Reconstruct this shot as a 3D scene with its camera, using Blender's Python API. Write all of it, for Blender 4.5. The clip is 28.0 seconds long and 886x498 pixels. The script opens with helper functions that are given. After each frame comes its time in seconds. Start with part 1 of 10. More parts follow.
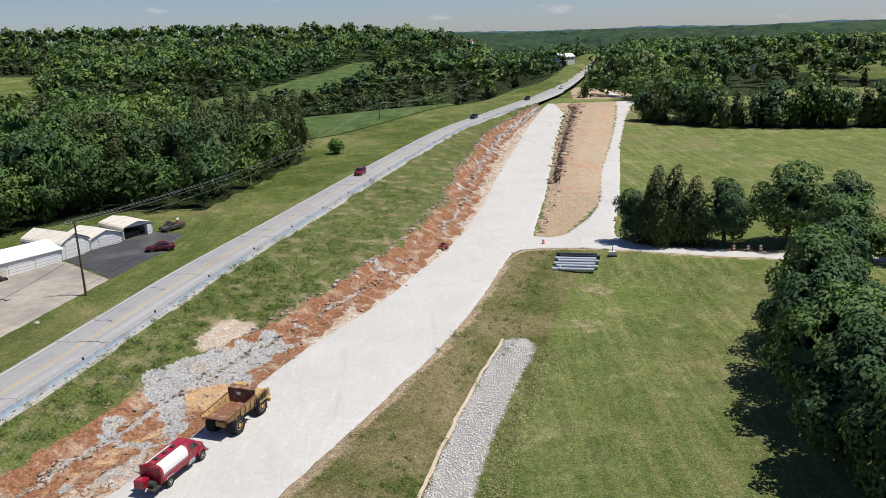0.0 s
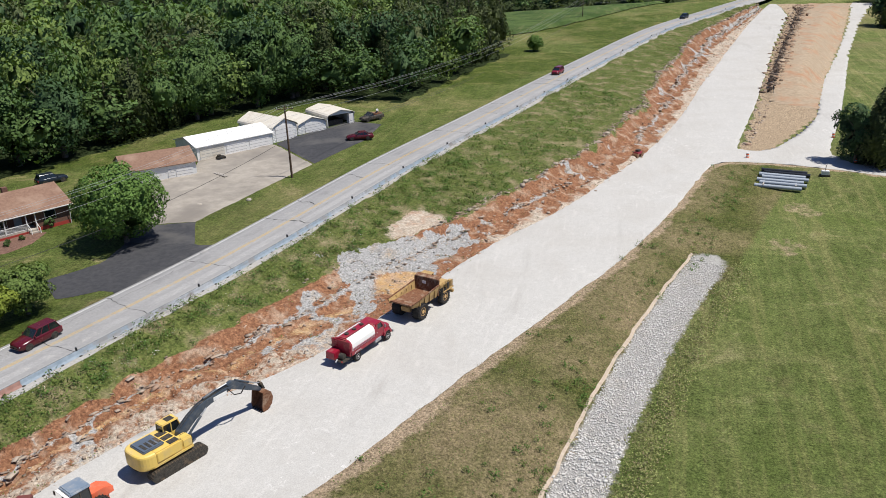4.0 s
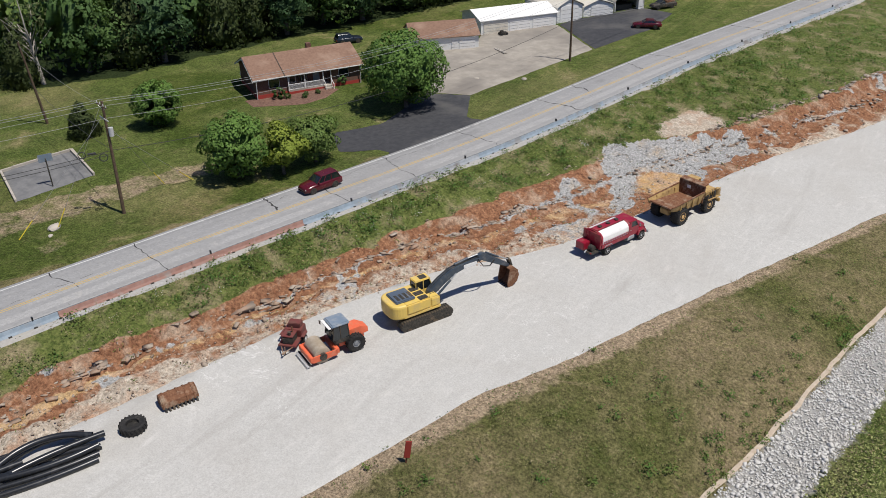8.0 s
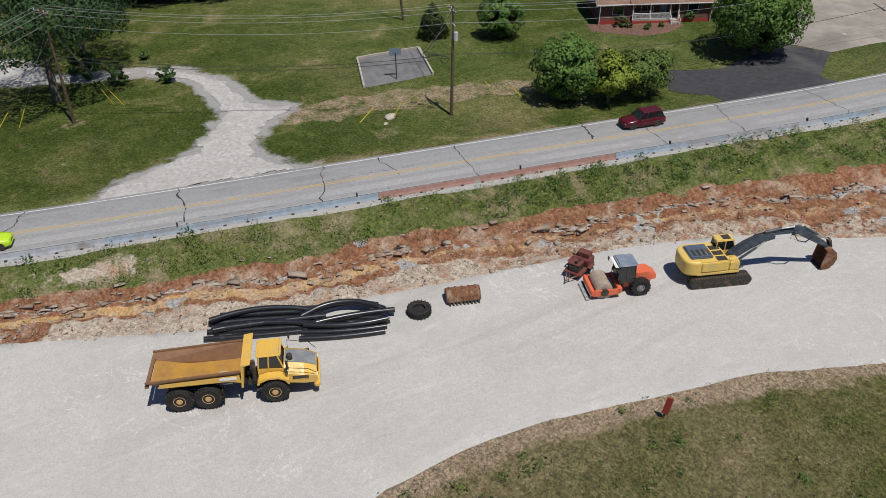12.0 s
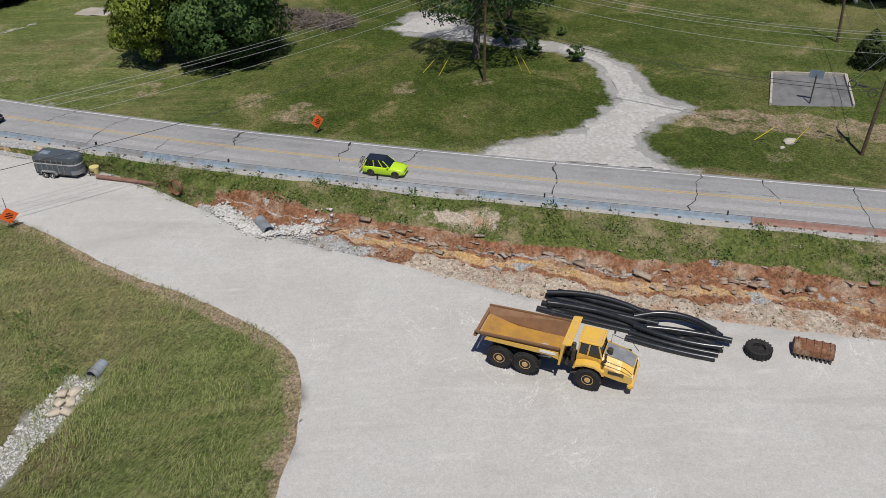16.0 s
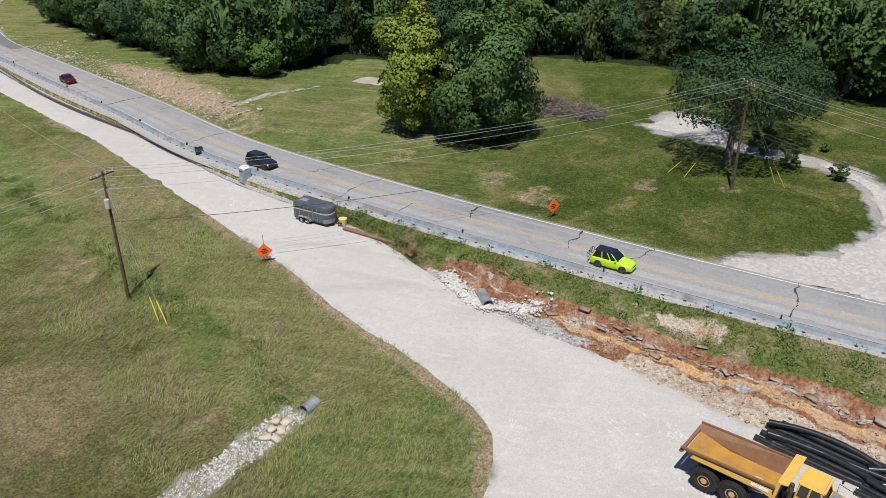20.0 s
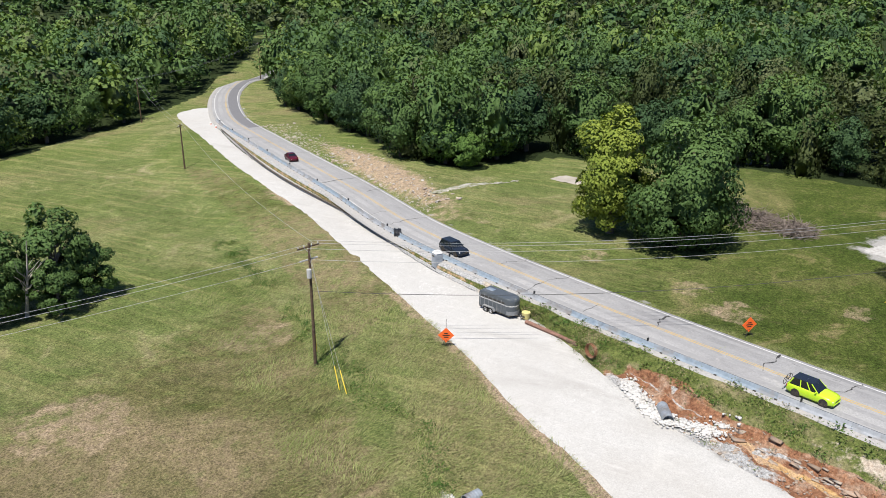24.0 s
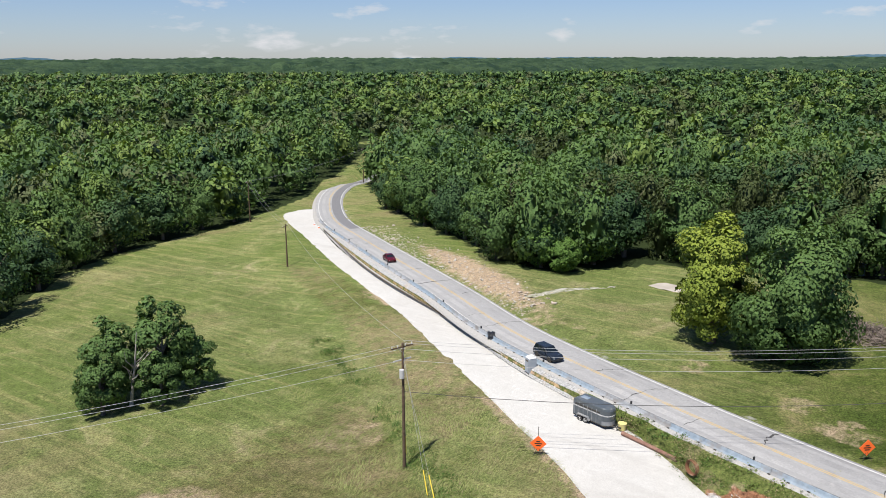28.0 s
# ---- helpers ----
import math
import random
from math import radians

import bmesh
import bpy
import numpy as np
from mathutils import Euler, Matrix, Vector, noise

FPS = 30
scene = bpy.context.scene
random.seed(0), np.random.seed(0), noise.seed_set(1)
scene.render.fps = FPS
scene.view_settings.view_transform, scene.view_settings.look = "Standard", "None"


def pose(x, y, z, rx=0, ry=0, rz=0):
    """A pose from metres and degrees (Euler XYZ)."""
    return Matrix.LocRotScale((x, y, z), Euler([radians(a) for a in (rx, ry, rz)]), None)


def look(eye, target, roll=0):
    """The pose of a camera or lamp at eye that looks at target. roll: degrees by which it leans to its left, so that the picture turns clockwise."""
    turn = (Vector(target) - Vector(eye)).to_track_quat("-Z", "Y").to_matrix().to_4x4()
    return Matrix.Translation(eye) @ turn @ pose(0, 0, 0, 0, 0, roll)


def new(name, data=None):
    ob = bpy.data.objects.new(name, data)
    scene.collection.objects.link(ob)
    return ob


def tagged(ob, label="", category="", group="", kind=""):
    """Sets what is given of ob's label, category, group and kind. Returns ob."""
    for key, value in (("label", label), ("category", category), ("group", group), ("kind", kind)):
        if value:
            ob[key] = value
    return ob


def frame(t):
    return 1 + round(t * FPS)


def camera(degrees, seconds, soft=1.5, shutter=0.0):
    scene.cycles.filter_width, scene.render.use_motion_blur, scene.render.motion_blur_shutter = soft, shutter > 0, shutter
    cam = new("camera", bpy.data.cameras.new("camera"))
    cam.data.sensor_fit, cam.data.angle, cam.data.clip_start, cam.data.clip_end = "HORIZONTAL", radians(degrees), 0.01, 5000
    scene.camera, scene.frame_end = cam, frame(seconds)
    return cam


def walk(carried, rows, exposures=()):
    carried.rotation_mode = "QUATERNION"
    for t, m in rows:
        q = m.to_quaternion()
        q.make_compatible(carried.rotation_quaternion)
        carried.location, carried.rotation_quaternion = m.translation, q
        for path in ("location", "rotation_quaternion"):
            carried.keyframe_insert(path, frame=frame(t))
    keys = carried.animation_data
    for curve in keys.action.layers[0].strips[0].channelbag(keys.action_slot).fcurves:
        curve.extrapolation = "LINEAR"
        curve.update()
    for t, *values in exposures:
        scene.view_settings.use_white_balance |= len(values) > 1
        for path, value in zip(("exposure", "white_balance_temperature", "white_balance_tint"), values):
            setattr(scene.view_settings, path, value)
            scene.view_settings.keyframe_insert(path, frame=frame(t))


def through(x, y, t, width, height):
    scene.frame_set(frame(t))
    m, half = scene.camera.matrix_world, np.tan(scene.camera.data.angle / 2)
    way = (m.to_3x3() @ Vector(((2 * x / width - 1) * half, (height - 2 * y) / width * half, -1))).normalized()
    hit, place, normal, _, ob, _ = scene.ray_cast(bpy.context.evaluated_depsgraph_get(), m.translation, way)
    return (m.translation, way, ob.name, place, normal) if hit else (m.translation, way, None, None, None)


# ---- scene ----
cam = camera(57.4, 28.0, soft=0.6)
PATH = [
    (0.0, pose(0, 0, 40, 74.997, 1.686, 0.000)),
    (0.5, pose(0, 0, 40, 74.152, 1.685, 0.302)),
    (1.0, pose(0, 0, 40, 73.336, 1.701, 1.433)),
    (1.5, pose(0, 0, 40, 72.518, 1.690, 3.075)),
    (2.0, pose(0, 0, 40, 71.712, 1.679, 4.927)),
    (2.5, pose(0, 0, 40, 70.916, 1.676, 7.083)),
    (3.0, pose(0, 0, 40, 70.113, 1.659, 9.353)),
    (3.5, pose(0, 0, 40, 69.263, 1.610, 11.628)),
    (5.5, pose(0, 0, 40, 65.652, 1.504, 20.660)),
    (6.0, pose(0, 0, 40, 64.701, 1.504, 22.906)),
    (6.5, pose(0, 0, 40, 63.770, 1.423, 25.633)),
    (7.0, pose(0, 0, 40, 62.822, 1.348, 28.475)),
    (7.5, pose(0, 0, 40, 61.872, 1.313, 31.290)),
    (8.0, pose(0, 0, 40, 60.959, 1.252, 34.007)),
    (8.5, pose(0, 0, 40, 60.042, 1.148, 36.697)),
    (9.0, pose(0, 0, 40, 59.141, 1.103, 39.439)),
    (9.5, pose(0, 0, 40, 58.238, 1.108, 42.268)),
    (10.0, pose(0, 0, 40, 57.347, 1.106, 45.170)),
    (10.5, pose(0, 0, 40, 56.657, 1.136, 48.358)),
    (11.0, pose(0, 0, 40, 56.631, 1.168, 51.689)),
    (11.5, pose(0, 0, 40, 56.581, 1.048, 55.110)),
    (12.0, pose(0, 0, 40, 56.578, 1.069, 58.439)),
    (12.5, pose(0, 0, 40, 56.547, 1.075, 62.058)),
    (14.5, pose(0, 0, 40, 56.440, 0.904, 77.675)),
    (15.0, pose(0, 0, 40, 56.400, 0.759, 81.288)),
    (15.5, pose(0, 0, 40, 56.379, 0.695, 84.682)),
    (16.0, pose(0, 0, 40, 56.480, 0.624, 87.978)),
    (16.5, pose(0, 0, 40, 56.780, 0.578, 90.897)),
    (17.0, pose(0, 0, 40, 57.534, 0.526, 93.384)),
    (17.5, pose(0, 0, 40, 58.372, 0.503, 95.626)),
    (18.0, pose(0, 0, 40, 59.220, 0.429, 97.894)),
    (18.5, pose(0, 0, 40, 60.058, 0.348, 100.083)),
    (19.0, pose(0, 0, 40, 60.904, 0.285, 102.122)),
    (19.5, pose(0, 0, 40, 61.749, 0.237, 104.169)),
    (20.0, pose(0, 0, 40, 62.592, 0.180, 106.244)),
    (20.5, pose(0, 0, 40, 63.429, 0.153, 108.270)),
    (21.0, pose(0, 0, 40, 64.251, 0.115, 110.327)),
    (21.5, pose(0, 0, 40, 65.090, 0.080, 112.379)),
    (23.5, pose(0, 0, 40, 68.418, -0.112, 119.044)),
    (24.0, pose(0, 0, 40, 69.276, -0.283, 120.707)),
    (24.5, pose(0, 0, 40, 70.135, -0.140, 121.930)),
    (25.0, pose(0, 0, 40, 71.084, 0.319, 122.726)),
    (25.5, pose(0, 0, 40, 71.953, 0.301, 123.685)),
    (26.0, pose(0, 0, 40, 72.882, 0.231, 124.675)),
    (26.5, pose(0, 0, 40, 73.776, 0.276, 125.650)),
    (27.0, pose(0, 0, 40, 74.714, 0.190, 126.646)),
    (27.5, pose(0, 0, 40, 75.650, 0.172, 127.316)),
    (28.0, pose(0, 0, 40, 76.540, 0.153, 127.565)),
]
SUN_AZ_DEG, SUN_EL_DEG = 86.0, 66.0
walk(cam, PATH, exposures=[(0.0, 0.31), (3.0, 0.3), (6.0, 0.14), (8, 0.02), (12, -0.17), (17, -0.18), (21.0, 0.28), (25.0, 0.57), (28.0, 0.6)])

# sun and sky
SUN_AZ, SUN_EL = radians(SUN_AZ_DEG), radians(SUN_EL_DEG)   # azimuth from +y towards +x
sun_dir = Vector((math.sin(SUN_AZ) * math.cos(SUN_EL), math.cos(SUN_AZ) * math.cos(SUN_EL), math.sin(SUN_EL)))
world = bpy.data.worlds.new("sky")
scene.world = world
world.use_nodes = True
wn = world.node_tree
sky = wn.nodes.new("ShaderNodeTexSky")
sky.sky_type = "NISHITA"
sky.sun_disc = False
sky.sun_elevation, sky.sun_rotation = SUN_EL, SUN_AZ
sky.air_density, sky.dust_density, sky.ozone_density = 1.0, 0.15, 2.5
tint = wn.nodes.new("ShaderNodeMix")
tint.data_type, tint.blend_type = "RGBA", "MULTIPLY"
tint.inputs["Factor"].default_value = 1.0
tint.inputs["B"].default_value = (0.72, 0.82, 1.13, 1.0)
wn.links.new(sky.outputs[0], tint.inputs["A"])
# small fair-weather clouds
tc = wn.nodes.new("ShaderNodeTexCoord")
mp = wn.nodes.new("ShaderNodeMapping")
mp.inputs["Scale"].default_value = (1.0, 1.0, 3.2)
wn.links.new(tc.outputs["Generated"], mp.inputs["Vector"])
cn = wn.nodes.new("ShaderNodeTexNoise")
cn.inputs["Scale"].default_value, cn.inputs["Detail"].default_value, cn.inputs["Roughness"].default_value = 11.0, 5.0, 0.55
wn.links.new(mp.outputs["Vector"], cn.inputs["Vector"])
cr = wn.nodes.new("ShaderNodeMapRange")
cr.inputs["From Min"].default_value, cr.inputs["From Max"].default_value = 0.6, 0.74
wn.links.new(cn.outputs["Fac"], cr.inputs["Value"])
cloud = wn.nodes.new("ShaderNodeMix")
cloud.data_type = "RGBA"
cloud.inputs["B"].default_value = (7.6, 7.7, 8.0, 1.0)
wn.links.new(cr.outputs["Result"], cloud.inputs["Factor"])
wn.links.new(tint.outputs["Result"], cloud.inputs["A"])
wn.links.new(cloud.outputs["Result"], wn.nodes["Background"].inputs[0])
wn.nodes["Background"].inputs[1].default_value = 0.063
lamp = bpy.data.lights.new("sun", "SUN")
lamp.energy, lamp.angle, lamp.color = 5.0, radians(0.53), (1.0, 0.955, 0.89)
sun = new("sun", lamp)
sun.matrix_basis = look(sun_dir * 100, (0, 0, 0))
# ---- materials ----
def nodes_of(name):
    m = bpy.data.materials.new(name)
    m.use_nodes = True
    t = m.node_tree
    return m, t, t.nodes["Principled BSDF"]


def noise_node(t, scale, detail=4.0, rough=0.6, vec=None, dist=0.0):
    n = t.nodes.new("ShaderNodeTexNoise")
    n.inputs["Scale"].default_value = scale
    n.inputs["Detail"].default_value = detail
    n.inputs["Roughness"].default_value = rough
    n.inputs["Distortion"].default_value = dist
    if vec:
        t.links.new(vec, n.inputs["Vector"])
    return n.outputs["Fac"]


def steps(t, fac, lo, hi):
    r = t.nodes.new("ShaderNodeMapRange")
    r.inputs["From Min"].default_value, r.inputs["From Max"].default_value = lo, hi
    t.links.new(fac, r.inputs["Value"])
    return r.outputs["Result"]


def blend(t, fac, a, b, how="MIX"):
    m = t.nodes.new("ShaderNodeMix")
    m.data_type, m.blend_type = "RGBA", how
    for sock, v in ((m.inputs["Factor"], fac), (m.inputs["A"], a), (m.inputs["B"], b)):
        if isinstance(v, (int, float)):
            sock.default_value = v
        elif isinstance(v, tuple):
            sock.default_value = (*v, 1.0)
        else:
            t.links.new(v, sock)
    return m.outputs["Result"]


def place(t, kind="world"):
    if kind == "world":
        return t.nodes.new("ShaderNodeNewGeometry").outputs["Position"]
    return t.nodes.new("ShaderNodeTexCoord").outputs["Object"]


def grain(t, col, vec, scale, lo, hi):
    """Fine light and dark grain over a colour."""
    g = steps(t, noise_node(t, scale, 4, 0.85, vec), 0.36, 0.64)
    return blend(t, 1.0, col, blend(t, g, (lo, lo, lo), (hi, hi, hi)), "MULTIPLY")


def surface(name, c1, c2, scale, c3=None, scale3=0.05, lo3=0.5, hi3=0.65, rough=0.9, metal=0.0, bump=0.0, bscale=None, kind="world", lo=0.35, hi=0.65, spec=0.3, vary=0.0):
    """Two tones in noise of one scale, a third in patches of another; fine relief."""
    m, t, b = nodes_of(name)
    vec = place(t, kind)
    col = blend(t, steps(t, noise_node(t, scale, 5, 0.65, vec), lo, hi), c1, c2)
    if c3:
        col = blend(t, steps(t, noise_node(t, scale3, 4, 0.6, vec), lo3, hi3), col, c3)
    if vary:
        inf = t.nodes.new("ShaderNodeObjectInfo")
        hsv = t.nodes.new("ShaderNodeHueSaturation")
        t.links.new(inf.outputs["Random"], hsv.inputs["Fac"])
        hsv.inputs["Value"].default_value = 1.0 + vary
        t.links.new(col, hsv.inputs["Color"])
        col = hsv.outputs["Color"]
    t.links.new(col, b.inputs["Base Color"])
    b.inputs["Roughness"].default_value = rough
    b.inputs["Metallic"].default_value = metal
    b.inputs["Specular IOR Level"].default_value = spec
    if bump:
        bp = t.nodes.new("ShaderNodeBump")
        bp.inputs["Strength"].default_value = min(bump, 1.0)
        bp.inputs["Distance"].default_value = 0.05 if bump <= 1 else 0.05 * bump
        t.links.new(noise_node(t, bscale or scale * 4, 4, 0.7, vec), bp.inputs["Height"])
        t.links.new(bp.outputs["Normal"], b.inputs["Normal"])
    return m


def paint(name, col, rough=0.35, metal=0.0, dirt=(0.35, 0.3, 0.24), amount=0.5, scale=1.2, spec=0.5):
    """Paint with dust and scuffs in patches."""
    m, t, b = nodes_of(name)
    vec = place(t, "object")
    f = steps(t, noise_node(t, scale, 6, 0.7, vec), 0.62 - 0.3 * amount, 0.85)
    t.links.new(blend(t, f, blend(t, noise_node(t, scale * 6, 3, 0.6, vec), col, tuple(c * 0.82 for c in col)), dirt), b.inputs["Base Color"])
    t.links.new(steps(t, f, -rough / (1 - rough) if rough < 1 else 0, 1.0), b.inputs["Roughness"])
    b.inputs["Metallic"].default_value = metal
    b.inputs["Specular IOR Level"].default_value = spec
    return m


def grass_material(name, green, light, straw, straw_lo, straw_hi, stripe=0.0, angle=0.0, soil=None, soil_lo=0.62):
    m, t, b = nodes_of(name)
    vec = place(t)
    fine = noise_node(t, 2.2, 6, 0.75, vec)
    col = blend(t, steps(t, fine, 0.3, 0.7), tuple(c * 0.62 for c in green), green)
    col = blend(t, steps(t, noise_node(t, 0.11, 5, 0.6, vec), 0.4, 0.62), col, light)
    mp = t.nodes.new("ShaderNodeMapping")
    mp.inputs["Rotation"].default_value = (0, 0, radians(angle))
    mp.inputs["Scale"].default_value = (1.0, 0.12, 1.0)
    t.links.new(vec, mp.inputs["Vector"])
    if stripe:
        st = noise_node(t, 0.55, 4, 0.7, mp.outputs["Vector"])
        col = blend(t, steps(t, st, 0.52, 0.62 + 0.2 * (1 - stripe)), col, straw)
    big = noise_node(t, 0.045, 6, 0.68, vec, 0.6)
    col = blend(t, steps(t, big, straw_lo, straw_hi), col, blend(t, steps(t, noise_node(t, 1.1, 5, 0.7, vec), 0.35, 0.6), straw, light))
    if soil:
        col = blend(t, steps(t, noise_node(t, 0.16, 6, 0.7, vec), soil_lo, soil_lo + 0.07), col, soil)
    t.links.new(col, b.inputs["Base Color"])
    b.inputs["Roughness"].default_value = 0.95
    b.inputs["Specular IOR Level"].default_value = 0.1
    bp = t.nodes.new("ShaderNodeBump")
    bp.inputs["Strength"].default_value, bp.inputs["Distance"].default_value = 0.9, 0.25
    t.links.new(noise_node(t, 3.2, 5, 0.75, vec), bp.inputs["Height"])
    t.links.new(bp.outputs["Normal"], b.inputs["Normal"])
    return m


def leaf_material(name, dark, light, rough=0.6, gap=0.4, through=0.16, relief=0.24, patch=0.06):
    """Leaves: tone by leaf and by tree, near-black specks as painted shade between leaves, some light let through."""
    m, t, b = nodes_of(name)
    vec = place(t)
    g = t.nodes.new("ShaderNodeNewGeometry")
    col = blend(t, steps(t, g.outputs["Random Per Island"], -0.35, 1.35), dark, light)
    col = blend(t, steps(t, noise_node(t, patch, 3, 0.5, vec), 0.35, 0.65), blend(t, 0.4, col, dark), blend(t, 0.3, col, light))
    # shade between leaves painted as near-black noise; gap sets how strong
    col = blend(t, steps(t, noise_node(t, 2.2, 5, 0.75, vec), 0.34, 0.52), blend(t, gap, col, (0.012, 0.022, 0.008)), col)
    t.links.new(col, b.inputs["Base Color"])
    bp = t.nodes.new("ShaderNodeBump")
    bp.inputs["Strength"].default_value, bp.inputs["Distance"].default_value = 0.8, relief
    t.links.new(noise_node(t, 2.8, 4, 0.8, vec), bp.inputs["Height"])
    t.links.new(bp.outputs["Normal"], b.inputs["Normal"])
    b.inputs["Roughness"].default_value = rough
    b.inputs["Specular IOR Level"].default_value = 0.2
    tr = t.nodes.new("ShaderNodeBsdfTranslucent")
    t.links.new(blend(t, 1.0, col, (1.25, 1.35, 0.6), "MULTIPLY"), tr.inputs["Color"])
    mx = t.nodes.new("ShaderNodeMixShader")
    mx.inputs["Fac"].default_value = through
    t.links.new(b.outputs["BSDF"], mx.inputs[1])
    t.links.new(tr.outputs["BSDF"], mx.inputs[2])
    t.links.new(mx.outputs["Shader"], t.nodes["Material Output"].inputs["Surface"])
    return m


def gravel_material(name):
    """Rolled stone dust: mottled greys, pale scuffs along the bed, damp and earthy patches."""
    m, t, b = nodes_of(name)
    vec = place(t)
    fine = noise_node(t, 7.0, 4, 0.8, vec)
    col = blend(t, steps(t, fine, 0.38, 0.62), (0.390, 0.381, 0.355), (0.475, 0.465, 0.440))
    col = blend(t, steps(t, noise_node(t, 0.09, 6, 0.65, vec, 0.5), 0.45, 0.68), col, blend(t, 0.6, col, (0.376, 0.357, 0.324)))
    mp = t.nodes.new("ShaderNodeMapping")
    mp.inputs["Rotation"].default_value = (0, 0, radians(18))
    mp.inputs["Scale"].default_value = (1.0, 0.16, 1.0)
    t.links.new(vec, mp.inputs["Vector"])
    streak = noise_node(t, 0.55, 6, 0.7, mp.outputs["Vector"], 1.2)
    col = blend(t, steps(t, streak, 0.55, 1.0), col, (0.498, 0.484, 0.451))
    col = blend(t, steps(t, noise_node(t, 0.2, 7, 0.72, vec, 0.4), 0.58, 0.85), col, (0.498, 0.484, 0.446))
    col = blend(t, steps(t, noise_node(t, 1.3, 5, 0.75, vec), 0.5, 1.0), col, (0.320, 0.310, 0.287))
    rut = noise_node(t, 1.6, 3, 0.5, mp.outputs["Vector"], 0.3)
    col = blend(t, steps(t, rut, 0.58, 0.95), col, (0.526, 0.508, 0.479))
    col = blend(t, steps(t, noise_node(t, 0.24, 5, 0.6, mp.outputs["Vector"], 0.8), 0.58, 0.75), col, (0.362, 0.350, 0.324))
    col = grain(t, grain(t, col, vec, 2.6, 0.94, 1.05), vec, 9.0, 0.9, 1.08)
    scuff = noise_node(t, 0.16, 7, 0.62, vec, 2.6)
    band = t.nodes.new("ShaderNodeMath")
    band.operation, band.use_clamp = "COMPARE", True
    band.inputs[1].default_value, band.inputs[2].default_value = 0.56, 0.008
    t.links.new(scuff, band.inputs[0])
    worn = blend(t, steps(t, noise_node(t, 0.05, 3, 0.5, vec), 0.52, 0.62), (0.0, 0.0, 0.0), band.outputs[0])
    col = blend(t, worn, col, blend(t, steps(t, noise_node(t, 1.8, 5, 0.75, vec), 0.4, 0.6), col, (0.58, 0.57, 0.545)))
    t.links.new(col, b.inputs["Base Color"])
    b.inputs["Roughness"].default_value = 0.92
    b.inputs["Specular IOR Level"].default_value = 0.2
    bp = t.nodes.new("ShaderNodeBump")
    bp.inputs["Strength"].default_value, bp.inputs["Distance"].default_value = 0.6, 0.04
    t.links.new(noise_node(t, 9.0, 5, 0.8, vec), bp.inputs["Height"])
    t.links.new(bp.outputs["Normal"], b.inputs["Normal"])
    return m


GRAVEL = gravel_material("crushed_limestone")
def road_material(name):
    """Old grey pavement: fine stone, stains, patches."""
    m, t, b = nodes_of(name)
    vec = place(t)
    col = blend(t, steps(t, noise_node(t, 3.5, 5, 0.7, vec), 0.35, 0.65), (0.262, 0.26, 0.256), (0.315, 0.312, 0.305))
    col = blend(t, steps(t, noise_node(t, 0.12, 5, 0.65, vec), 0.48, 0.7), col, (0.225, 0.223, 0.22))
    col = blend(t, steps(t, noise_node(t, 0.5, 6, 0.7, vec, 1.0), 0.56, 0.72), col, (0.34, 0.33, 0.312))
    col = grain(t, col, vec, 6.0, 0.88, 1.1)
    t.links.new(col, b.inputs["Base Color"])
    b.inputs["Roughness"].default_value = 0.85
    b.inputs["Specular IOR Level"].default_value = 0.3
    bp = t.nodes.new("ShaderNodeBump")
    bp.inputs["Strength"].default_value, bp.inputs["Distance"].default_value = 0.15, 0.05
    t.links.new(noise_node(t, 12, 4, 0.7, vec), bp.inputs["Height"])
    t.links.new(bp.outputs["Normal"], b.inputs["Normal"])
    return m


ROADMAT = road_material("worn_concrete_pavement")
SHOULDER = surface("stone_shoulder", (0.27, 0.262, 0.245), (0.35, 0.34, 0.32), 4.0, (0.33, 0.31, 0.27), 0.3, 0.52, 0.7, bump=0.25, bscale=8)
# ---- plan of the place (metres; camera over the origin) ----
ROAD = [(-330, -292, -15), (-249, -235, -11), (-231, -227, -10), (-209.4, -212, -9), (-186, -190.6, -7.5), (-160, -162, -5.5), (-141, -133.6, -3.5), (-126, -109.8, -2),
        (-109, -82, -0.5), (-94.5, -59, 0.6), (-82, -29.6, 1.5), (-75, -9.7, 2), (-69.2, 8.5, 2.35), (-58.6, 46.5, 2.9), (-50.5, 76.5, 3.2),
        (-46, 97.5, 3.5), (-40.6, 125, 3.9), (-33, 156.6, 4.2), (-25.4, 189, 4.6), (-14.8, 234, 5), (2.3, 297.8, 5.8), (28, 362, 6.8), (60.5, 447, 8), (99.4, 594.5, 10), (150, 800, 13)]
TOE = [(-176, -184, -7), (-148.1, -154.6, -5), (-118.4, -110.8, -3), (-99.6, -77.2, -1.4), (-84.2, -51.9, 0), (-77.7, -35.2, 0), (-72.3, -26.6, 0), (-63.6, -14.5, 0), (-58.1, -1.9, 0),
       (-52.1, 10.3, 0), (-49.3, 22, 0), (-45.4, 37.7, 0), (-43.3, 45, 0), (-39.4, 54.5, 0), (-34.6, 61.3, 0), (-30.5, 68.5, 0), (-26.3, 80, 0), (-22.2, 92.5, 0), (-18, 103.9, 0),
       (-12.5, 115, 0), (-7.2, 130.2, 0), (0.6, 153.8, 0), (7.5, 184.3, 0), (14.1, 226.3, 0.5), (21.3, 265.5, 1), (31, 317.8, 2), (44.3, 374.4, 4), (49.4, 394.6, 6)]
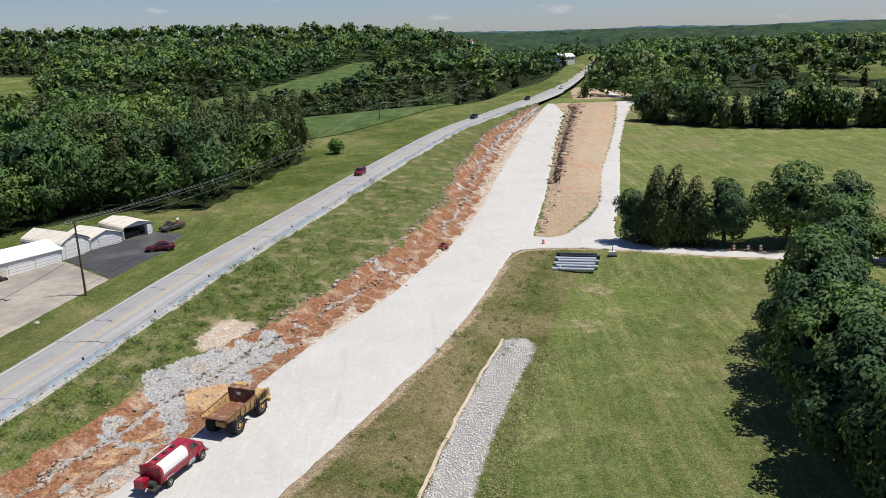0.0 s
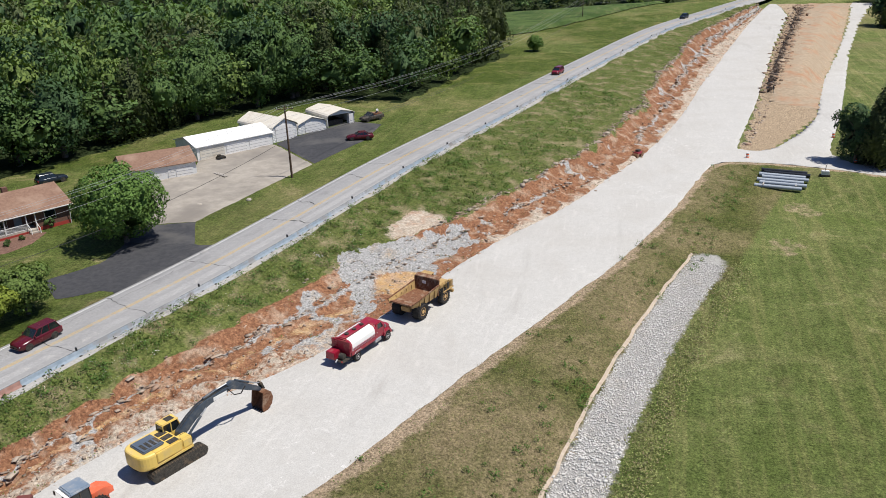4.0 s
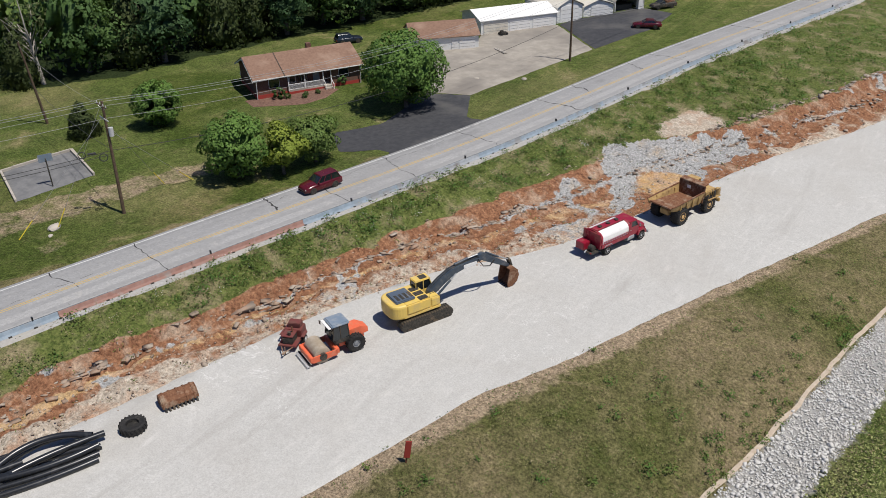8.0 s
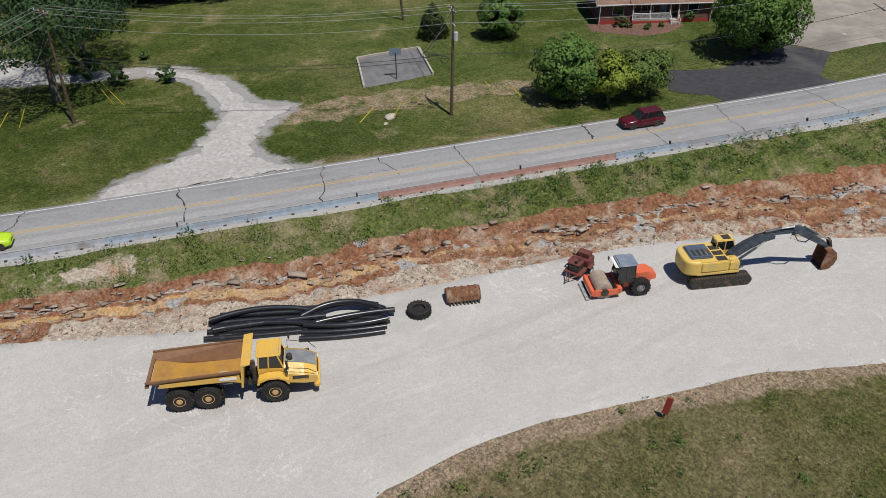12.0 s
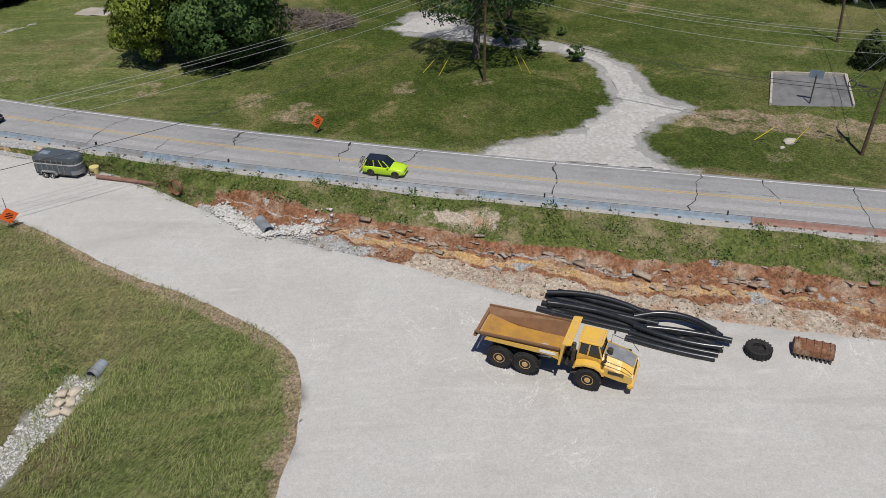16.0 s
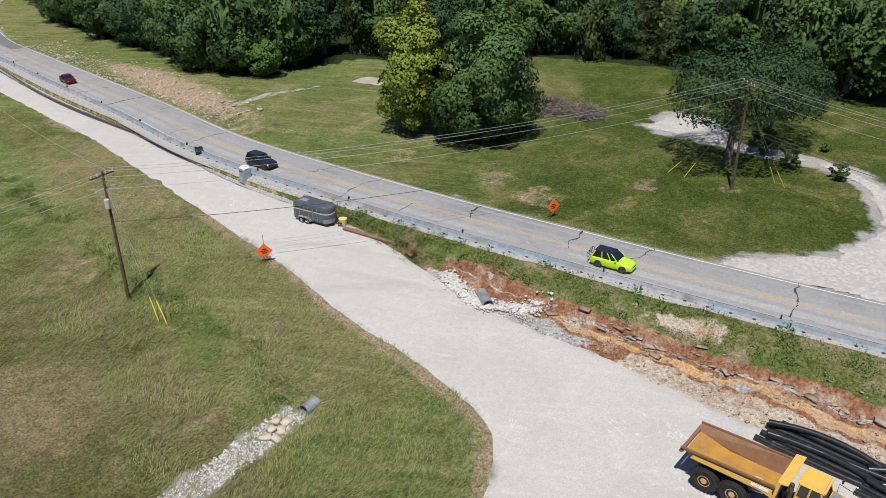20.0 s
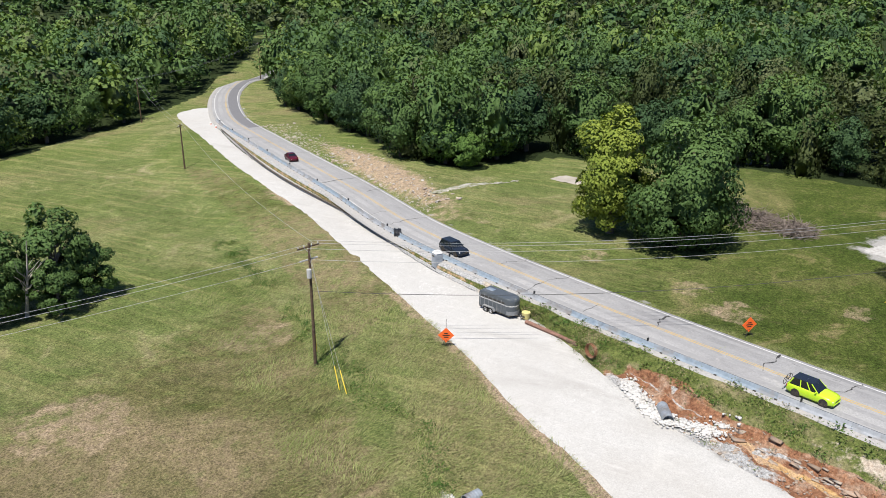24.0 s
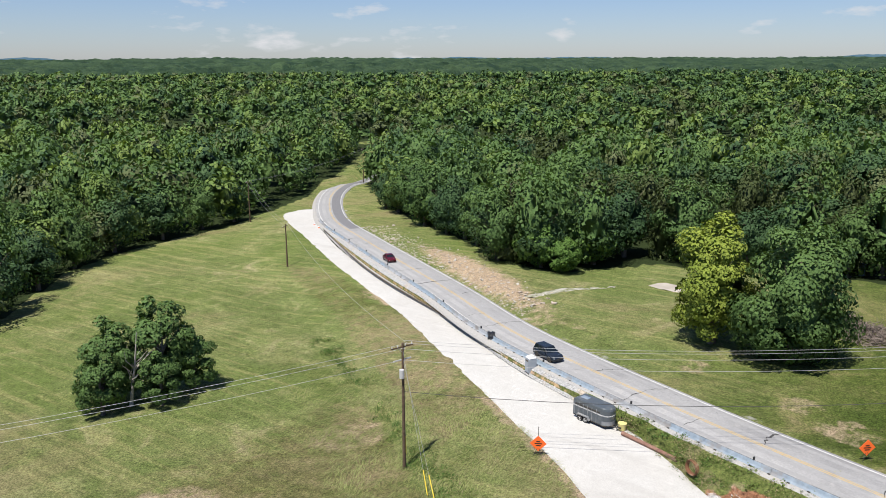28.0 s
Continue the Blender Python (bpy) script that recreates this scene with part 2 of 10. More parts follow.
EDGE = [(52, 394), (52.3, 358.6), (38.9, 286), (30.1, 233), (23.8, 195), (17, 157.4), (20, 156), (24.8, 160.2), (35, 184.4), (43.2, 224.8), (61.8, 301.5), (82, 390), (90, 390), (75.3, 339.5), (59.9, 277.6),
        (42.6, 197), (33.2, 156.8), (35.9, 149.5), (48, 144), (60.6, 139.5), (75, 136), (75, 132.5), (59.5, 135.8), (45.9, 139.9), (31, 145.5), (21.9, 147.6), (15, 147.5), (11.4, 144), (4.6, 118.8), (-1.5, 99.6),
        (-6.7, 86.8), (-10.8, 76.9), (-16.2, 64), (-22.2, 49), (-25.7, 41.6), (-28, 33.7), (-30.6, 24), (-30.9, 18), (-30, 12), (-22, 7), (0, 4),
        (0, -13), (-22, -12), (-33.8, -9.5), (-39.6, -8.8), (-45.4, -9.5), (-49.2, -12.3), (-54.2, -19.4), (-59, -27.3), (-65.5, -36), (-73.5, -48.5), (-82, -61.5), (-98.8, -86.2), (-117.5, -118.1), (-138.2, -150.6), (-159, -182.7), (-170, -188)]


def spline(pts, step):
    """A smooth curve through the points, in even steps."""
    p = np.array(pts, float)
    p = np.vstack([2 * p[0] - p[1], p, 2 * p[-1] - p[-2]])
    out = []
    for i in range(1, len(p) - 2):
        n = max(2, int(np.linalg.norm(p[i + 1][:2] - p[i][:2]) / step))
        for k in range(n):
            u = k / n
            out.append(0.5 * (2 * p[i] + (p[i + 1] - p[i - 1]) * u + (2 * p[i - 1] - 5 * p[i] + 4 * p[i + 1] - p[i + 2]) * u * u + (3 * p[i] - p[i - 1] - 3 * p[i + 1] + p[i + 2]) * u ** 3))
    out.append(p[-2])
    out = np.array(out)
    d = np.concatenate([[0], np.cumsum(np.linalg.norm(np.diff(out[:, :2], axis=0), axis=1))])
    s = np.arange(0, d[-1], step)
    return np.stack([np.interp(s, d, out[:, k]) for k in range(out.shape[1])], 1)


road = spline(ROAD, 2.0)
for _ in range(6):
    road[1:-1] = 0.25 * road[:-2] + 0.5 * road[1:-1] + 0.25 * road[2:]
tang = np.gradient(road[:, :2], axis=0)
tang /= np.linalg.norm(tang, axis=1)[:, None]
west = np.stack([-tang[:, 1], tang[:, 0]], 1)      # to the left of the way north
toe = spline(TOE, 1.0)


def road_at(i, off, up=0.0):
    return np.array([road[i, 0] + west[i, 0] * off, road[i, 1] + west[i, 1] * off, road[i, 2] + up])


def hash2(x, y, seed=0):
    v = np.sin(x * 127.1 + y * 311.7 + seed * 74.7) * 43758.5453
    return v - np.floor(v)


def vnoise(x, y, seed=0):
    """Smooth value noise of unit cells, 0 to 1."""
    xi, yi = np.floor(x), np.floor(y)
    fx, fy = x - xi, y - yi
    fx, fy = fx * fx * (3 - 2 * fx), fy * fy * (3 - 2 * fy)
    a, b = hash2(xi, yi, seed), hash2(xi + 1, yi, seed)
    c, d = hash2(xi, yi + 1, seed), hash2(xi + 1, yi + 1, seed)
    return (a * (1 - fx) + b * fx) * (1 - fy) + (c * (1 - fx) + d * fx) * fy


def fbm(x, y, octaves=4, seed=0):
    s, a, t = 0.0, 1.0, 0.0
    for k in range(octaves):
        s, t = s + a * vnoise(x * 2 ** k, y * 2 ** k, seed + k), t + a
        a *= 0.5
    return s / t


def inside(poly, x, y):
    p = np.array(poly)[:, :2]
    r = np.zeros(x.shape, bool)
    for (x0, y0), (x1, y1) in zip(p, np.roll(p, -1, 0)):
        if y0 != y1:
            r ^= ((y0 > y) != (y1 > y)) & (x < (x1 - x0) * (y - y0) / (y1 - y0) + x0)
    return r


def nearest(line, x, y):
    """Index of and distance to the nearest of the line's points."""
    bi, bd = np.zeros(x.shape, int), np.full(x.shape, 1e18)
    for i, p in enumerate(line):
        d = (x - p[0]) ** 2 + (y - p[1]) ** 2
        m = d < bd
        bi[m], bd[m] = i, d[m]
    return bi, np.sqrt(bd)


def ease(v, a, b):
    u = np.clip((v - a) / (b - a), 0, 1)
    return u * u * (3 - 2 * u)


gravel_poly = [tuple(p[:2]) for p in toe] + EDGE
edge_line = spline(EDGE, 2.5)
RIP = [(9.4, 104), (4.5, 88), (0, 71), (-4.3, 50), (-9, 30), (-12, 12)]         # stone-lined ditch east of the gravel
RIP2 = [(-46.6, -26.4), (-41, -29), (-35.3, -31), (-27, -34), (-15, -38)]        # ditch below the culvert
rip_line, rip2_line = spline(RIP, 1.0), spline(RIP2, 1.0)
bed = spline([(-170, -186, -7), (-140, -145, -5), (-108, -98, -2.6), (-90, -68, -0.9), (-78, -46, 0), (-50, 0, 0), (-20, 75, 0), (10, 160, 0), (24, 226, 0.5), (31, 265, 1), (42, 318, 2), (52, 374, 4.5), (70, 400, 6)], 4.0)


def hill(x, y, cx, cy, sx, sy, h):
    return h * np.exp(-((x - cx) / sx) ** 2 - ((y - cy) / sy) ** 2)


def bed_z(x, y):
    i, d = nearest(bed, x, y)
    return bed[i, 2]


def land(x, y):
    """Height of the ground sheet."""
    i, dr = nearest(road[::2], x, y)
    rr = road[::2][i]
    ww = west[::2][i]
    side = (x - rr[..., 0]) * ww[..., 0] + (y - rr[..., 1]) * ww[..., 1]
    zr = rr[..., 2]
    r = np.hypot(x, y)
    # west of the road
    zw = zr - 0.12 - 0.35 * ease(dr, 4, 9) + 0.3 * ease(dr, 9, 30)
    down = ease(dr, 60, 240)
    zw = zw * (1 - down) + (-9.0) * down
    cut_s = np.exp(-((y + 85) / 38) ** 2) * ease(dr, 5, 9) * (1 - ease(dr, 14, 30))
    zw = zw + 1.6 * cut_s
    # east of the gravel
    j, de = nearest(edge_line, x, y)
    zg = bed_z(x, y)
    k, dp = nearest(rip_line, x, y)
    k2, dp2 = nearest(rip2_line, x, y)
    south = ease(-y, 0, 40)
    ze = zg - 0.03 - 2.0 * ease(de, 0.5, 18) * (1 - ease(y, 128, 150)) + 0.5 * ease(dr, 80, 130) * (1 - south)
    ze = ze - 0.7 * (1 - ease(dp, 1.5, 6)) - 1.0 * (1 - ease(dp2, 1, 7)) * ease(-y, 20, 26)
    ze = ze - 4.5 * ease(-y, 60, 190) * ease(dr, 30, 120)
    z = np.where(side > 0, zw, ze)
    # spoil bank between the cut and the access road
    xe = np.interp(y, [195, 233, 286, 358], [23.8, 30.1, 38.9, 52.3])
    xa = np.interp(y, [184, 225, 301.5, 390], [35, 43.2, 61.8, 82])
    u = (x - xe) / (xa - xe)
    z = z + 4.2 * ease(y, 192, 235) * (1 - ease(y, 345, 388)) * ease(u, 0.14, 0.26) * (1 - ease(u, 0.6, 1.0))
    # far land
    far = ease(r, 230, 700)
    base = np.where(side > 0, -8.0, 4.0) * (1 - ease(r, 900, 3500)) + 4 * ease(r, 900, 3500)
    base = np.where((side <= 0) & (y < 0), -10.0 * (1 - ease(r, 500, 2500)) + 7 * ease(r, 500, 2500), base)
    base = np.where((side > 0) & (x < -60) & (y < 120), -12.0 * (1 - ease(r, 450, 2600)) + 7 * ease(r, 450, 2600), base)
    z = z * (1 - far) + base * far
    near_road = 1 - ease(dr, 6, 90)
    z = np.where((side > 0) & (r > 230), z * (1 - near_road) + (zr - 0.3) * near_road, z)
    az = np.degrees(np.arctan2(x, y))
    slope = ease(az, -42, -32) * (1 - ease(az, 0.5, 5)) * ease(r, 390, 465) * (1 - ease(r, 1000, 1400))
    z = z * (1 - slope) + np.interp(r, [390, 465, 700, 800, 960, 1400], [-3, 4.0, 8, 13, 25, 22]) * slope
    z = z + hill(x, y, -620, 1000, 260, 300, 16) * ease(r, 800, 1000) + hill(x, y, -230, 1080, 260, 120, 12) + hill(x, y, 330, 640, 200, 230, 7)
    z = z + hill(x, y, 420, 3700, 1500, 500, 10) + hill(x, y, -300, 2500, 500, 300, 22) + hill(x, y, 1500, 2600, 700, 500, 12)
    z = z + (fbm(x / 420, y / 420, 3, 5) - 0.5) * 26 * ease(r, 500, 1200) + (fbm(x / 40, y / 40, 3, 9) - 0.5) * 1.2 * ease(r, 60, 300) * np.where(side > 0, 1.0, ease(de, 1, 14))
    z = z + (fbm(x / 7, y / 7, 3, 2) - 0.5) * 0.22 * ease(dr, 4.5, 7) * np.where(side > 0, 1.0, ease(de, 0.8, 4))
    return z


def mesh_np(name, co, quads, mats=(), mi=None, tris=None, smooth=False, normals=None):
    """A mesh from arrays of corners and faces."""
    me = bpy.data.meshes.new(name)
    co = np.asarray(co, np.float32)
    parts, sizes = [], []
    if quads is not None and len(quads):
        parts.append(np.asarray(quads, np.int32).ravel())
        sizes.append(np.full(len(quads), 4, np.int32))
    if tris is not None and len(tris):
        parts.append(np.asarray(tris, np.int32).ravel())
        sizes.append(np.full(len(tris), 3, np.int32))
    idx, size = np.concatenate(parts), np.concatenate(sizes)
    me.vertices.add(len(co))
    me.vertices.foreach_set("co", co.ravel())
    me.loops.add(len(idx))
    me.loops.foreach_set("vertex_index", idx)
    me.polygons.add(len(size))
    me.polygons.foreach_set("loop_start", np.concatenate([[0], np.cumsum(size)[:-1]]).astype(np.int32))
    me.polygons.foreach_set("loop_total", size)
    for m in mats:
        me.materials.append(m)
    if mi is not None:
        me.polygons.foreach_set("material_index", np.asarray(mi, np.int32))
    me.update(calc_edges=True)
    me.validate()
    if smooth or normals is not None:
        me.polygons.foreach_set("use_smooth", np.ones(len(size), bool))
    if normals is not None:
        me.attributes.new("custom_normal", "FLOAT_VECTOR", "POINT").data.foreach_set("vector", np.asarray(normals, np.float32).ravel())
    return me


def grid_quads(nu, nv):
    a = np.arange(nu * nv).reshape(nu, nv)
    return np.stack([a[:-1, :-1], a[1:, :-1], a[1:, 1:], a[:-1, 1:]], -1).reshape(-1, 4)


def graded(lo, hi, step, out_lo, out_hi, grow=1.09):
    c = list(np.arange(lo, hi + 0.1, step))
    s, v = step, hi
    while v < out_hi:
        s *= grow
        v += s
        c.append(v)
    s, v = step, lo
    while v > out_lo:
        s *= grow
        v -= s
        c.insert(0, v)
    return np.array(c)


gx = graded(-190, 110, 1.75, -4900, 4900)
gy = graded(-215, 396, 2.0, -4900, 4900)
GX, GY = np.meshgrid(gx, gy, indexing="ij")
GZ = land(GX, GY)
# the strip between road and toe, and the gravel, are bodies of their own: the sheet runs below them
k0 = int(np.argmin(np.hypot(road[:, 0] + 185, road[:, 1] + 190)))
k1 = int(np.argmin(np.hypot(road[:, 0] - 35, road[:, 1] - 385)))
strip_poly = [tuple(road_at(i, -3.0)[:2]) for i in range(k0, k1)] + [tuple(p[:2]) for p in toe[::-1]]
hole = inside(gravel_poly, GX, GY) | inside(strip_poly, GX, GY)
_, dE = nearest(edge_line, GX, GY)
GZ = np.where(hole, np.minimum(GZ, bed_z(GX, GY) - 0.05) - 0.7 * ease(dE, 1.6, 4.5), GZ)
_, dR = nearest(road[::2], GX, GY)
GZ = np.where(dR < 3.9, GZ - 0.5, GZ)
# where woods stand
WOOD_W = [(-330, -300), (-238, -222), (-190, -168), (-150, -110), (-128, -78), (-150, -62), (-158, -30), (-150, 5), (-134, 26), (-123, 60), (-113, 74), (-108, 96), (-97, 124), (-90, 150), (-68, 176), (-53, 172), (-46, 212), (-40, 240),
          (-62, 262), (-72, 330), (-74, 400), (-20, 420), (22, 430), (60, 500), (90, 620), (60, 800), (-300, 1500), (-1500, 1500), (-1500, -300), (-600, -600)]
WOOD_S = [(-335, -310), (-250, -250), (-195, -212), (-180, -206), (-146, -191), (-114, -188), (-91, -180), (-61, -150), (-20, -120), (20, -100), (90, -120), (300, -300), (300, -1500), (-1500, -1500), (-700, -700)]
WOOD_N = [(88, 372), (98, 330), (78, 326), (107, 299), (157, 286), (220, 275), (330, 262), (330, 278), (157, 304), (112, 318), (104, 345), (106, 400), (112, 470), (140, 640), (112, 640), (84, 470)]
def around(rows):
    return [(r * math.sin(radians(a)), r * math.cos(radians(a))) for a, r in rows]


CORN_W = [(-147, 52), (-143.5, 72), (-139, 92), (-150, 125), (-230, 140), (-240, 40), (-170, 36)]
HILLFIELD = around([(-21, 425), (-17.5, 435), (-14, 450), (-10, 480), (-5.5, 600), (-1.6, 650), (-0.6, 740), (-3, 780), (-6.5, 765), (-10, 650), (-13, 560), (-17, 495), (-21, 450)])
CLEAR = [CORN_W, [(-152, 43), (-112, 43), (-112, 62.5), (-150, 68)], HILLFIELD,
         around([(-31, 520), (-26.2, 520), (-26.2, 800), (-31, 850)]), [(-560, 480), (-480, 560), (-600, 640), (-700, 560)], [(-1900, 300), (-1500, 500), (-1700, 800), (-2200, 500)]]


def wooded(x, y):
    m = inside(WOOD_W, x, y) | inside(WOOD_S, x, y) | inside(WOOD_N, x, y)
    r = np.hypot(x, y)
    patch = fbm(x / 260, y / 260, 3, 77)
    m |= (r > 420) & (r < 1500) & (x > 60) & (y > 0) & (patch > 0.46) & (np.abs(x - np.interp(y, road[:, 1], road[:, 0])) > 18)
    m |= (r >= 1500) & (patch > 0.3)
    m |= (r > 620) & (y < 250) & (patch > 0.2)
    for c in CLEAR:
        m &= ~inside(c, x, y)
    return m


def ground_material(name):
    """Lawn, paler field, rough growth, bare dirt and forest floor, ragged where they meet."""
    m, t, b = nodes_of(name)
    vec = place(t)
    att = t.nodes.new("ShaderNodeAttribute")
    att.attribute_name = "zone"
    sep = t.nodes.new("ShaderNodeSeparateColor")
    t.links.new(att.outputs["Color"], sep.inputs["Color"])
    rag = noise_node(t, 0.5, 7, 0.75, vec)

    def edge(sock):
        ad = t.nodes.new("ShaderNodeMath")
        ad.operation = "ADD"
        t.links.new(sock, ad.inputs[0])
        t.links.new(rag, ad.inputs[1])
        return steps(t, ad.outputs[0], 0.88, 1.1)
    n1 = noise_node(t, 2.4, 8, 0.9, vec)
    n2 = noise_node(t, 0.13, 6, 0.7, vec, 0.8)
    n3 = noise_node(t, 0.035, 5, 0.65, vec, 0.5)
    mp = t.nodes.new("ShaderNodeMapping")
    mp.inputs["Rotation"].default_value = (0, 0, radians(12))
    mp.inputs["Scale"].default_value = (1.0, 0.05, 1.0)
    t.links.new(vec, mp.inputs["Vector"])
    mow = noise_node(t, 0.75, 3, 0.6, mp.outputs["Vector"])

    n4 = noise_node(t, 0.42, 8, 0.78, vec, 0.3)

    def turf(dark, mid, pale, straw, amount):
        c = blend(t, steps(t, n1, 0.4, 0.58), dark, mid)
        c = blend(t, steps(t, n2, 0.42, 0.68), c, blend(t, steps(t, n1, 0.35, 0.6), mid, pale))
        c = blend(t, steps(t, n3, 0.62 - amount, 0.8 - amount), c, blend(t, steps(t, n1, 0.36, 0.62), pale, straw))
        c = blend(t, steps(t, n4, 0.3, 0.46), blend(t, 0.55, c, dark), c)
        c = blend(t, steps(t, n4, 0.55, 0.75), c, blend(t, 0.6, c, straw))
        return blend(t, steps(t, n2, 0.58, 0.74), c, straw)
    lawn = turf((0.03, 0.05, 0.009), (0.085, 0.118, 0.024), (0.14, 0.155, 0.043), (0.255, 0.205, 0.105), 0.1)
    field = turf((0.088, 0.118, 0.035), (0.168, 0.205, 0.064), (0.235, 0.25, 0.098), (0.33, 0.29, 0.16), 0.05)
    mp3 = t.nodes.new("ShaderNodeMapping")
    mp3.inputs["Rotation"].default_value = (0, 0, radians(-38))
    mp3.inputs["Scale"].default_value = (1.0, 0.22, 1.0)
    t.links.new(vec, mp3.inputs["Vector"])
    sway = steps(t, noise_node(t, 0.6, 5, 0.7, mp3.outputs["Vector"], 0.4), 0.36, 0.64)
    field = blend(t, 1.0, field, blend(t, sway, (0.78, 0.8, 0.76), (1.1, 1.1, 1.12)), "MULTIPLY")
    n5 = noise_node(t, 0.022, 7, 0.7, vec, 0.8)
    field = blend(t, steps(t, n5, 0.5, 0.62), field, blend(t, 0.65, field, (0.12, 0.165, 0.04)))
    field = blend(t, steps(t, n5, 0.46, 0.36), field, blend(t, 0.6, field, (0.25, 0.2, 0.11)))
    field = blend(t, steps(t, mow, 0.5, 0.68), field, blend(t, 0.6, field, (0.3, 0.28, 0.12)))
    col = blend(t, att.outputs["Alpha"], lawn, field)
    rough = turf((0.048, 0.062, 0.017), (0.12, 0.133, 0.038), (0.195, 0.17, 0.074), (0.3, 0.23, 0.145), 0.2)
    col = blend(t, edge(sep.outputs["Green"]), col, rough)
    col = blend(t, edge(sep.outputs["Red"]), col, blend(t, steps(t, n1, 0.35, 0.65), (0.33, 0.24, 0.155), (0.44, 0.35, 0.24)))
    # near-black green under the woods, so bright grass doesn't show between crowns
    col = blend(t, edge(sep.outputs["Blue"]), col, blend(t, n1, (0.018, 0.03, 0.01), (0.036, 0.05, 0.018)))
    att2 = t.nodes.new("ShaderNodeAttribute")
    att2.attribute_name = "stony"
    col = grain(t, grain(t, col, vec, 1.3, 0.76, 1.2), vec, 4.5, 0.42, 1.5)
    col = blend(t, edge(att2.outputs["Fac"]), col, blend(t, steps(t, n1, 0.35, 0.65), (0.31, 0.3, 0.28), (0.48, 0.47, 0.445)))
    t.links.new(col, b.inputs["Base Color"])
    b.inputs["Roughness"].default_value = 0.95
    b.inputs["Specular IOR Level"].default_value = 0.08
    bp = t.nodes.new("ShaderNodeBump")
    bp.inputs["Strength"].default_value, bp.inputs["Distance"].default_value = 1.0, 0.3
    t.links.new(noise_node(t, 3.6, 6, 0.8, vec), bp.inputs["Height"])
    t.links.new(bp.outputs["Normal"], b.inputs["Normal"])
    return m


MOUNDS = [(-83.5, 28.5, 2.6), (-79.5, 40.5, 2.4), (-93.5, -1.5, 2.2), (-86, 4.5, 1.1), (-100, -62, 3.0), (-92, -20, 2.6), (-88, -14, 3.0), (-97, -34, 2.5), (-72, 36, 1.6), (-118, 2, 3), (24, 128, 3), (-104, 57, 1.0), (-94.6, 8, 1.4), (-71.8, 44.4, 1.0), (-60, -60, 4), (-38, -62, 5), (20, 112, 3)]
zr_ = np.zeros(GX.shape)
_, dEdge = nearest(edge_line, GX, GY)
zr_ = np.clip(1.1 - dEdge / (2.2 + 0.8 * (GY > 6) * (GY < 62)), 0, 1) * (GX > -75) * (GY < 150)
zr_ = np.maximum(zr_, inside([(52, 394), (52.3, 358), (38.9, 286), (30.5, 236), (24, 195), (17.3, 156.5), (20, 155), (24.8, 160), (36, 186), (44, 226), (62, 302), (82, 390)], GX, GY) * 0.8)
for x, y, rr in MOUNDS:
    zr_ = np.maximum(zr_, np.clip(1.5 - np.hypot(GX - x, GY - y) / rr, 0, 0.45))
inE = (GX > -78 + 0.3 * GY)
zr_ = np.maximum(zr_, 0.5 * inside([(-79.5, 27), (-85, 31.5), (-81, 45), (-74.5, 60), (-70.5, 58), (-75, 44)], GX, GY))
_, dRip = nearest(rip_line, GX, GY)
east_of = inE & (GY > 6) & (GY < 148) & ~hole
# rough slope between the gravel and the stone ditch
ripx = np.interp(GY, [12, 30, 50, 71, 88, 104, 148], [-12, -9, -4.3, 0, 4.5, 11, 24])
zg_ = np.clip((ripx + 3.5 - GX) / 3, 0, 1) * east_of
_, dRd = nearest(road[::2], GX, GY)
zg_ = np.maximum(zg_, 0.5 * np.clip((13 - dEdge) / 4, 0, 1) * inE * (GY < -48) * (GX > -150))
zg_ = np.maximum(zg_, 0.62 * ease(-GY, 12, 25) * (1 - ease(-GY, 58, 85)) * ease(dEdge, 11, 15) * inE)
zr_ = np.maximum(zr_, np.exp(-((GY + 85) / 34) ** 2) * np.clip(1.15 - np.abs(dRd - 9) / 6, 0, 1) * 0.8 * (GX < -100 + 0.0 * GY))
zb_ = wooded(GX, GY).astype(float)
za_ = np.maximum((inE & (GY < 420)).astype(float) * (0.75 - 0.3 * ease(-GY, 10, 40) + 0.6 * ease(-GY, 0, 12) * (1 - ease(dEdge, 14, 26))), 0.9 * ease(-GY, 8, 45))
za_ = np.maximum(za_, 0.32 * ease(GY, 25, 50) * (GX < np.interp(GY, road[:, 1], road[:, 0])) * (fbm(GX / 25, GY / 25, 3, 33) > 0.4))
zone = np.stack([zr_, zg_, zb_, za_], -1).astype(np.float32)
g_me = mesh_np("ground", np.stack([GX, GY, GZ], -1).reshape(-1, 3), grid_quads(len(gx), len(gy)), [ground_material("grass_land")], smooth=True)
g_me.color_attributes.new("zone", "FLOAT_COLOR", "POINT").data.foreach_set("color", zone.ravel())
DRIVE = [(-73.0, 4.5), (-77.2, 7.8), (-80.3, 17.1), (-87.6, 22.6), (-97.6, 22.8), (-104, 18.4), (-107, 12), (-109.8, 6.9), (-115.7, -4.2), (-124.9, 0.6), (-120, 6.5), (-112, 8.5), (-108.6, 16), (-104.7, 23), (-96.4, 27), (-88.5, 27.5), (-84.3, 31.2), (-80.8, 26), (-75.4, 23.0), (-68.2, 26.0)]
_, dDrive = nearest(spline(DRIVE + DRIVE[:1], 1.0), GX, GY)
inDrive = inside(DRIVE, GX, GY)
stony = np.where(inDrive, 0.75, np.clip(0.6 - dDrive / 3.2, 0, 1))
_, dRip2 = nearest(rip2_line, GX, GY)
stony = np.maximum(stony, np.clip(1.3 - np.minimum(dRip / 2.6, dRip2 / 1.7), 0, 0.8))
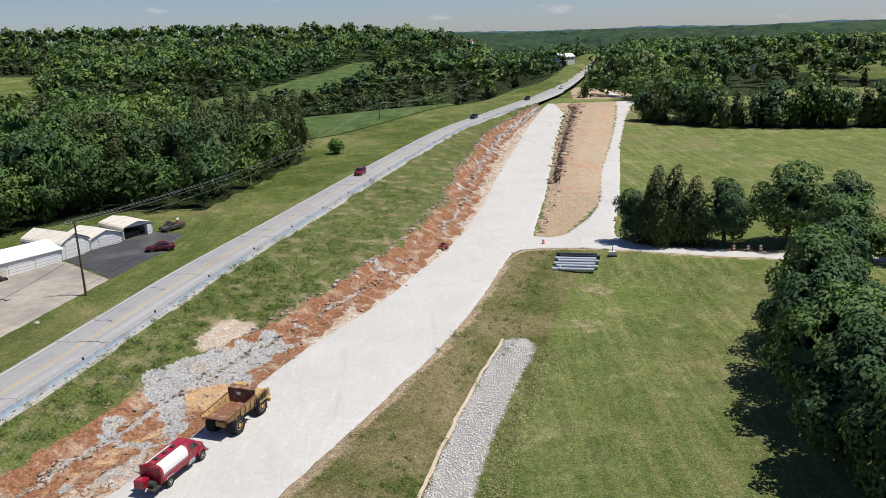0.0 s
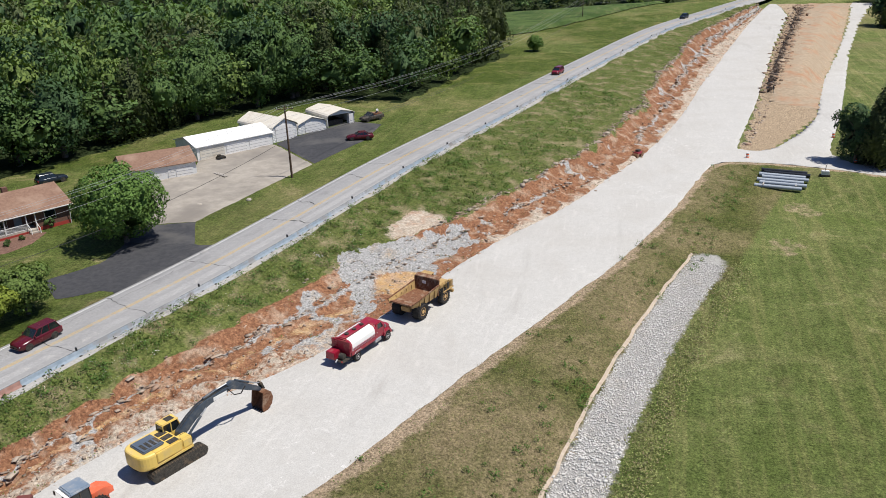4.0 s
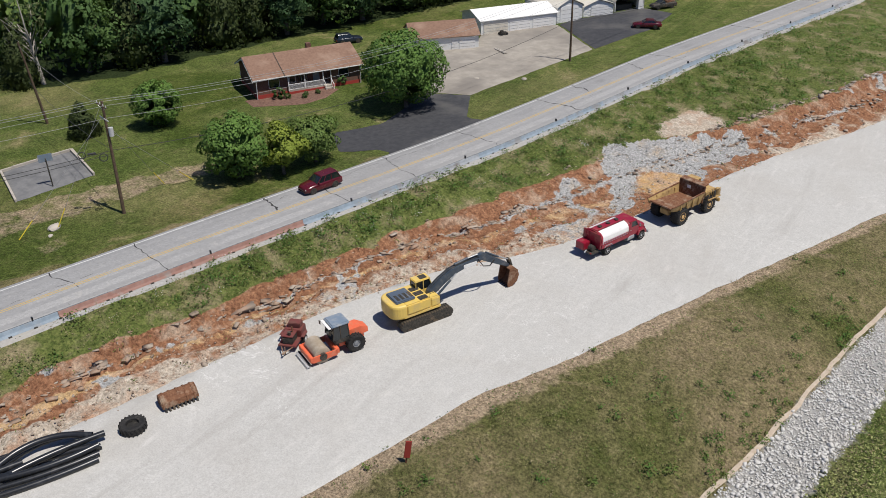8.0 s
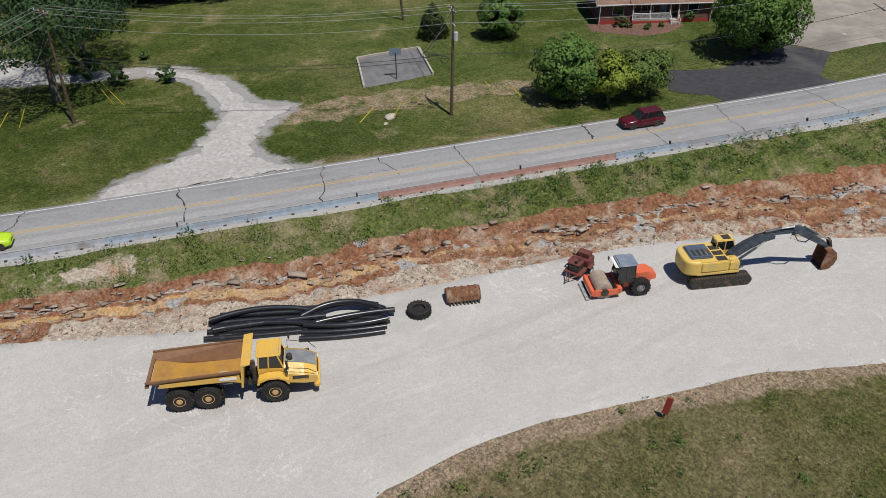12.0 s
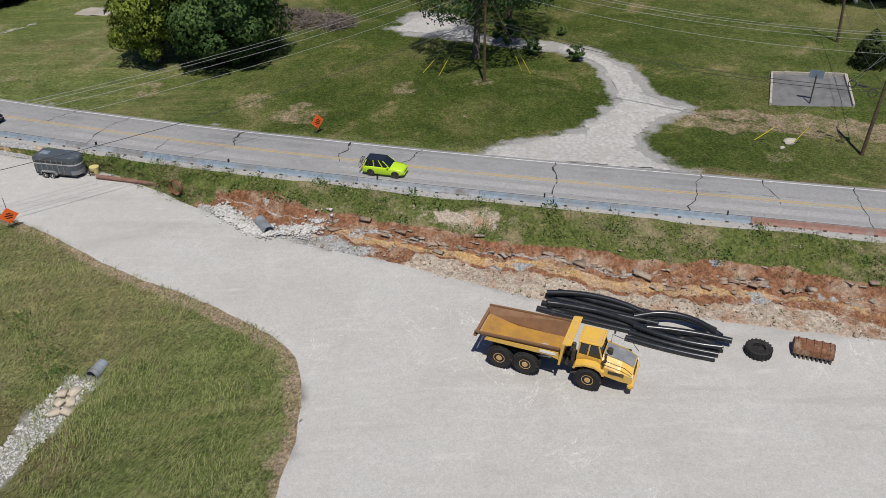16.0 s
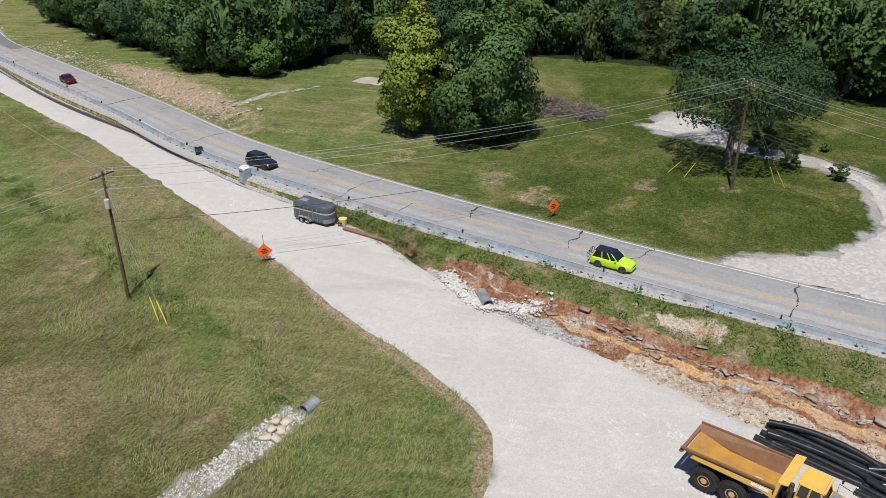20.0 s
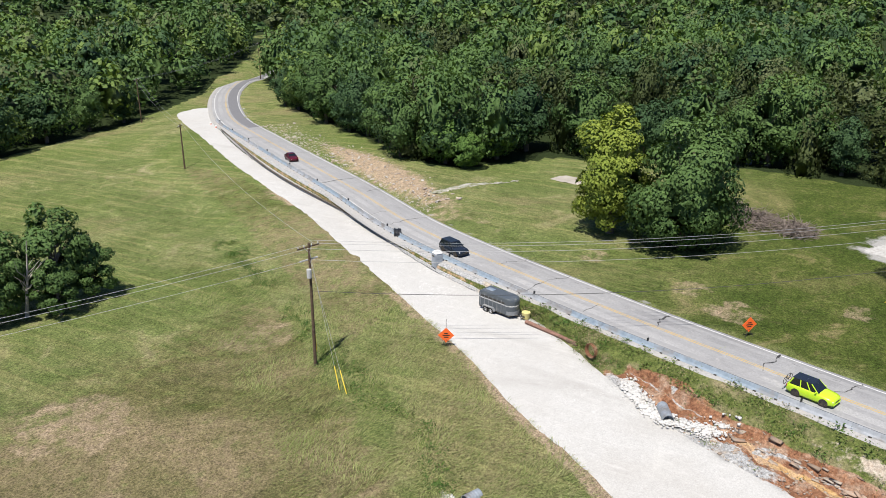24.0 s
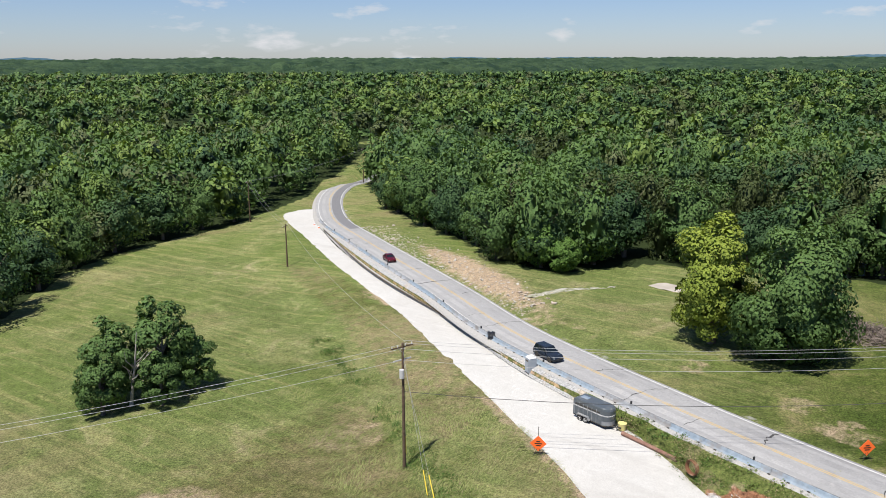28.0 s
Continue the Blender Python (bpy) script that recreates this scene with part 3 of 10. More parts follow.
stony = np.maximum(stony, 0.55 * np.clip(1 - np.abs(dRd - 5.2) / 1.3, 0, 1) * (GX < road[0, 0] * 0 + np.interp(GY, road[:, 1], road[:, 0])) * (0.5 + 0.3 * (GY < -20)))
g_me.color_attributes.new("stony", "FLOAT_COLOR", "POINT").data.foreach_set("color", np.repeat(stony.astype(np.float32).ravel(), 4))
ground = tagged(new("ground", g_me), "rolling mown grass land with straw-coloured patches", "ground", kind="structure")


def ribbon(i0, i1, offs, ups, stepi=1):
    rows = [[road_at(i, o, u) for o, u in zip(offs, ups)] for i in range(i0, i1, stepi)]
    a = np.array(rows)
    return a.reshape(-1, 3), grid_quads(a.shape[0], a.shape[1])


co, q = ribbon(0, len(road), (4.6, 4.15, 0.0, -4.2, -4.6), (-0.35, 0.02, 0.07, 0.02, -0.5))
tagged(new("road", mesh_np("road", co, q[:, ::-1], [ROADMAT], smooth=True)), "two-lane worn grey concrete highway", "road", kind="structure")

# gravel bed: a grid of one metre, clipped to its outline
hx, hy = np.arange(-175, 92, 1.0), np.arange(-190, 397, 1.0)
HX, HY = np.meshgrid(hx, hy, indexing="ij")
sel = inside(gravel_poly, HX, HY)
rim = np.vstack([spline(EDGE, 0.4), toe[:, :2]])
gq = grid_quads(len(hx), len(hy))
gq = gq[sel.ravel()[gq].any(1)]
HX2, HY2 = HX.copy(), HY.copy()
used = np.zeros(HX.size, bool)
used[gq.ravel()] = True
out_m = used.reshape(HX.shape) & ~sel
ri, _ = nearest(rim, HX[out_m], HY[out_m])
HX2[out_m], HY2[out_m] = rim[ri, 0], rim[ri, 1]
HX2 = HX2 + (fbm(HX2 / 2.2, HY2 / 2.2, 3, 31) - 0.5) * 0.45
HY2 = HY2 + (fbm(HX2 / 2.2, HY2 / 2.2, 3, 47) - 0.5) * 0.45
HZ = bed_z(HX, HY) + 0.05 + (fbm(HX / 9, HY / 9, 3, 3) - 0.5) * 0.16
for _ in range(4):
    HZ[1:-1, 1:-1] = 0.2 * (HZ[1:-1, 1:-1] + HZ[:-2, 1:-1] + HZ[2:, 1:-1] + HZ[1:-1, :-2] + HZ[1:-1, 2:])
HZ[out_m] -= 0.07
tagged(new("pavement", mesh_np("gravel_bed", np.stack([HX2, HY2, HZ], -1).reshape(-1, 3), gq, [GRAVEL], smooth=True)),
       "pale crushed limestone roadbed under construction", "gravel roadbed", kind="structure")
# ---- cut bank between the road's shoulder and the gravel ----
st = []
for i in range(k0, k1):
    a = road_at(i, -5.2)
    st.append(a)
st = spline(np.array(st), 0.45)
ti, td = nearest(toe, st[:, 0], st[:, 1])
tt = toe[ti].copy()
for _ in range(60):
    tt[1:-1] = 0.25 * tt[:-2] + 0.5 * tt[1:-1] + 0.25 * tt[2:]
NU = 64
U = np.linspace(0, 1.04, NU)[None, :]
SX = st[:, 0:1] * (1 - U) + tt[:, 0:1] * U
SY = st[:, 1:2] * (1 - U) + tt[:, 1:2] * U
ztop, zbot = st[:, 2:3], tt[:, 2:3]
width = np.hypot(st[:, 0] - tt[:, 0], st[:, 1] - tt[:, 1])[:, None]
sy = st[:, 1:2]
# where the cut face starts and ends across the strip, along the way
f0 = np.interp(sy, [-190, -60, -20, 10, 45, 75, 95, 104, 112, 122, 150, 172, 216, 290, 380], [0.55, 0.5, 0.42, 0.38, 0.37, 0.36, 0.42, 0.55, 0.66, 0.69, 0.7, 0.7, 0.6, 0.42, 0.3])
f0 = f0 + (fbm(SX / 6, SY / 6, 3, 11) - 0.5) * 0.18
f1 = np.minimum(f0 + np.interp(sy, [-60, -20, 40, 75, 95, 120, 200, 300, 380], [0.15, 0.2, 0.24, 0.3, 0.3, 0.2, 0.24, 0.3, 0.5]), 0.95)
drop = np.interp(sy, [-60, 0, 60, 110, 160, 390], [0.4, 0.45, 0.5, 0.45, 0.3, 0.2])
e = np.clip((U - f0) / (f1 - f0), 0, 1)
ledge = e + 0.10 * np.sin(e * math.pi * 3 + 5 * fbm(SX / 5, SY / 5, 2, 17))
prof = drop * np.clip(U / f0, 0, 1) ** 1.3 + (1 - drop - 0.02) * np.clip(ledge, 0, 1) + 0.02 * np.clip((U - f1) / (1 - f1 + 1e-6), 0, 1)
flat_s = np.clip((-30 - sy) / 12, 0, 1)
prof = prof * (1 - flat_s) + flat_s * (0.25 * np.clip(U / 0.55, 0, 1) + 0.55 * ease(U, 0.55, 0.75) + 0.2 * ease(U, 0.75, 1))
SZ = ztop + 0.02 - (ztop - zbot) * prof
rough_m = np.clip((U - f0) * 6, 0, 1) * np.clip((1.02 - U) * 8, 0, 1)
hgt = np.clip((ztop - zbot) / 3.0, 0.05, 1) * (1 - 0.85 * flat_s)
calm = 1 - 0.8 * np.clip((sy - 74) / 5, 0, 1) * np.clip((110 - sy) / 5, 0, 1)
SZ = SZ + ((fbm(SX / 1.6, SY / 1.6, 4, 21) - 0.5) * 1.5 * rough_m * calm + (fbm(SX / 1.2, SY / 1.2, 3, 22) - 0.5) * 0.25 * np.clip(U * 8, 0, 1)) * hgt
gull = (fbm((SX * 0.97 - SY * 0.25) / 9, (SX * 0.25 + SY * 0.97) / 1.1, 3, 25) - 0.5) * 2.0 * rough_m * hgt
SX = SX + gull * 0.7
SY = SY + gull * 0.2
SZ[:, -3:] = np.minimum(SZ[:, -3:], zbot - np.array([[-0.02, 0.05, 0.3]]))
nz = fbm(SX / 3, SY / 3, 4, 41)
yy = sy + 0 * U
uu = U + (nz - 0.5) * 0.14
clay = np.clip((uu - f0) * 14, 0, 1)
bare_y = np.clip((sy + 21 + (nz - 0.5) * 8) / 2.5, 0, 1)       # the bank is grown over south of the culvert
hollow = np.exp(-((sy + 14) / 4.5) ** 2)
ochre = np.clip((uu - f1 + 0.03) * 14, 0, 1) * np.clip((f1 + 0.16 - uu) * 14, 0, 1) * np.clip((yy + 8) / 3, 0, 1) * np.interp(yy, [14, 34], [1, 0.5])
toe_m = np.clip((uu - f1 - 0.13) * 14, 0, 1) * np.clip((86 - yy) / 8, 0, 1)
rub = toe_m * np.clip((fbm(SX / 4, SY / 4, 3, 73) - 0.6) * 12, 0, 1)
rub = np.maximum(rub, np.clip((nz - 0.67) * 16, 0, 1) * clay * 0.7)
PILE = [(-37.5, 86.5), (-33.5, 93), (-27.5, 99.5), (-24, 103), (-21.5, 101), (-23.5, 96), (-25, 91), (-27, 86.5), (-29, 82), (-29.5, 77), (-31.5, 77), (-33, 82)]
in_pile = inside(PILE, SX + (nz - 0.5) * 5, SY + (fbm(SX / 3, SY / 3, 3, 43) - 0.5) * 5)
rub = np.maximum(rub, 0.9 * in_pile)
spoil = np.clip((uu - f1 - 0.2) * 10, 0, 1) * np.clip((yy - 98) / 8, 0, 1)
spoil = np.maximum(spoil, np.clip((uu - 0.3) * 9, 0, 1) * np.clip((yy - 96) / 5, 0, 1) * np.clip((126 - yy) / 6, 0, 1) * (1 - np.clip((uu - f0) * 14, 0, 1)))
spoil = np.maximum(spoil, toe_m * np.interp(yy, [20, 40], [0.8, 0.5]) * (yy > 2))
rub = np.maximum(rub, 0.75 * toe_m * np.clip((2 - yy) / 6, 0, 1) * (yy > -20))
spoil = np.maximum(spoil, 0.62 * np.exp(-((yy - 4) / 7.0) ** 2) * np.exp(-((uu - 0.25) / 0.2) ** 2))
north = np.clip((yy - 106) / 6, 0, 1)
rub = np.maximum(rub, north * np.clip((uu - f0 - 0.09) * 7, 0, 1) * np.clip((f1 + 0.04 - uu) * 9, 0, 1) * (0.5 + 0.42 * fbm(SX / 5, SY / 5, 3, 74)))
spoil = np.maximum(spoil * (1 - north), north * np.clip((uu - f1 - 0.03) * 12, 0, 1))
ochre = ochre * (1 - np.clip((yy - 92) / 6, 0, 1))
# layered limestone shows as a pale band along the face, with an ochre shelf below it
band = np.exp(-((e - 0.78) / 0.1) ** 2) * np.clip((fbm(SX / 9, SY / 9, 3, 71) - 0.36) * 8, 0, 1) * (yy > -22)
rub = np.maximum(rub, 0.62 * band)
pad = np.exp(-(((SX + 27.0) / 3.6) ** 2 + ((SY - 85.8) / 3.2) ** 2)) * 1.6
rub, spoil, ochre = rub * np.clip(1 - pad, 0, 1), spoil * np.clip(1 - pad, 0, 1), np.maximum(ochre, np.clip(pad, 0, 1))
clay = np.maximum(clay, hollow * np.clip((uu - f0 + 0.14) * 8, 0, 1)) * bare_y
rub, spoil, ochre = rub * bare_y, spoil * bare_y, ochre * bare_y
pale_s = np.clip((-38 - yy) / 6, 0, 1)
rub = np.maximum(rub, pale_s * (1 - 0.9 * np.exp(-((U - 0.66) / 0.09) ** 2)))
clay, ochre = clay * (1 - pale_s), np.maximum(ochre * (1 - pale_s), pale_s * 0.5 * np.exp(-((U - 0.66) / 0.09) ** 2))


def zone_material(name):
    """Weeds, clay, ochre silt, broken stone and spoil, ragged where they meet."""
    m, t, b = nodes_of(name)
    vec = place(t)

    def two(a, c, s1, d, s2, lo=0.48, hi=0.62):
        return blend(t, steps(t, noise_node(t, s2, 5, 0.65, vec), lo, hi), blend(t, steps(t, noise_node(t, s1, 5, 0.7, vec), 0.35, 0.65), a, c), d)
    att = t.nodes.new("ShaderNodeAttribute")
    att.attribute_name = "zone"
    sep = t.nodes.new("ShaderNodeSeparateColor")
    t.links.new(att.outputs["Color"], sep.inputs["Color"])
    rag = noise_node(t, 0.9, 6, 0.75, vec)

    def edge(sock):
        ad = t.nodes.new("ShaderNodeMath")
        ad.operation = "ADD"
        t.links.new(sock, ad.inputs[0])
        t.links.new(rag, ad.inputs[1])
        return steps(t, ad.outputs[0], 0.9, 1.06)
    col = two((0.05, 0.072, 0.016), (0.14, 0.158, 0.046), 2.6, (0.24, 0.2, 0.115), 0.3, 0.48, 0.66)
    col = blend(t, edge(sep.outputs["Red"]), col, two((0.14, 0.06, 0.032), (0.31, 0.158, 0.086), 2.4, (0.38, 0.28, 0.2), 0.45, 0.5, 0.68))
    col = blend(t, edge(sep.outputs["Green"]), col, two((0.44, 0.26, 0.1), (0.45, 0.32, 0.18), 0.9, (0.4, 0.28, 0.2), 0.4, 0.45, 0.66))
    col = blend(t, edge(sep.outputs["Blue"]), col, two((0.25, 0.25, 0.245), (0.41, 0.405, 0.388), 3.6, (0.4, 0.32, 0.23), 0.35, 0.54, 0.72))
    col = blend(t, edge(att.outputs["Alpha"]), col, two((0.34, 0.275, 0.21), (0.49, 0.43, 0.35), 2.2, (0.34, 0.2, 0.125), 0.4, 0.5, 0.7))
    col = grain(t, col, vec, 4.0, 0.56, 1.34)
    t.links.new(col, b.inputs["Base Color"])
    b.inputs["Roughness"].default_value = 0.95
    b.inputs["Specular IOR Level"].default_value = 0.15
    bp = t.nodes.new("ShaderNodeBump")
    bp.inputs["Strength"].default_value, bp.inputs["Distance"].default_value = 0.9, 0.16
    t.links.new(noise_node(t, 2.2, 9, 0.8, vec), bp.inputs["Height"])
    t.links.new(bp.outputs["Normal"], b.inputs["Normal"])
    return m


BANK = zone_material("cut_bank_earth")
bank_me = mesh_np("cut_bank", np.stack([SX, SY, SZ], -1).reshape(-1, 3), grid_quads(len(st), NU)[:, ::-1], [BANK])
za = bank_me.color_attributes.new("zone", "FLOAT_COLOR", "POINT")
za.data.foreach_set("color", np.stack([clay, ochre, rub, spoil], -1).astype(np.float32).ravel())
tagged(new("embankment", bank_me), "red clay and limestone cut bank below weedy grass", "cut bank", kind="structure")
co, q = ribbon(k0 - 20, k1 + 30, (-4.15, -4.4, -5.2, -5.6), (-0.05, 0.05, 0.04, -0.5))
tagged(new("shoulder", mesh_np("shoulder", co, q[:, ::-1], [SHOULDER])), "pale stone road shoulder below the guardrail", "road shoulder", kind="structure")
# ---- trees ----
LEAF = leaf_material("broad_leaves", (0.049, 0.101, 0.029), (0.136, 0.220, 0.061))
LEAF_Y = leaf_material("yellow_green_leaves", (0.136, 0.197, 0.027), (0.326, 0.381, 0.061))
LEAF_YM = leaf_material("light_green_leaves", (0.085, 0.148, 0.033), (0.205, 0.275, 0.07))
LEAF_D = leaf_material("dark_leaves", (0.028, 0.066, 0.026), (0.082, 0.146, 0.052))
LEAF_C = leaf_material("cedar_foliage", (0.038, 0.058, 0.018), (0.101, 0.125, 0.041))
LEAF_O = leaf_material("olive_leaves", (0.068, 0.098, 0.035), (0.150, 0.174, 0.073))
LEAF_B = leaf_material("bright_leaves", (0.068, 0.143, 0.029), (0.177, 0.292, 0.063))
# distance haze is put into the base colour of these far woods
HAZE = surface("woods_haze_in_colour", (0.045, 0.085, 0.115), (0.06, 0.105, 0.135), 0.01, rough=1.0, spec=0.0)


def canopy_material(name):
    """Treetops from far: greens that change from crown to crown, self-shadow painted in as dark noise."""
    m, t, b = nodes_of(name)
    vec = place(t)
    att = t.nodes.new("ShaderNodeAttribute")
    att.attribute_name = "tone"
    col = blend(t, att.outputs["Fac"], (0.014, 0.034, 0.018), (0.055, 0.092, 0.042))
    # dark noise in the colour stands in for shade among the crowns
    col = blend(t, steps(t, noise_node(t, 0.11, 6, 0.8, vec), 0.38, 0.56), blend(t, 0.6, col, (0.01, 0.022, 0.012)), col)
    t.links.new(col, b.inputs["Base Color"])
    b.inputs["Roughness"].default_value = 0.9
    b.inputs["Specular IOR Level"].default_value = 0.1
    bp = t.nodes.new("ShaderNodeBump")
    bp.inputs["Strength"].default_value, bp.inputs["Distance"].default_value = 1.0, 3.0
    t.links.new(noise_node(t, 0.35, 5, 0.75, vec), bp.inputs["Height"])
    t.links.new(bp.outputs["Normal"], b.inputs["Normal"])
    return m


LEAVES = [LEAF, LEAF_YM, LEAF_D, LEAF_C, LEAF_O]
BARK = surface("grey_brown_bark", (0.09, 0.07, 0.05), (0.17, 0.14, 0.11), 6, bump=0.8, bscale=14, kind="object")
DEADWOOD = surface("bleached_dead_wood", (0.3, 0.27, 0.23), (0.42, 0.39, 0.35), 5, bump=0.5, bscale=12, kind="object")


def unit(v):
    return v / np.maximum(np.linalg.norm(v, axis=-1, keepdims=True), 1e-9)


def leaf_quads(c, n, size, rng, slim=0.75):
    """Quads of given centres and normals, turned at random in their planes."""
    a = unit(np.cross(n, unit(rng.normal(size=n.shape))))
    b = np.cross(n, a)
    s = size * rng.uniform(0.6, 1.25, (len(c), 1))
    a, b = a * s * 0.5, b * s * 0.5 * slim
    return np.stack([c - a - b * 0.4, c - b, c + a + b * 0.4, c + b], 1)


def lumpy(cen, lr, mid, sq, nu, nv, rng, shrink=1.0, low=-0.75, jag=0.17):
    """The outer skin of a heap of lumps about a middle point: corners and quads."""
    el = np.linspace(low, 1.0, nu) * math.pi / 2
    a = np.linspace(0, 2 * math.pi, nv, endpoint=False)
    E, A = np.meshgrid(el, a, indexing="ij")
    A = A + rng.uniform(-0.3, 0.3, A.shape) * (2 * math.pi / nv) * np.cos(E)
    d = np.stack([np.cos(E) * np.cos(A), np.cos(E) * np.sin(A), np.sin(E)], -1)
    c = (cen - mid) / sq
    dc = d @ c.T
    disc = dc ** 2 - ((c ** 2).sum(1) - lr ** 2)
    t = np.where(disc > 0, dc + np.sqrt(np.maximum(disc, 0)), 0.0).max(-1)
    t = np.maximum(t, 0.55 * np.median(t)) * (1 + rng.uniform(-jag, jag, t.shape)) * shrink
    t[-1] = t[-1].mean()
    co = mid + d * t[..., None] * sq
    i = np.arange(nu * nv).reshape(nu, nv)
    j = np.roll(i, -1, 1)
    return co.reshape(-1, 3), np.stack([i[:-1], j[:-1], j[1:], i[1:]], -1).reshape(-1, 4)


def crown(rng, nleaf, leaf, r, h0, h1, kind="round", lumps=26, open_=0.0, skin=None, shrink=0.86):
    """Leaf quads on the outer shells of a heap of boughs, normals that round each bough, and the inner mass."""
    hc, hh = 0.5 * (h0 + h1), 0.5 * (h1 - h0)
    if kind == "cone":
        hz = rng.uniform(0, 1, lumps) ** 1.25
        rad = r * (1 - hz) ** 0.8 * 0.8 + 0.1 * r
        ang = rng.uniform(0, 2 * math.pi, lumps)
        cen = np.stack([np.cos(ang) * rad * 0.6, np.sin(ang) * rad * 0.6, h0 + hz * (h1 - h0) * 0.94], 1)
        lr = rad * rng.uniform(0.4, 0.65, lumps) + 0.06 * r
    else:
        d = unit(rng.normal(size=(lumps, 3)))
        q = rng.uniform(0.45, 0.84, (lumps, 1)) if not open_ else rng.uniform(0.5, 0.95, (lumps, 1))
        cen = d * q * np.array([r, r, hh])
        cen[:, 2] = np.where(cen[:, 2] < -0.2 * hh, cen[:, 2] * 0.75, cen[:, 2])
        cen[:, :2] *= 1 - 0.25 * np.clip(cen[:, 2:3] / hh, 0, 1)
        cen[:, 2] += hc
        lr = r * rng.uniform(0.18, 0.36, lumps) * (1 - 0.3 * open_)
        if kind == "ball":
            cen = unit(rng.normal(size=(lumps, 3))) * rng.uniform(0.74, 0.84, (lumps, 1)) * np.array([r, r, hh]) + np.array([0, 0, hc])
            lr = r * rng.uniform(0.17, 0.25, lumps)
    sq = np.array([1, 1, 0.78 if kind != "cone" else 1.3])
    w = lr ** 2
    n0 = nleaf * 3
    k = rng.choice(lumps, n0, p=w / w.sum())
    d = unit(rng.normal(size=(n0, 3)) + np.array([0, 0, 0.3]))
    c = cen[k] + d * lr[k][:, None] * rng.uniform(0.7, 1.12, (n0, 1)) * sq
    deep = np.full(n0, 9.0)
    for a in range(lumps):
        deep = np.minimum(deep, np.where(k == a, 9.0, np.linalg.norm((c - cen[a]) / sq, axis=1) / lr[a]))
    keep = np.argsort(-np.minimum(deep, 0.9 + 0.1 * rng.random(n0)), kind="stable")[:nleaf]
    c, d = c[keep], d[keep]
    out = unit((c - np.array([0, 0, hc])) / np.array([r, r, hh]))
    n = unit(0.7 * d + 0.5 * out + 0.42 * rng.normal(size=(nleaf, 3)) + np.array([0, 0, 0.2]))
    soft = unit(0.45 * d + 0.75 * out + 0.24 * rng.normal(size=(nleaf, 3)) + np.array([0, 0, 0.06]))
    q = leaf_quads(c, n, leaf, rng)
    nr = np.repeat(soft, 4, 0)
    if skin is None:
        return q.reshape(-1, 3), np.arange(nleaf * 4).reshape(-1, 4), nr
    mid = np.array([0, 0, h0 + 0.3 * (h1 - h0) if kind == "cone" else hc])
    cc, cf = lumpy(cen, lr, mid, sq, skin[0], skin[1], rng, shrink, -0.85)
    v, f = join([(q.reshape(-1, 3), np.arange(nleaf * 4).reshape(-1, 4)), (cc, cf)])
    return v, f, np.vstack([nr, unit((cc - mid) / np.array([r, r, hh]) + 0.5 * rng.normal(size=cc.shape))])


def tube(path, radii, seg=7):
    """A tapered round limb along a path: corners and quads."""
    path = np.array(path, float)
    t = unit(np.gradient(path, axis=0))
    up = np.where(np.abs(t[:, 2:3]) > 0.9, np.array([[1.0, 0, 0]]), np.array([[0, 0, 1.0]]))
    a = unit(np.cross(t, up))
    b = np.cross(t, a)
    ang = np.linspace(0, 2 * math.pi, seg, endpoint=False)
    ring = path[:, None] + (a[:, None] * np.cos(ang)[None, :, None] + b[:, None] * np.sin(ang)[None, :, None]) * np.array(radii)[:, None, None]
    q = [(i * seg + j, i * seg + (j + 1) % seg, (i + 1) * seg + (j + 1) % seg, (i + 1) * seg + j) for i in range(len(path) - 1) for j in range(seg)]
    return ring.reshape(-1, 3), np.array(q)


def join(pieces):
    co, qs, n = [], [], 0
    for c, q in pieces:
        co.append(c)
        qs.append(np.asarray(q) + n)
        n += len(c)
    return np.vstack(co), np.vstack(qs)


def limbs(rng, h, r, base, n, rise=0.9, spread=0.75, trunk_top=0.7):
    lean = rng.normal(size=2) * 0.03 * h
    tr = [(0, 0, -0.3), (lean[0] * 0.3, lean[1] * 0.3, h * 0.3), (lean[0] * 0.7, lean[1] * 0.7, h * 0.5), (lean[0], lean[1], h * trunk_top)]
    out = [tube(tr, [base * 1.25, base * 0.85, base * 0.6, base * 0.2])]
    for k in range(n):
        z0 = h * rng.uniform(0.22, 0.55)
        a = rng.uniform(0, 2 * math.pi)
        l = r * rng.uniform(0.5, 0.95) * spread
        p0 = np.array([lean[0] * z0 / h, lean[1] * z0 / h, z0])
        dv = np.array([math.cos(a), math.sin(a), rise * rng.uniform(0.5, 1.2)])
        out.append(tube([p0, p0 + dv * l * 0.5 + rng.normal(size=3) * 0.12 * l, p0 + dv * l + np.array([0, 0, 0.15 * l])], [base * 0.42, base * 0.25, base * 0.06], 5))
    return join(out)


def tree_meshes(seed, h, r, kind="round", leaf=0.42, nleaf=4200, low=0.18, mat=None, open_=0.0, lumps=30, base=None):
    rng = np.random.default_rng(seed)
    v, f, nr = crown(rng, nleaf, leaf, r, h * low, h, kind, lumps, open_, None if open_ else (9, 13), 0.72)
    crown_me = mesh_np("crown", v, f, [mat or LEAF], normals=nr)
    c, f = limbs(rng, h, r, base or 0.028 * h, 2 if kind == "cone" else 7, trunk_top=0.92 if kind == "cone" else 0.7)
    return mesh_np("trunk", c, f, [BARK], smooth=True), crown_me


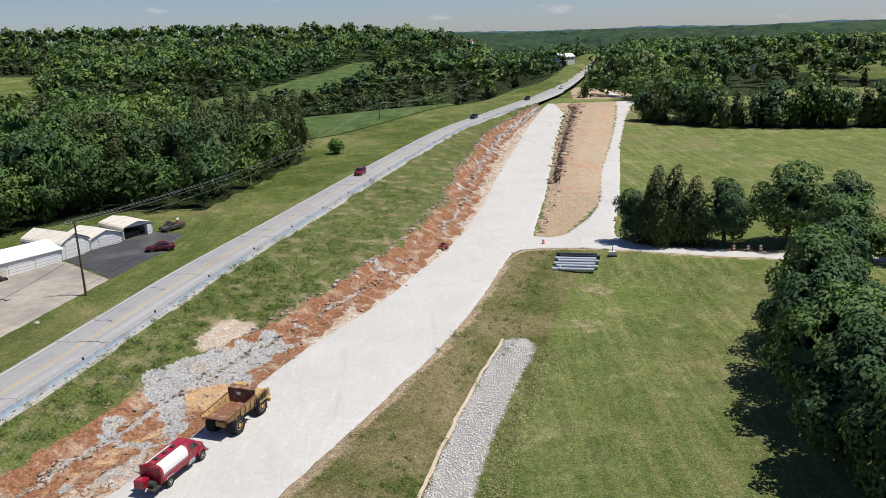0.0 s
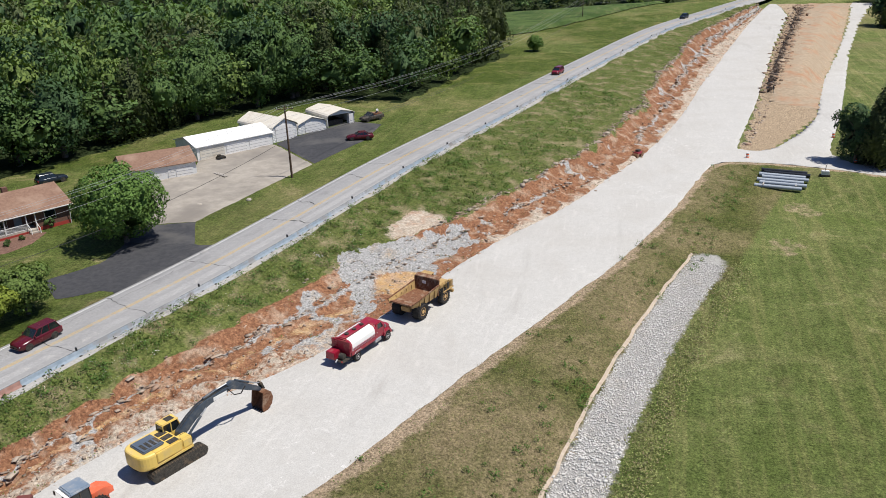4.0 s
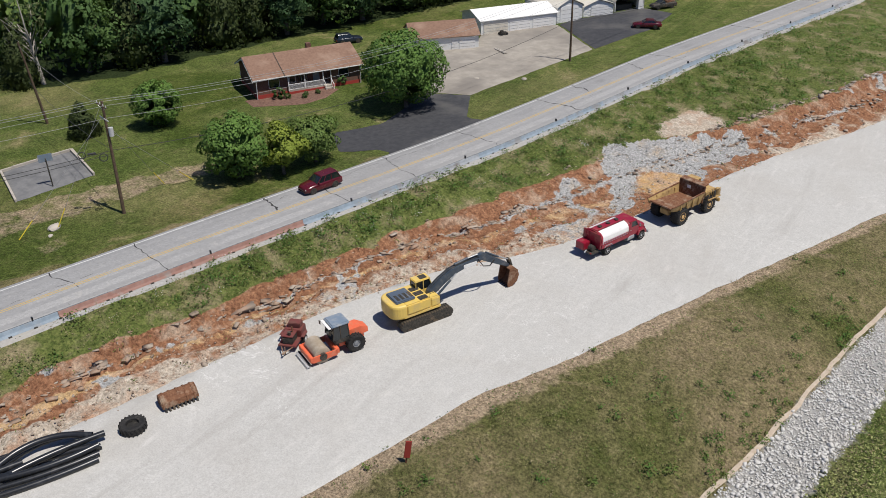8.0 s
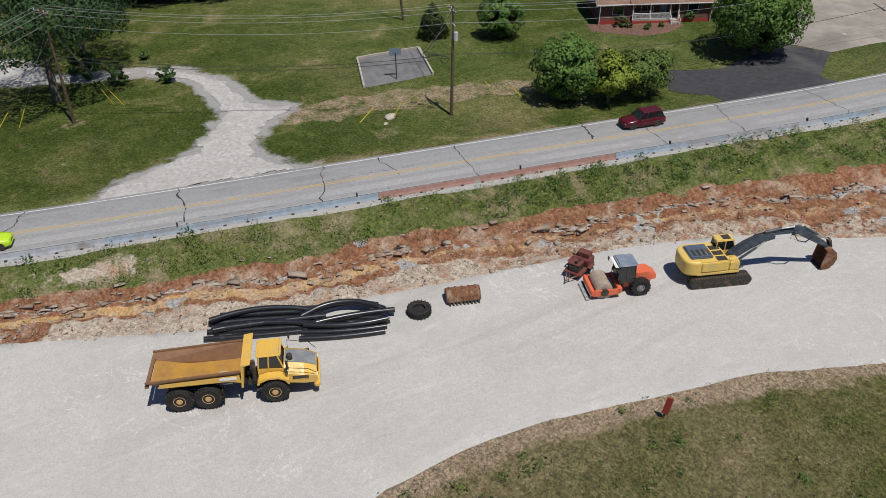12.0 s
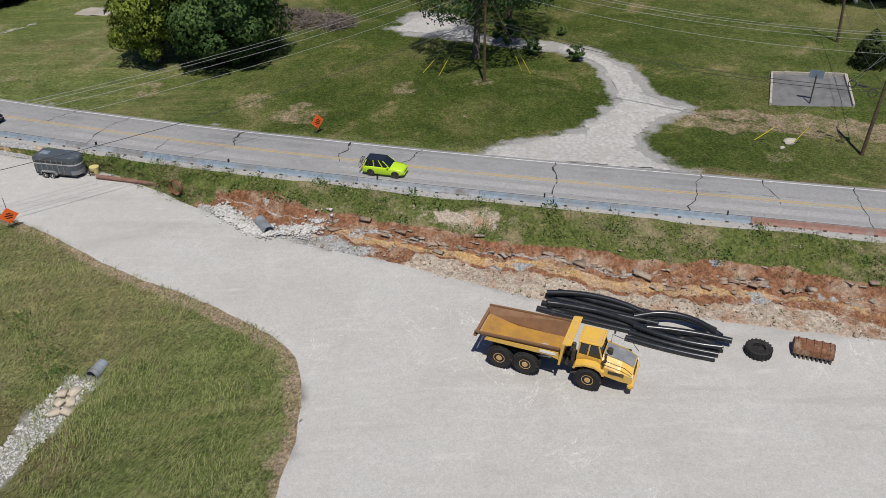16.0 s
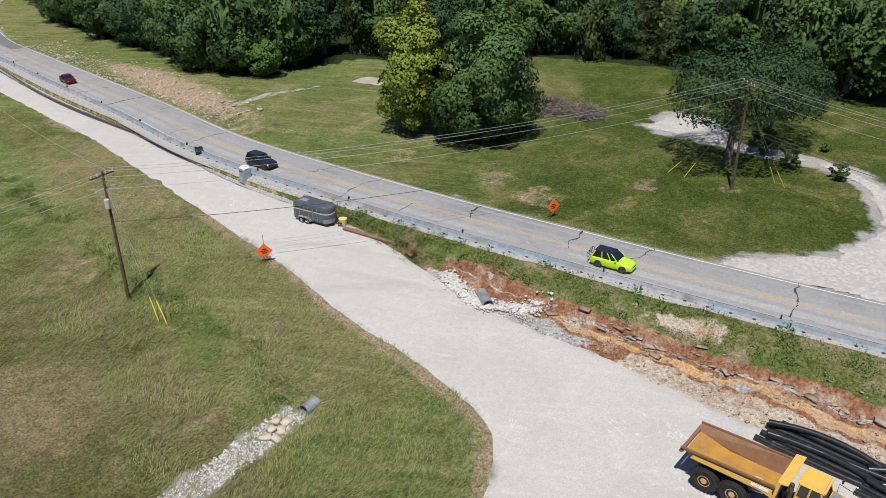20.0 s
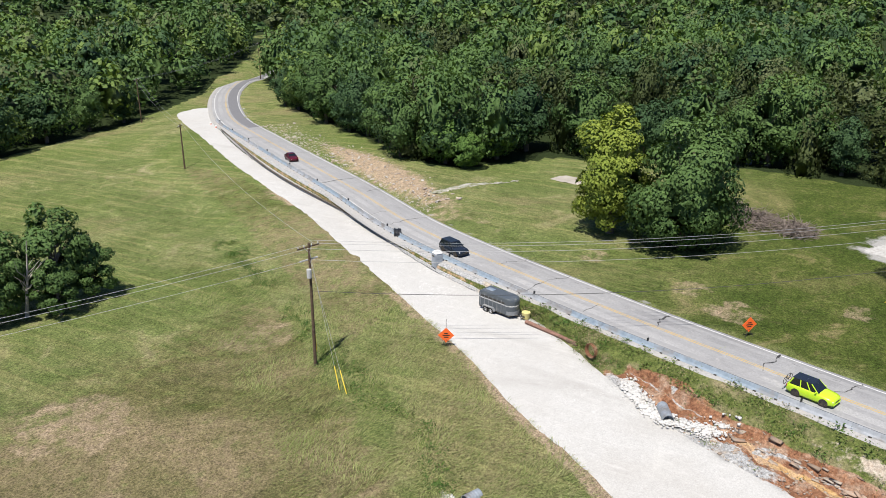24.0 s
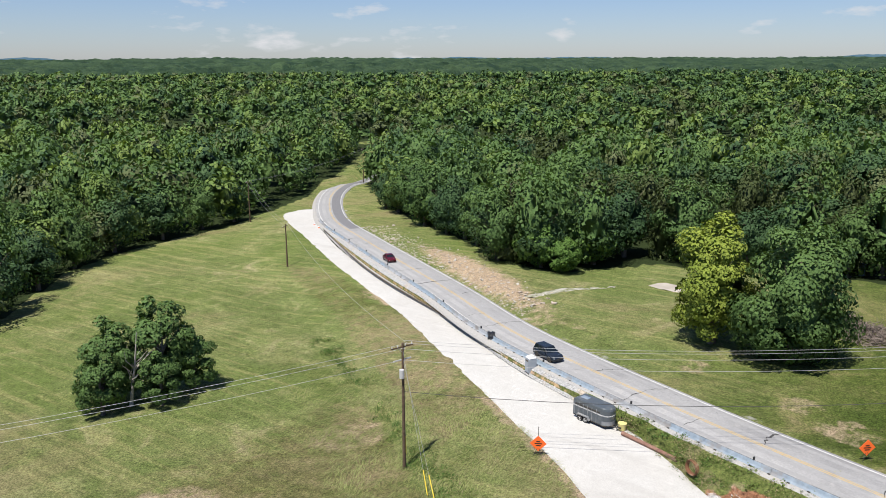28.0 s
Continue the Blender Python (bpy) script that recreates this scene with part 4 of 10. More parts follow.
PROTO = {
    "maple": tree_meshes(1, 18.5, 7.6, leaf=0.5, nleaf=13000, low=-0.2, lumps=60),
    "maple_y": tree_meshes(2, 19, 6.2, leaf=0.48, nleaf=11000, low=-0.2, mat=LEAF_Y, lumps=44),
    "round": tree_meshes(3, 9.8, 5.3, "ball", leaf=0.36, nleaf=9500, low=0.04, mat=LEAF_B, lumps=120),
    "small": tree_meshes(4, 6.6, 3.5, "ball", leaf=0.32, nleaf=5200, low=0.02, mat=LEAF_B, lumps=70),
    "small_y": tree_meshes(5, 6, 2.9, leaf=0.32, nleaf=3000, low=0.05, mat=LEAF_Y),
    "small_o": tree_meshes(21, 6.3, 3.2, leaf=0.32, nleaf=3400, low=-0.02, mat=LEAF_YM, lumps=30),
    "olive": tree_meshes(6, 6.5, 3.3, leaf=0.32, nleaf=3200, low=-0.05, mat=LEAF_O, open_=0.4),
    "locust": tree_meshes(7, 16, 9.0, leaf=0.38, nleaf=8500, low=0.22, mat=LEAF_D, open_=0.75, lumps=64),
    "oak": tree_meshes(8, 16, 7.4, leaf=0.6, nleaf=5200, low=-0.05, lumps=42),
    "oak_d": tree_meshes(9, 15, 6.8, leaf=0.6, nleaf=5000, low=-0.05, mat=LEAF_D, lumps=38),
    "cedar": tree_meshes(10, 13, 3.6, "cone", leaf=0.42, nleaf=3600, low=0.06, mat=LEAF_C, lumps=60),
    "cedar_s": tree_meshes(11, 5, 2.1, "cone", leaf=0.34, nleaf=2600, low=0.03, mat=LEAF_C, lumps=40),
    "cedar_far": tree_meshes(15, 13, 3.6, "cone", leaf=0.7, nleaf=700, low=0.04, mat=LEAF_C, lumps=36),
    "oak_far": tree_meshes(16, 15, 6.4, leaf=0.8, nleaf=900, low=0.0, mat=LEAF_D, lumps=40),
    "edge_oak": tree_meshes(17, 17, 6.6, leaf=0.6, nleaf=2900, low=-0.16, mat=LEAF, lumps=44),
    "edge_dark": tree_meshes(18, 16, 6.0, leaf=0.6, nleaf=2800, low=-0.16, mat=LEAF_D, lumps=44),
    "edge_cedar": tree_meshes(19, 15, 4.2, "cone", leaf=0.58, nleaf=2200, low=0.02, mat=LEAF_C, lumps=54),
    "row_cedar": tree_meshes(22, 20, 4.9, "cone", leaf=0.55, nleaf=3600, low=0.15, mat=LEAF_C, lumps=64),
    "shrub": tree_meshes(12, 2.4, 1.35, "ball", leaf=0.22, nleaf=1500, low=0.0, lumps=22),
    "field": tree_meshes(13, 13, 4.4, leaf=0.5, nleaf=5600, low=-0.12, open_=0.25, lumps=40),
}
TREE_WORDS = {"maple": "tall dark green maple with a full crown", "maple_y": "tall maple with a yellow-green crown", "round": "dense round-crowned tree beside the driveway",
              "small": "small round green lawn tree", "small_y": "small yellow-green tree beside the road", "small_o": "small light green tree beside the road", "olive": "small olive-green open-crowned tree",
              "locust": "large spreading open-crowned tree on the lawn", "oak": "broad full-crowned green tree at the field edge", "oak_d": "dark green broadleaf tree at the field edge",
              "cedar": "tall dark conical cedar tree", "row_cedar": "tall dark cedar with a bare trunk beside the highway lawn", "cedar_far": "dark cedar in a row behind the field", "oak_far": "dark broadleaf tree in the row behind the field", "edge_oak": "tall green broadleaf tree at the wood's edge", "edge_dark": "dark broadleaf tree at the wood's edge", "edge_cedar": "dark cedar at the wood's edge", "cedar_s": "small dark conical evergreen on the lawn", "shrub": "clipped round green shrub beside the drive", "field": "ragged field tree with bare upper branches"}


def tree(kind, x, y, scale=1.0, turn=0.0, z=None, sz=None):
    tr, cr = PROTO[kind]
    root = new("shrub" if kind == "shrub" else "tree")
    for me, nm in ((tr, "trunk"), (cr, "crown")):
        o = new(nm, me)
        o.parent = root
    zz = float(land(np.array([x]), np.array([y]))[0]) if z is None else z
    root.matrix_basis = pose(x, y, zz - 0.05, 0, 0, turn) @ Matrix.Diagonal((scale, scale, sz or scale, 1))
    return tagged(root, TREE_WORDS[kind], "shrub" if kind == "shrub" else "tree", group=kind + " trees")


for row in (("round", -65.0, 85.8, 1.1), ("small", -68.0, 57.3, 1.2), ("small_y", -64.0, 60.6, 1.1), ("small_o", -63.3, 65.3, 1.05), ("small", -89.0, 63.2, 0.95), ("small", -133.5, -79, 1.5), ("small", -132.5, -73.5, 1.1), ("small", -143, -73.5, 1.7), ("cedar_s", -94.5, 55.7, 1.0),
            ("maple_y", -107.0, -35.4, 1.04), ("maple", -105.8, -24.8, 1.06), ("locust", -102.8, 7.6, 1.0), ("locust", -112, 13, 0.85), ("shrub", -103.3, 15.2, 1.0), ("shrub", -100.5, 20.3, 0.95), ("shrub", -108, 12.0, 1.5), ("shrub", -110.5, 20, 0.6),
            ("field", -56.0, -90.0, 1.1), ("field", -59.5, -87.5, 0.72), ("field", -50.5, -92.5, 0.95), ("field", -47.5, -89.5, 0.7), ("field", -53.5, -86.0, 0.62), ("small", -33.6, 247, 0.75),
            ("cedar", 38.7, 148, 1.12), ("oak_d", 36.0, 150.5, 0.72), ("cedar", 42.8, 149, 1.2), ("cedar", 46.0, 147.5, 1.05), ("cedar", 40.5, 153, 1.15), ("oak_d", 51.6, 147, 0.85), ("oak", 63.0, 146, 1.0), ("oak_d", 72.0, 146, 0.9),
            ("oak", 63.0, 124, 1.0), ("oak_d", 55.0, 112.5, 1.05), ("oak", 48.5, 101, 1.05), ("oak_d", 43.5, 90, 1.08), ("oak", 40.5, 79.0, 1.05), ("oak_d", 38.5, 69, 1.05), ("oak", 38.5, 58, 1.0), ("oak_d", 36, 47, 1.0), ("oak", 66, 98, 1.1), ("oak_d", 60, 82, 1.1), ("oak", 56, 66, 1.05), ("oak_d", 74, 112, 1.1), ("oak_d", 82, 132, 1.1)):
    tree(row[0], row[1], row[2], row[3], (row[1] * 37 + row[2] * 91) % 360)

# row of cedars along the far side of the field
for k in range(26):
    u = k / 25
    x = np.interp(u, [0, 0.3, 1], [80, 108, 172]) + 2.0 * math.sin(k * 5.1)
    y = np.interp(u, [0, 0.3, 1], [331, 306, 287]) + 2.5 * math.sin(k * 3.3)
    tree("cedar_far" if k % 3 else "oak_far", x, y, 0.95 + 0.25 * math.sin(k * 7.7) ** 2, k * 47)

# front row of the woods
front = spline([(-46, 236), (-50, 214), (-57, 180), (-70, 181), (-88, 158), (-99, 130), (-110, 98), (-116, 77), (-126, 62), (-137, 30), (-154, 6), (-162, -30), (-154, -62), (-132, -82), (-154, -114), (-194, -172)], 1.0)
d = 0
rng = np.random.default_rng(8)
while d < len(front):
    x, y = front[d, :2] + rng.normal(0, 1.5, 2)
    k = ("edge_cedar", "edge_oak", "edge_dark")[int(rng.choice(3, p=[0.5, 0.25, 0.25] if y > 60 else [0.15, 0.5, 0.35]))]
    if not 43 < y < 63 and y < 176:          # open towards the corn
        tree(k, float(x), float(y), float(rng.uniform(0.75, 1.15)), float(rng.uniform(0, 360)))
    d += int(rng.integers(5, 11))
for x, y, s in ((-62, -152, 1.0), (-78, -168, 1.0), (-93, -181, 0.9), (-108, -189, 1.05), (-124, -192, 1.0), (-139, -195, 0.9), (-152, -197, 0.8), (-48, -140, 1.0)):
    tree("edge_oak" if int(x) % 2 else "edge_dark", x, y, s, x * 17)

# tall cedars in a row where the woods meet the highway's lawn
for k, (x, y) in enumerate(((-47.7, 257), (-50.5, 251), (-52, 243), (-54.3, 235.5), (-56, 227), (-57.7, 219), (-59, 212), (-60, 205), (-66.5, 197), (-70.9, 192),
                            (-57, 255), (-60, 246), (-62, 237), (-65, 226), (-67, 215), (-69, 204), (-76, 184), (-80, 176))):
    tree("row_cedar", x, y, 0.98 + 0.14 * math.sin(k * 5.3), k * 71)
tree("row_cedar", -62.8, 190.8, 0.72, 40)
# bare dead tree
rng = np.random.default_rng(5)
c, f = limbs(rng, 14, 4.5, 0.3, 16, rise=1.3, spread=0.9, trunk_top=0.95)
dead = new("dead_tree", mesh_np("dead_tree", c, f, [DEADWOOD], smooth=True))
dead.matrix_basis = pose(-120.5, 66.3, float(land(np.array([-120.5]), np.array([66.3]))[0]))
tagged(dead, "bare grey dead tree at the wood's edge", "dead tree")
for x, y, s in ((-51, -89, 0.75), (-57, -91, 0.8)):
    o = new("dead_branch", dead.data)
    o.matrix_basis = pose(x, y, float(land(np.array([x]), np.array([y]))[0]), 4, -5, x * 9) @ Matrix.Scale(s, 4)
    tagged(o, "bare bleached limbs among the field trees", "dead tree")


def woods(name, r0, r1, gap, nleaf, leaf, scale, seed, label, skin, shrink, thin=1.0):
    """A stand of trees between two distances, closest towards the valley, all in one mesh: leafy boughs round inner masses."""
    rng = np.random.default_rng(seed)
    n = int(2 * r1 / gap) + 1
    ax = -r1 + gap * np.arange(n)
    X, Y = np.meshgrid(ax, ax, indexing="ij")
    X = (X + rng.uniform(-0.42, 0.42, X.shape) * gap).ravel()
    Y = (Y + rng.uniform(-0.42, 0.42, Y.shape) * gap).ravel()
    r = np.hypot(X, Y)
    az = np.degrees(np.arctan2(X, Y))
    ok = (r >= r0) & (r < r1) & (az < 33) & (az > -164) & ((r < 260) | (az > -64) | (az < -93))
    X, Y = X[ok], Y[ok]
    az = np.degrees(np.arctan2(X, Y))
    ok = wooded(X, Y) & (((az > -34) & (az < 3)) | (rng.random(len(X)) < thin))
    X, Y = X[ok], Y[ok]
    _, d = nearest(road[::3], X, Y)
    ok = d > 9
    X, Y = X[ok], Y[ok]
    Z = land(X, Y)
    az, r = np.degrees(np.arctan2(X, Y)), np.hypot(X, Y)
    low = 1 - 0.45 * ((az > -30) & (az < 2) & (r > 300) & (r < 560))      # younger trees below the hillside field
    temps = []
    for k in range(12):
        g = np.random.default_rng(seed * 100 + k)
        cone = k >= 9
        temps.append([crown(g, nleaf, leaf, 0.25 if cone else 0.37, h0, 1.0, "cone" if cone else "round", 44 if nleaf > 100 else 20, 0.0, skin, shrink) for h0 in (-0.08, 0.42)])
    rim_ = ~(wooded(X + 14, Y) & wooded(X - 14, Y) & wooded(X, Y + 14) & wooded(X, Y - 14))
    ced = fbm(X / 60, Y / 60, 2, 15)
    tone = fbm(X / 90, Y / 90, 2, 88)
    cos, faces, nrm, mi, nv = [], [], [], [], 0
    for i in range(len(X)):
        conif = ced[i] > 0.55 and rng.random() < 0.85 and r0 < 600
        t, f, nr = temps[rng.integers(9, 12) if conif else rng.integers(0, 9)][0 if rim_[i] else 1]
        h = scale * rng.uniform(0.66, 1.3) * (0.85 if conif else 1.0) * low[i]
        w = scale * rng.uniform(0.7, 1.2) * (0.85 if conif else 1.0) * (1.0 if r0 < 400 else 1.15)
        a = rng.uniform(0, 6.283)
        ca, sa = math.cos(a), math.sin(a)
        cos.append(np.stack([(t[:, 0] * ca - t[:, 1] * sa) * w + X[i], (t[:, 0] * sa + t[:, 1] * ca) * w + Y[i], t[:, 2] * h + Z[i] - 0.3], -1))
        nrm.append(np.stack([nr[:, 0] * ca - nr[:, 1] * sa, nr[:, 0] * sa + nr[:, 1] * ca, nr[:, 2]], -1))
        faces.append(f + nv)
        nv += len(t)
        u = rng.random() * 0.7 + tone[i] * 0.5
        mi.append(np.full(len(f), 3 if conif else (1 if u > 0.82 else (2 if u < 0.42 else (4 if u > 0.74 else 0)))))
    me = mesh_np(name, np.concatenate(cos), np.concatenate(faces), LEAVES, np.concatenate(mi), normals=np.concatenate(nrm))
    return tagged(new(name, me), label, "woodland", kind="stuff")


woods("woods_near", 0, 235, 8.2, 600, 0.05, 18, 1, "dense mixed broadleaf and cedar woodland behind the lawns", (5, 8), 0.52)
woods("woods_middle", 235, 430, 8.2, 210, 0.08, 18.5, 2, "dense green broadleaf woodland on the valley side", (4, 7), 0.56, 0.68)
woods("woods_beyond", 430, 900, 11.5, 62, 0.135, 18, 3, "rolling green broadleaf forest", (4, 6), 0.66, 0.68)
woods("woods_far", 900, 1450, 18.5, 22, 0.2, 19, 4, "green broadleaf forest on the far slopes", (3, 6), 0.86)


def domes(x, y, cell, seed):
    """Heights of close-set rounded treetops, 0 to 1, and a tone for each."""
    xi, yi = np.floor(x / cell), np.floor(y / cell)
    best, tone = np.zeros(x.shape), np.full(x.shape, 0.4)
    for a in (-1, 0, 1):
        for b in (-1, 0, 1):
            cx, cy = xi + a, yi + b
            d = np.hypot(x / cell - cx - 0.15 - 0.7 * hash2(cx, cy, seed), y / cell - cy - 0.15 - 0.7 * hash2(cx, cy, seed + 3))
            h = np.sqrt(np.clip(1 - (d / 0.72) ** 2, 0, 1)) * (0.55 + 0.45 * hash2(cx, cy, seed + 7))
            tone = np.where(h > best, hash2(cx, cy, seed + 11), tone)
            best = np.maximum(best, h)
    return best, tone


# closed forest canopy out to the horizon
PR = 1380 * 1.0155 ** np.arange(82)
PA = np.radians(np.arange(-165, 34, 0.16))
RR, AA = np.meshgrid(PR, PA, indexing="ij")
FX, FY = RR * np.sin(AA), RR * np.cos(AA)
d1, t1 = domes(FX, FY, 30.0, 3)
d2, t2 = domes(FX, FY, 48.0, 5)
wide = ease(RR, 1700, 2800)
closed = ease(fbm(FX / 190, FY / 190, 3, 77), 0.3, 0.36)
FZ = land(FX, FY) + (3 + 17 * (d1 * (1 - wide) + d2 * wide)) * closed * ease(RR, 1380, 1430) + (fbm(FX / 6, FY / 6, 3, 6) - 0.5) * 7.0 * closed - 2.5 * (1 - closed)
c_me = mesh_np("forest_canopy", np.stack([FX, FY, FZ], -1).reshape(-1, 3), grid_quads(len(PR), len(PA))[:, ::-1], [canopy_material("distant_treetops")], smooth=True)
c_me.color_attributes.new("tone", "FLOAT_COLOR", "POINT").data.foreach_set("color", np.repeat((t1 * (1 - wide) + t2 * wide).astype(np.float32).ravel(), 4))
tagged(new("forest_canopy", c_me), "distant forested hills out to the horizon", "woodland", kind="stuff")
# ridges on the horizon, their blue haze painted into the base colour
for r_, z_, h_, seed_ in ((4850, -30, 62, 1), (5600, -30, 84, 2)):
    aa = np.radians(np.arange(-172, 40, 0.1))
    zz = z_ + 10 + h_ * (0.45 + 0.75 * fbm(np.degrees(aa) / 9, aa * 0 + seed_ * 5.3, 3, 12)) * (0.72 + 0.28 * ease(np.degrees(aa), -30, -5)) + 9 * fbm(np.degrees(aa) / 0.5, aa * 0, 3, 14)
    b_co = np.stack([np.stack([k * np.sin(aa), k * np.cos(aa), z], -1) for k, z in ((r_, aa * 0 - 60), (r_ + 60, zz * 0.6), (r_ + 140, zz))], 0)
    tagged(new("backdrop", mesh_np("backdrop", b_co.reshape(-1, 3), grid_quads(3, len(aa)), [HAZE], smooth=True)), "far horizon ridges with blue haze painted into their colour", "distant ridges", kind="structure")
# ---- kit of shapes; things are built with x ahead, y to the left, z up ----
def part(name, bm, material, parent, label="", m=None, smooth=False):
    me = bpy.data.meshes.new(name)
    bm.normal_update()
    bm.to_mesh(me)
    bm.free()
    me.materials.append(material)
    if smooth:
        me.polygons.foreach_set("use_smooth", np.ones(len(me.polygons), bool))
    o = new(name, me)
    o.parent = parent
    if m is not None:
        o.matrix_basis = m
    return tagged(o, label)


def same(name, ob, parent, m, label=""):
    """One more of a part, on the same mesh."""
    o = new(name, ob.data)
    o.parent = parent
    o.matrix_basis = m
    return tagged(o, label)


def box(x0, x1, y0, y1, z0, z1, bev=0.03, bm=None, taper=None):
    bm = bm or bmesh.new()
    r = bmesh.ops.create_cube(bm, size=1.0)
    vs = r["verts"]
    for v in vs:
        top = v.co.z > 0
        v.co = Vector((x0 if v.co.x < 0 else x1, y0 if v.co.y < 0 else y1, z1 if top else z0))
        if taper and top:
            cx, cy = 0.5 * (x0 + x1), 0.5 * (y0 + y1)
            v.co.x, v.co.y = cx + (v.co.x - cx) * taper[0], cy + (v.co.y - cy) * taper[1]
    if bev:
        es = {e for v in vs for e in v.link_edges}
        bmesh.ops.bevel(bm, geom=list(es), offset=bev, segments=2, affect="EDGES", clamp_overlap=True)
    return bm


def prism(profile, y0, y1, bev=0.03, bm=None, axis="y"):
    """A side outline of (x, z) points, drawn out across."""
    bm = bm or bmesh.new()
    put = (lambda p, y: (p[0], y, p[1])) if axis == "y" else ((lambda p, y: (y, p[0], p[1])) if axis == "x" else (lambda p, y: (p[0], p[1], y)))
    a = [bm.verts.new(put(p, y0)) for p in profile]
    b = [bm.verts.new(put(p, y1)) for p in profile]
    fs = [bm.faces.new(a), bm.faces.new(b[::-1])]
    n = len(profile)
    for i in range(n):
        fs.append(bm.faces.new((a[i], b[i], b[(i + 1) % n], a[(i + 1) % n])))
    bmesh.ops.recalc_face_normals(bm, faces=fs)
    if bev:
        es = {e for f in fs for e in f.edges}
        bmesh.ops.bevel(bm, geom=list(es), offset=bev, segments=2, affect="EDGES", clamp_overlap=True)
    return bm


def rod(p0, p1, r0, r1=None, seg=12, bm=None):
    bm = bm or bmesh.new()
    p0, p1 = Vector(p0), Vector(p1)
    d = p1 - p0
    m = Matrix.Translation((p0 + p1) / 2) @ d.to_track_quat("Z", "Y").to_matrix().to_4x4()
    bmesh.ops.create_cone(bm, cap_ends=True, segments=seg, radius1=r0, radius2=r0 if r1 is None else r1, depth=d.length, matrix=m)
    return bm


def loft(sections, closed=True, bm=None):
    """Skin over rings of equally many points, with end caps."""
    bm = bm or bmesh.new()
    rings = [[bm.verts.new(p) for p in s] for s in sections]
    n = len(rings[0])
    fs = []
    for a, b in zip(rings[:-1], rings[1:]):
        for i in range(n if closed else n - 1):
            fs.append(bm.faces.new((a[i], a[(i + 1) % n], b[(i + 1) % n], b[i])))
    if closed:
        fs += [bm.faces.new(rings[0][::-1]), bm.faces.new(rings[-1])]
    bmesh.ops.recalc_face_normals(bm, faces=fs)
    return bm


def lathe(profile, seg=28, axis="y"):
    """A turned body from (radius, along) points, about the y axis."""
    ring = []
    for r, a in profile:
        ring.append([(r * math.cos(t), a, r * math.sin(t)) if axis == "y" else ((r * math.cos(t), r * math.sin(t), a)) for t in np.linspace(0, 2 * math.pi, seg, endpoint=False)])
    return loft(ring)


def bent(path, r, seg=10, bm_out=None):
    c, q = tube(np.array(path, float), [r] * len(path), seg)
    me = bpy.data.meshes.new("t")
    me.from_pydata(c.tolist(), [], q.tolist())
    bm = bm_out or bmesh.new()
    bm.from_mesh(me)
    bpy.data.meshes.remove(me)
    return bm


def thing(name, m, label, category, group=""):
    root = new(name)
    root.matrix_basis = m
    return tagged(root, label, category, group)


def gz(x, y):
    return float(land(np.array([float(x)]), np.array([float(y)]))[0])


RUBBER = surface("dusty_black_rubber", (0.014, 0.0135, 0.013), (0.028, 0.026, 0.024), 5, (0.1, 0.09, 0.075), 1.4, 0.62, 0.8, rough=0.75, bump=0.4, bscale=20, kind="object")
STEEL = surface("galvanised_steel", (0.42, 0.43, 0.44), (0.55, 0.56, 0.57), 3, (0.36, 0.36, 0.36), 0.7, rough=0.45, metal=0.7, kind="object")
DARKSTEEL = surface("greasy_dark_steel", (0.035, 0.033, 0.03), (0.09, 0.08, 0.065), 6, (0.16, 0.12, 0.08), 1.5, 0.55, 0.7, rough=0.6, metal=0.4, bump=0.3, bscale=15, kind="object")
RUST = surface("rusty_steel", (0.13, 0.055, 0.03), (0.24, 0.12, 0.065), 4, (0.32, 0.24, 0.17), 1.0, 0.52, 0.7, rough=0.85, metal=0.2, bump=0.4, bscale=12, kind="object")
YELLOW = paint("hauler_yellow_paint", (0.72, 0.44, 0.075), 0.4, dirt=(0.42, 0.3, 0.16), amount=0.55)
YELLOW2 = paint("digger_yellow_paint", (0.7, 0.49, 0.11), 0.4, dirt=(0.45, 0.35, 0.19), amount=0.55)
BEDPAINT = paint("scraped_ochre_bed", (0.47, 0.25, 0.035), 0.55, dirt=(0.17, 0.085, 0.05), amount=0.95, scale=0.7)
BEDSIDE = paint("worn_brown_bed_side", (0.24, 0.125, 0.055), 0.6, dirt=(0.14, 0.07, 0.04), amount=0.9, scale=1.6)
OLDYELLOW = paint("faded_dump_truck_yellow", (0.5, 0.33, 0.12), 0.6, dirt=(0.17, 0.105, 0.06), amount=0.95, scale=1.6)
NAVY = paint("dark_blue_grey_boom_paint", (0.045, 0.062, 0.085), 0.35, dirt=(0.2, 0.19, 0.17), amount=0.4)
ORANGE = paint("roller_orange_paint", (0.72, 0.14, 0.06), 0.4, dirt=(0.45, 0.28, 0.18), amount=0.35)
REDPAINT = paint("truck_red_paint", (0.27, 0.012, 0.03), 0.3, dirt=(0.3, 0.14, 0.1), amount=0.35)
CARRED = paint("car_dark_red_paint", (0.085, 0.007, 0.013), 0.18, dirt=(0.2, 0.05, 0.05), amount=0.05)
CARVAN = paint("car_crimson_paint", (0.16, 0.01, 0.022), 0.18, dirt=(0.24, 0.06, 0.06), amount=0.05)
CARLIME = paint("car_lime_paint", (0.48, 0.72, 0.03), 0.2, dirt=(0.4, 0.6, 0.1), amount=0.05)
CARBLUE = paint("car_dark_blue_paint", (0.016, 0.022, 0.032), 0.18, dirt=(0.06, 0.06, 0.07), amount=0.05)
CARWHITE = paint("car_white_paint", (0.7, 0.7, 0.7), 0.2, dirt=(0.5, 0.5, 0.5), amount=0.05)
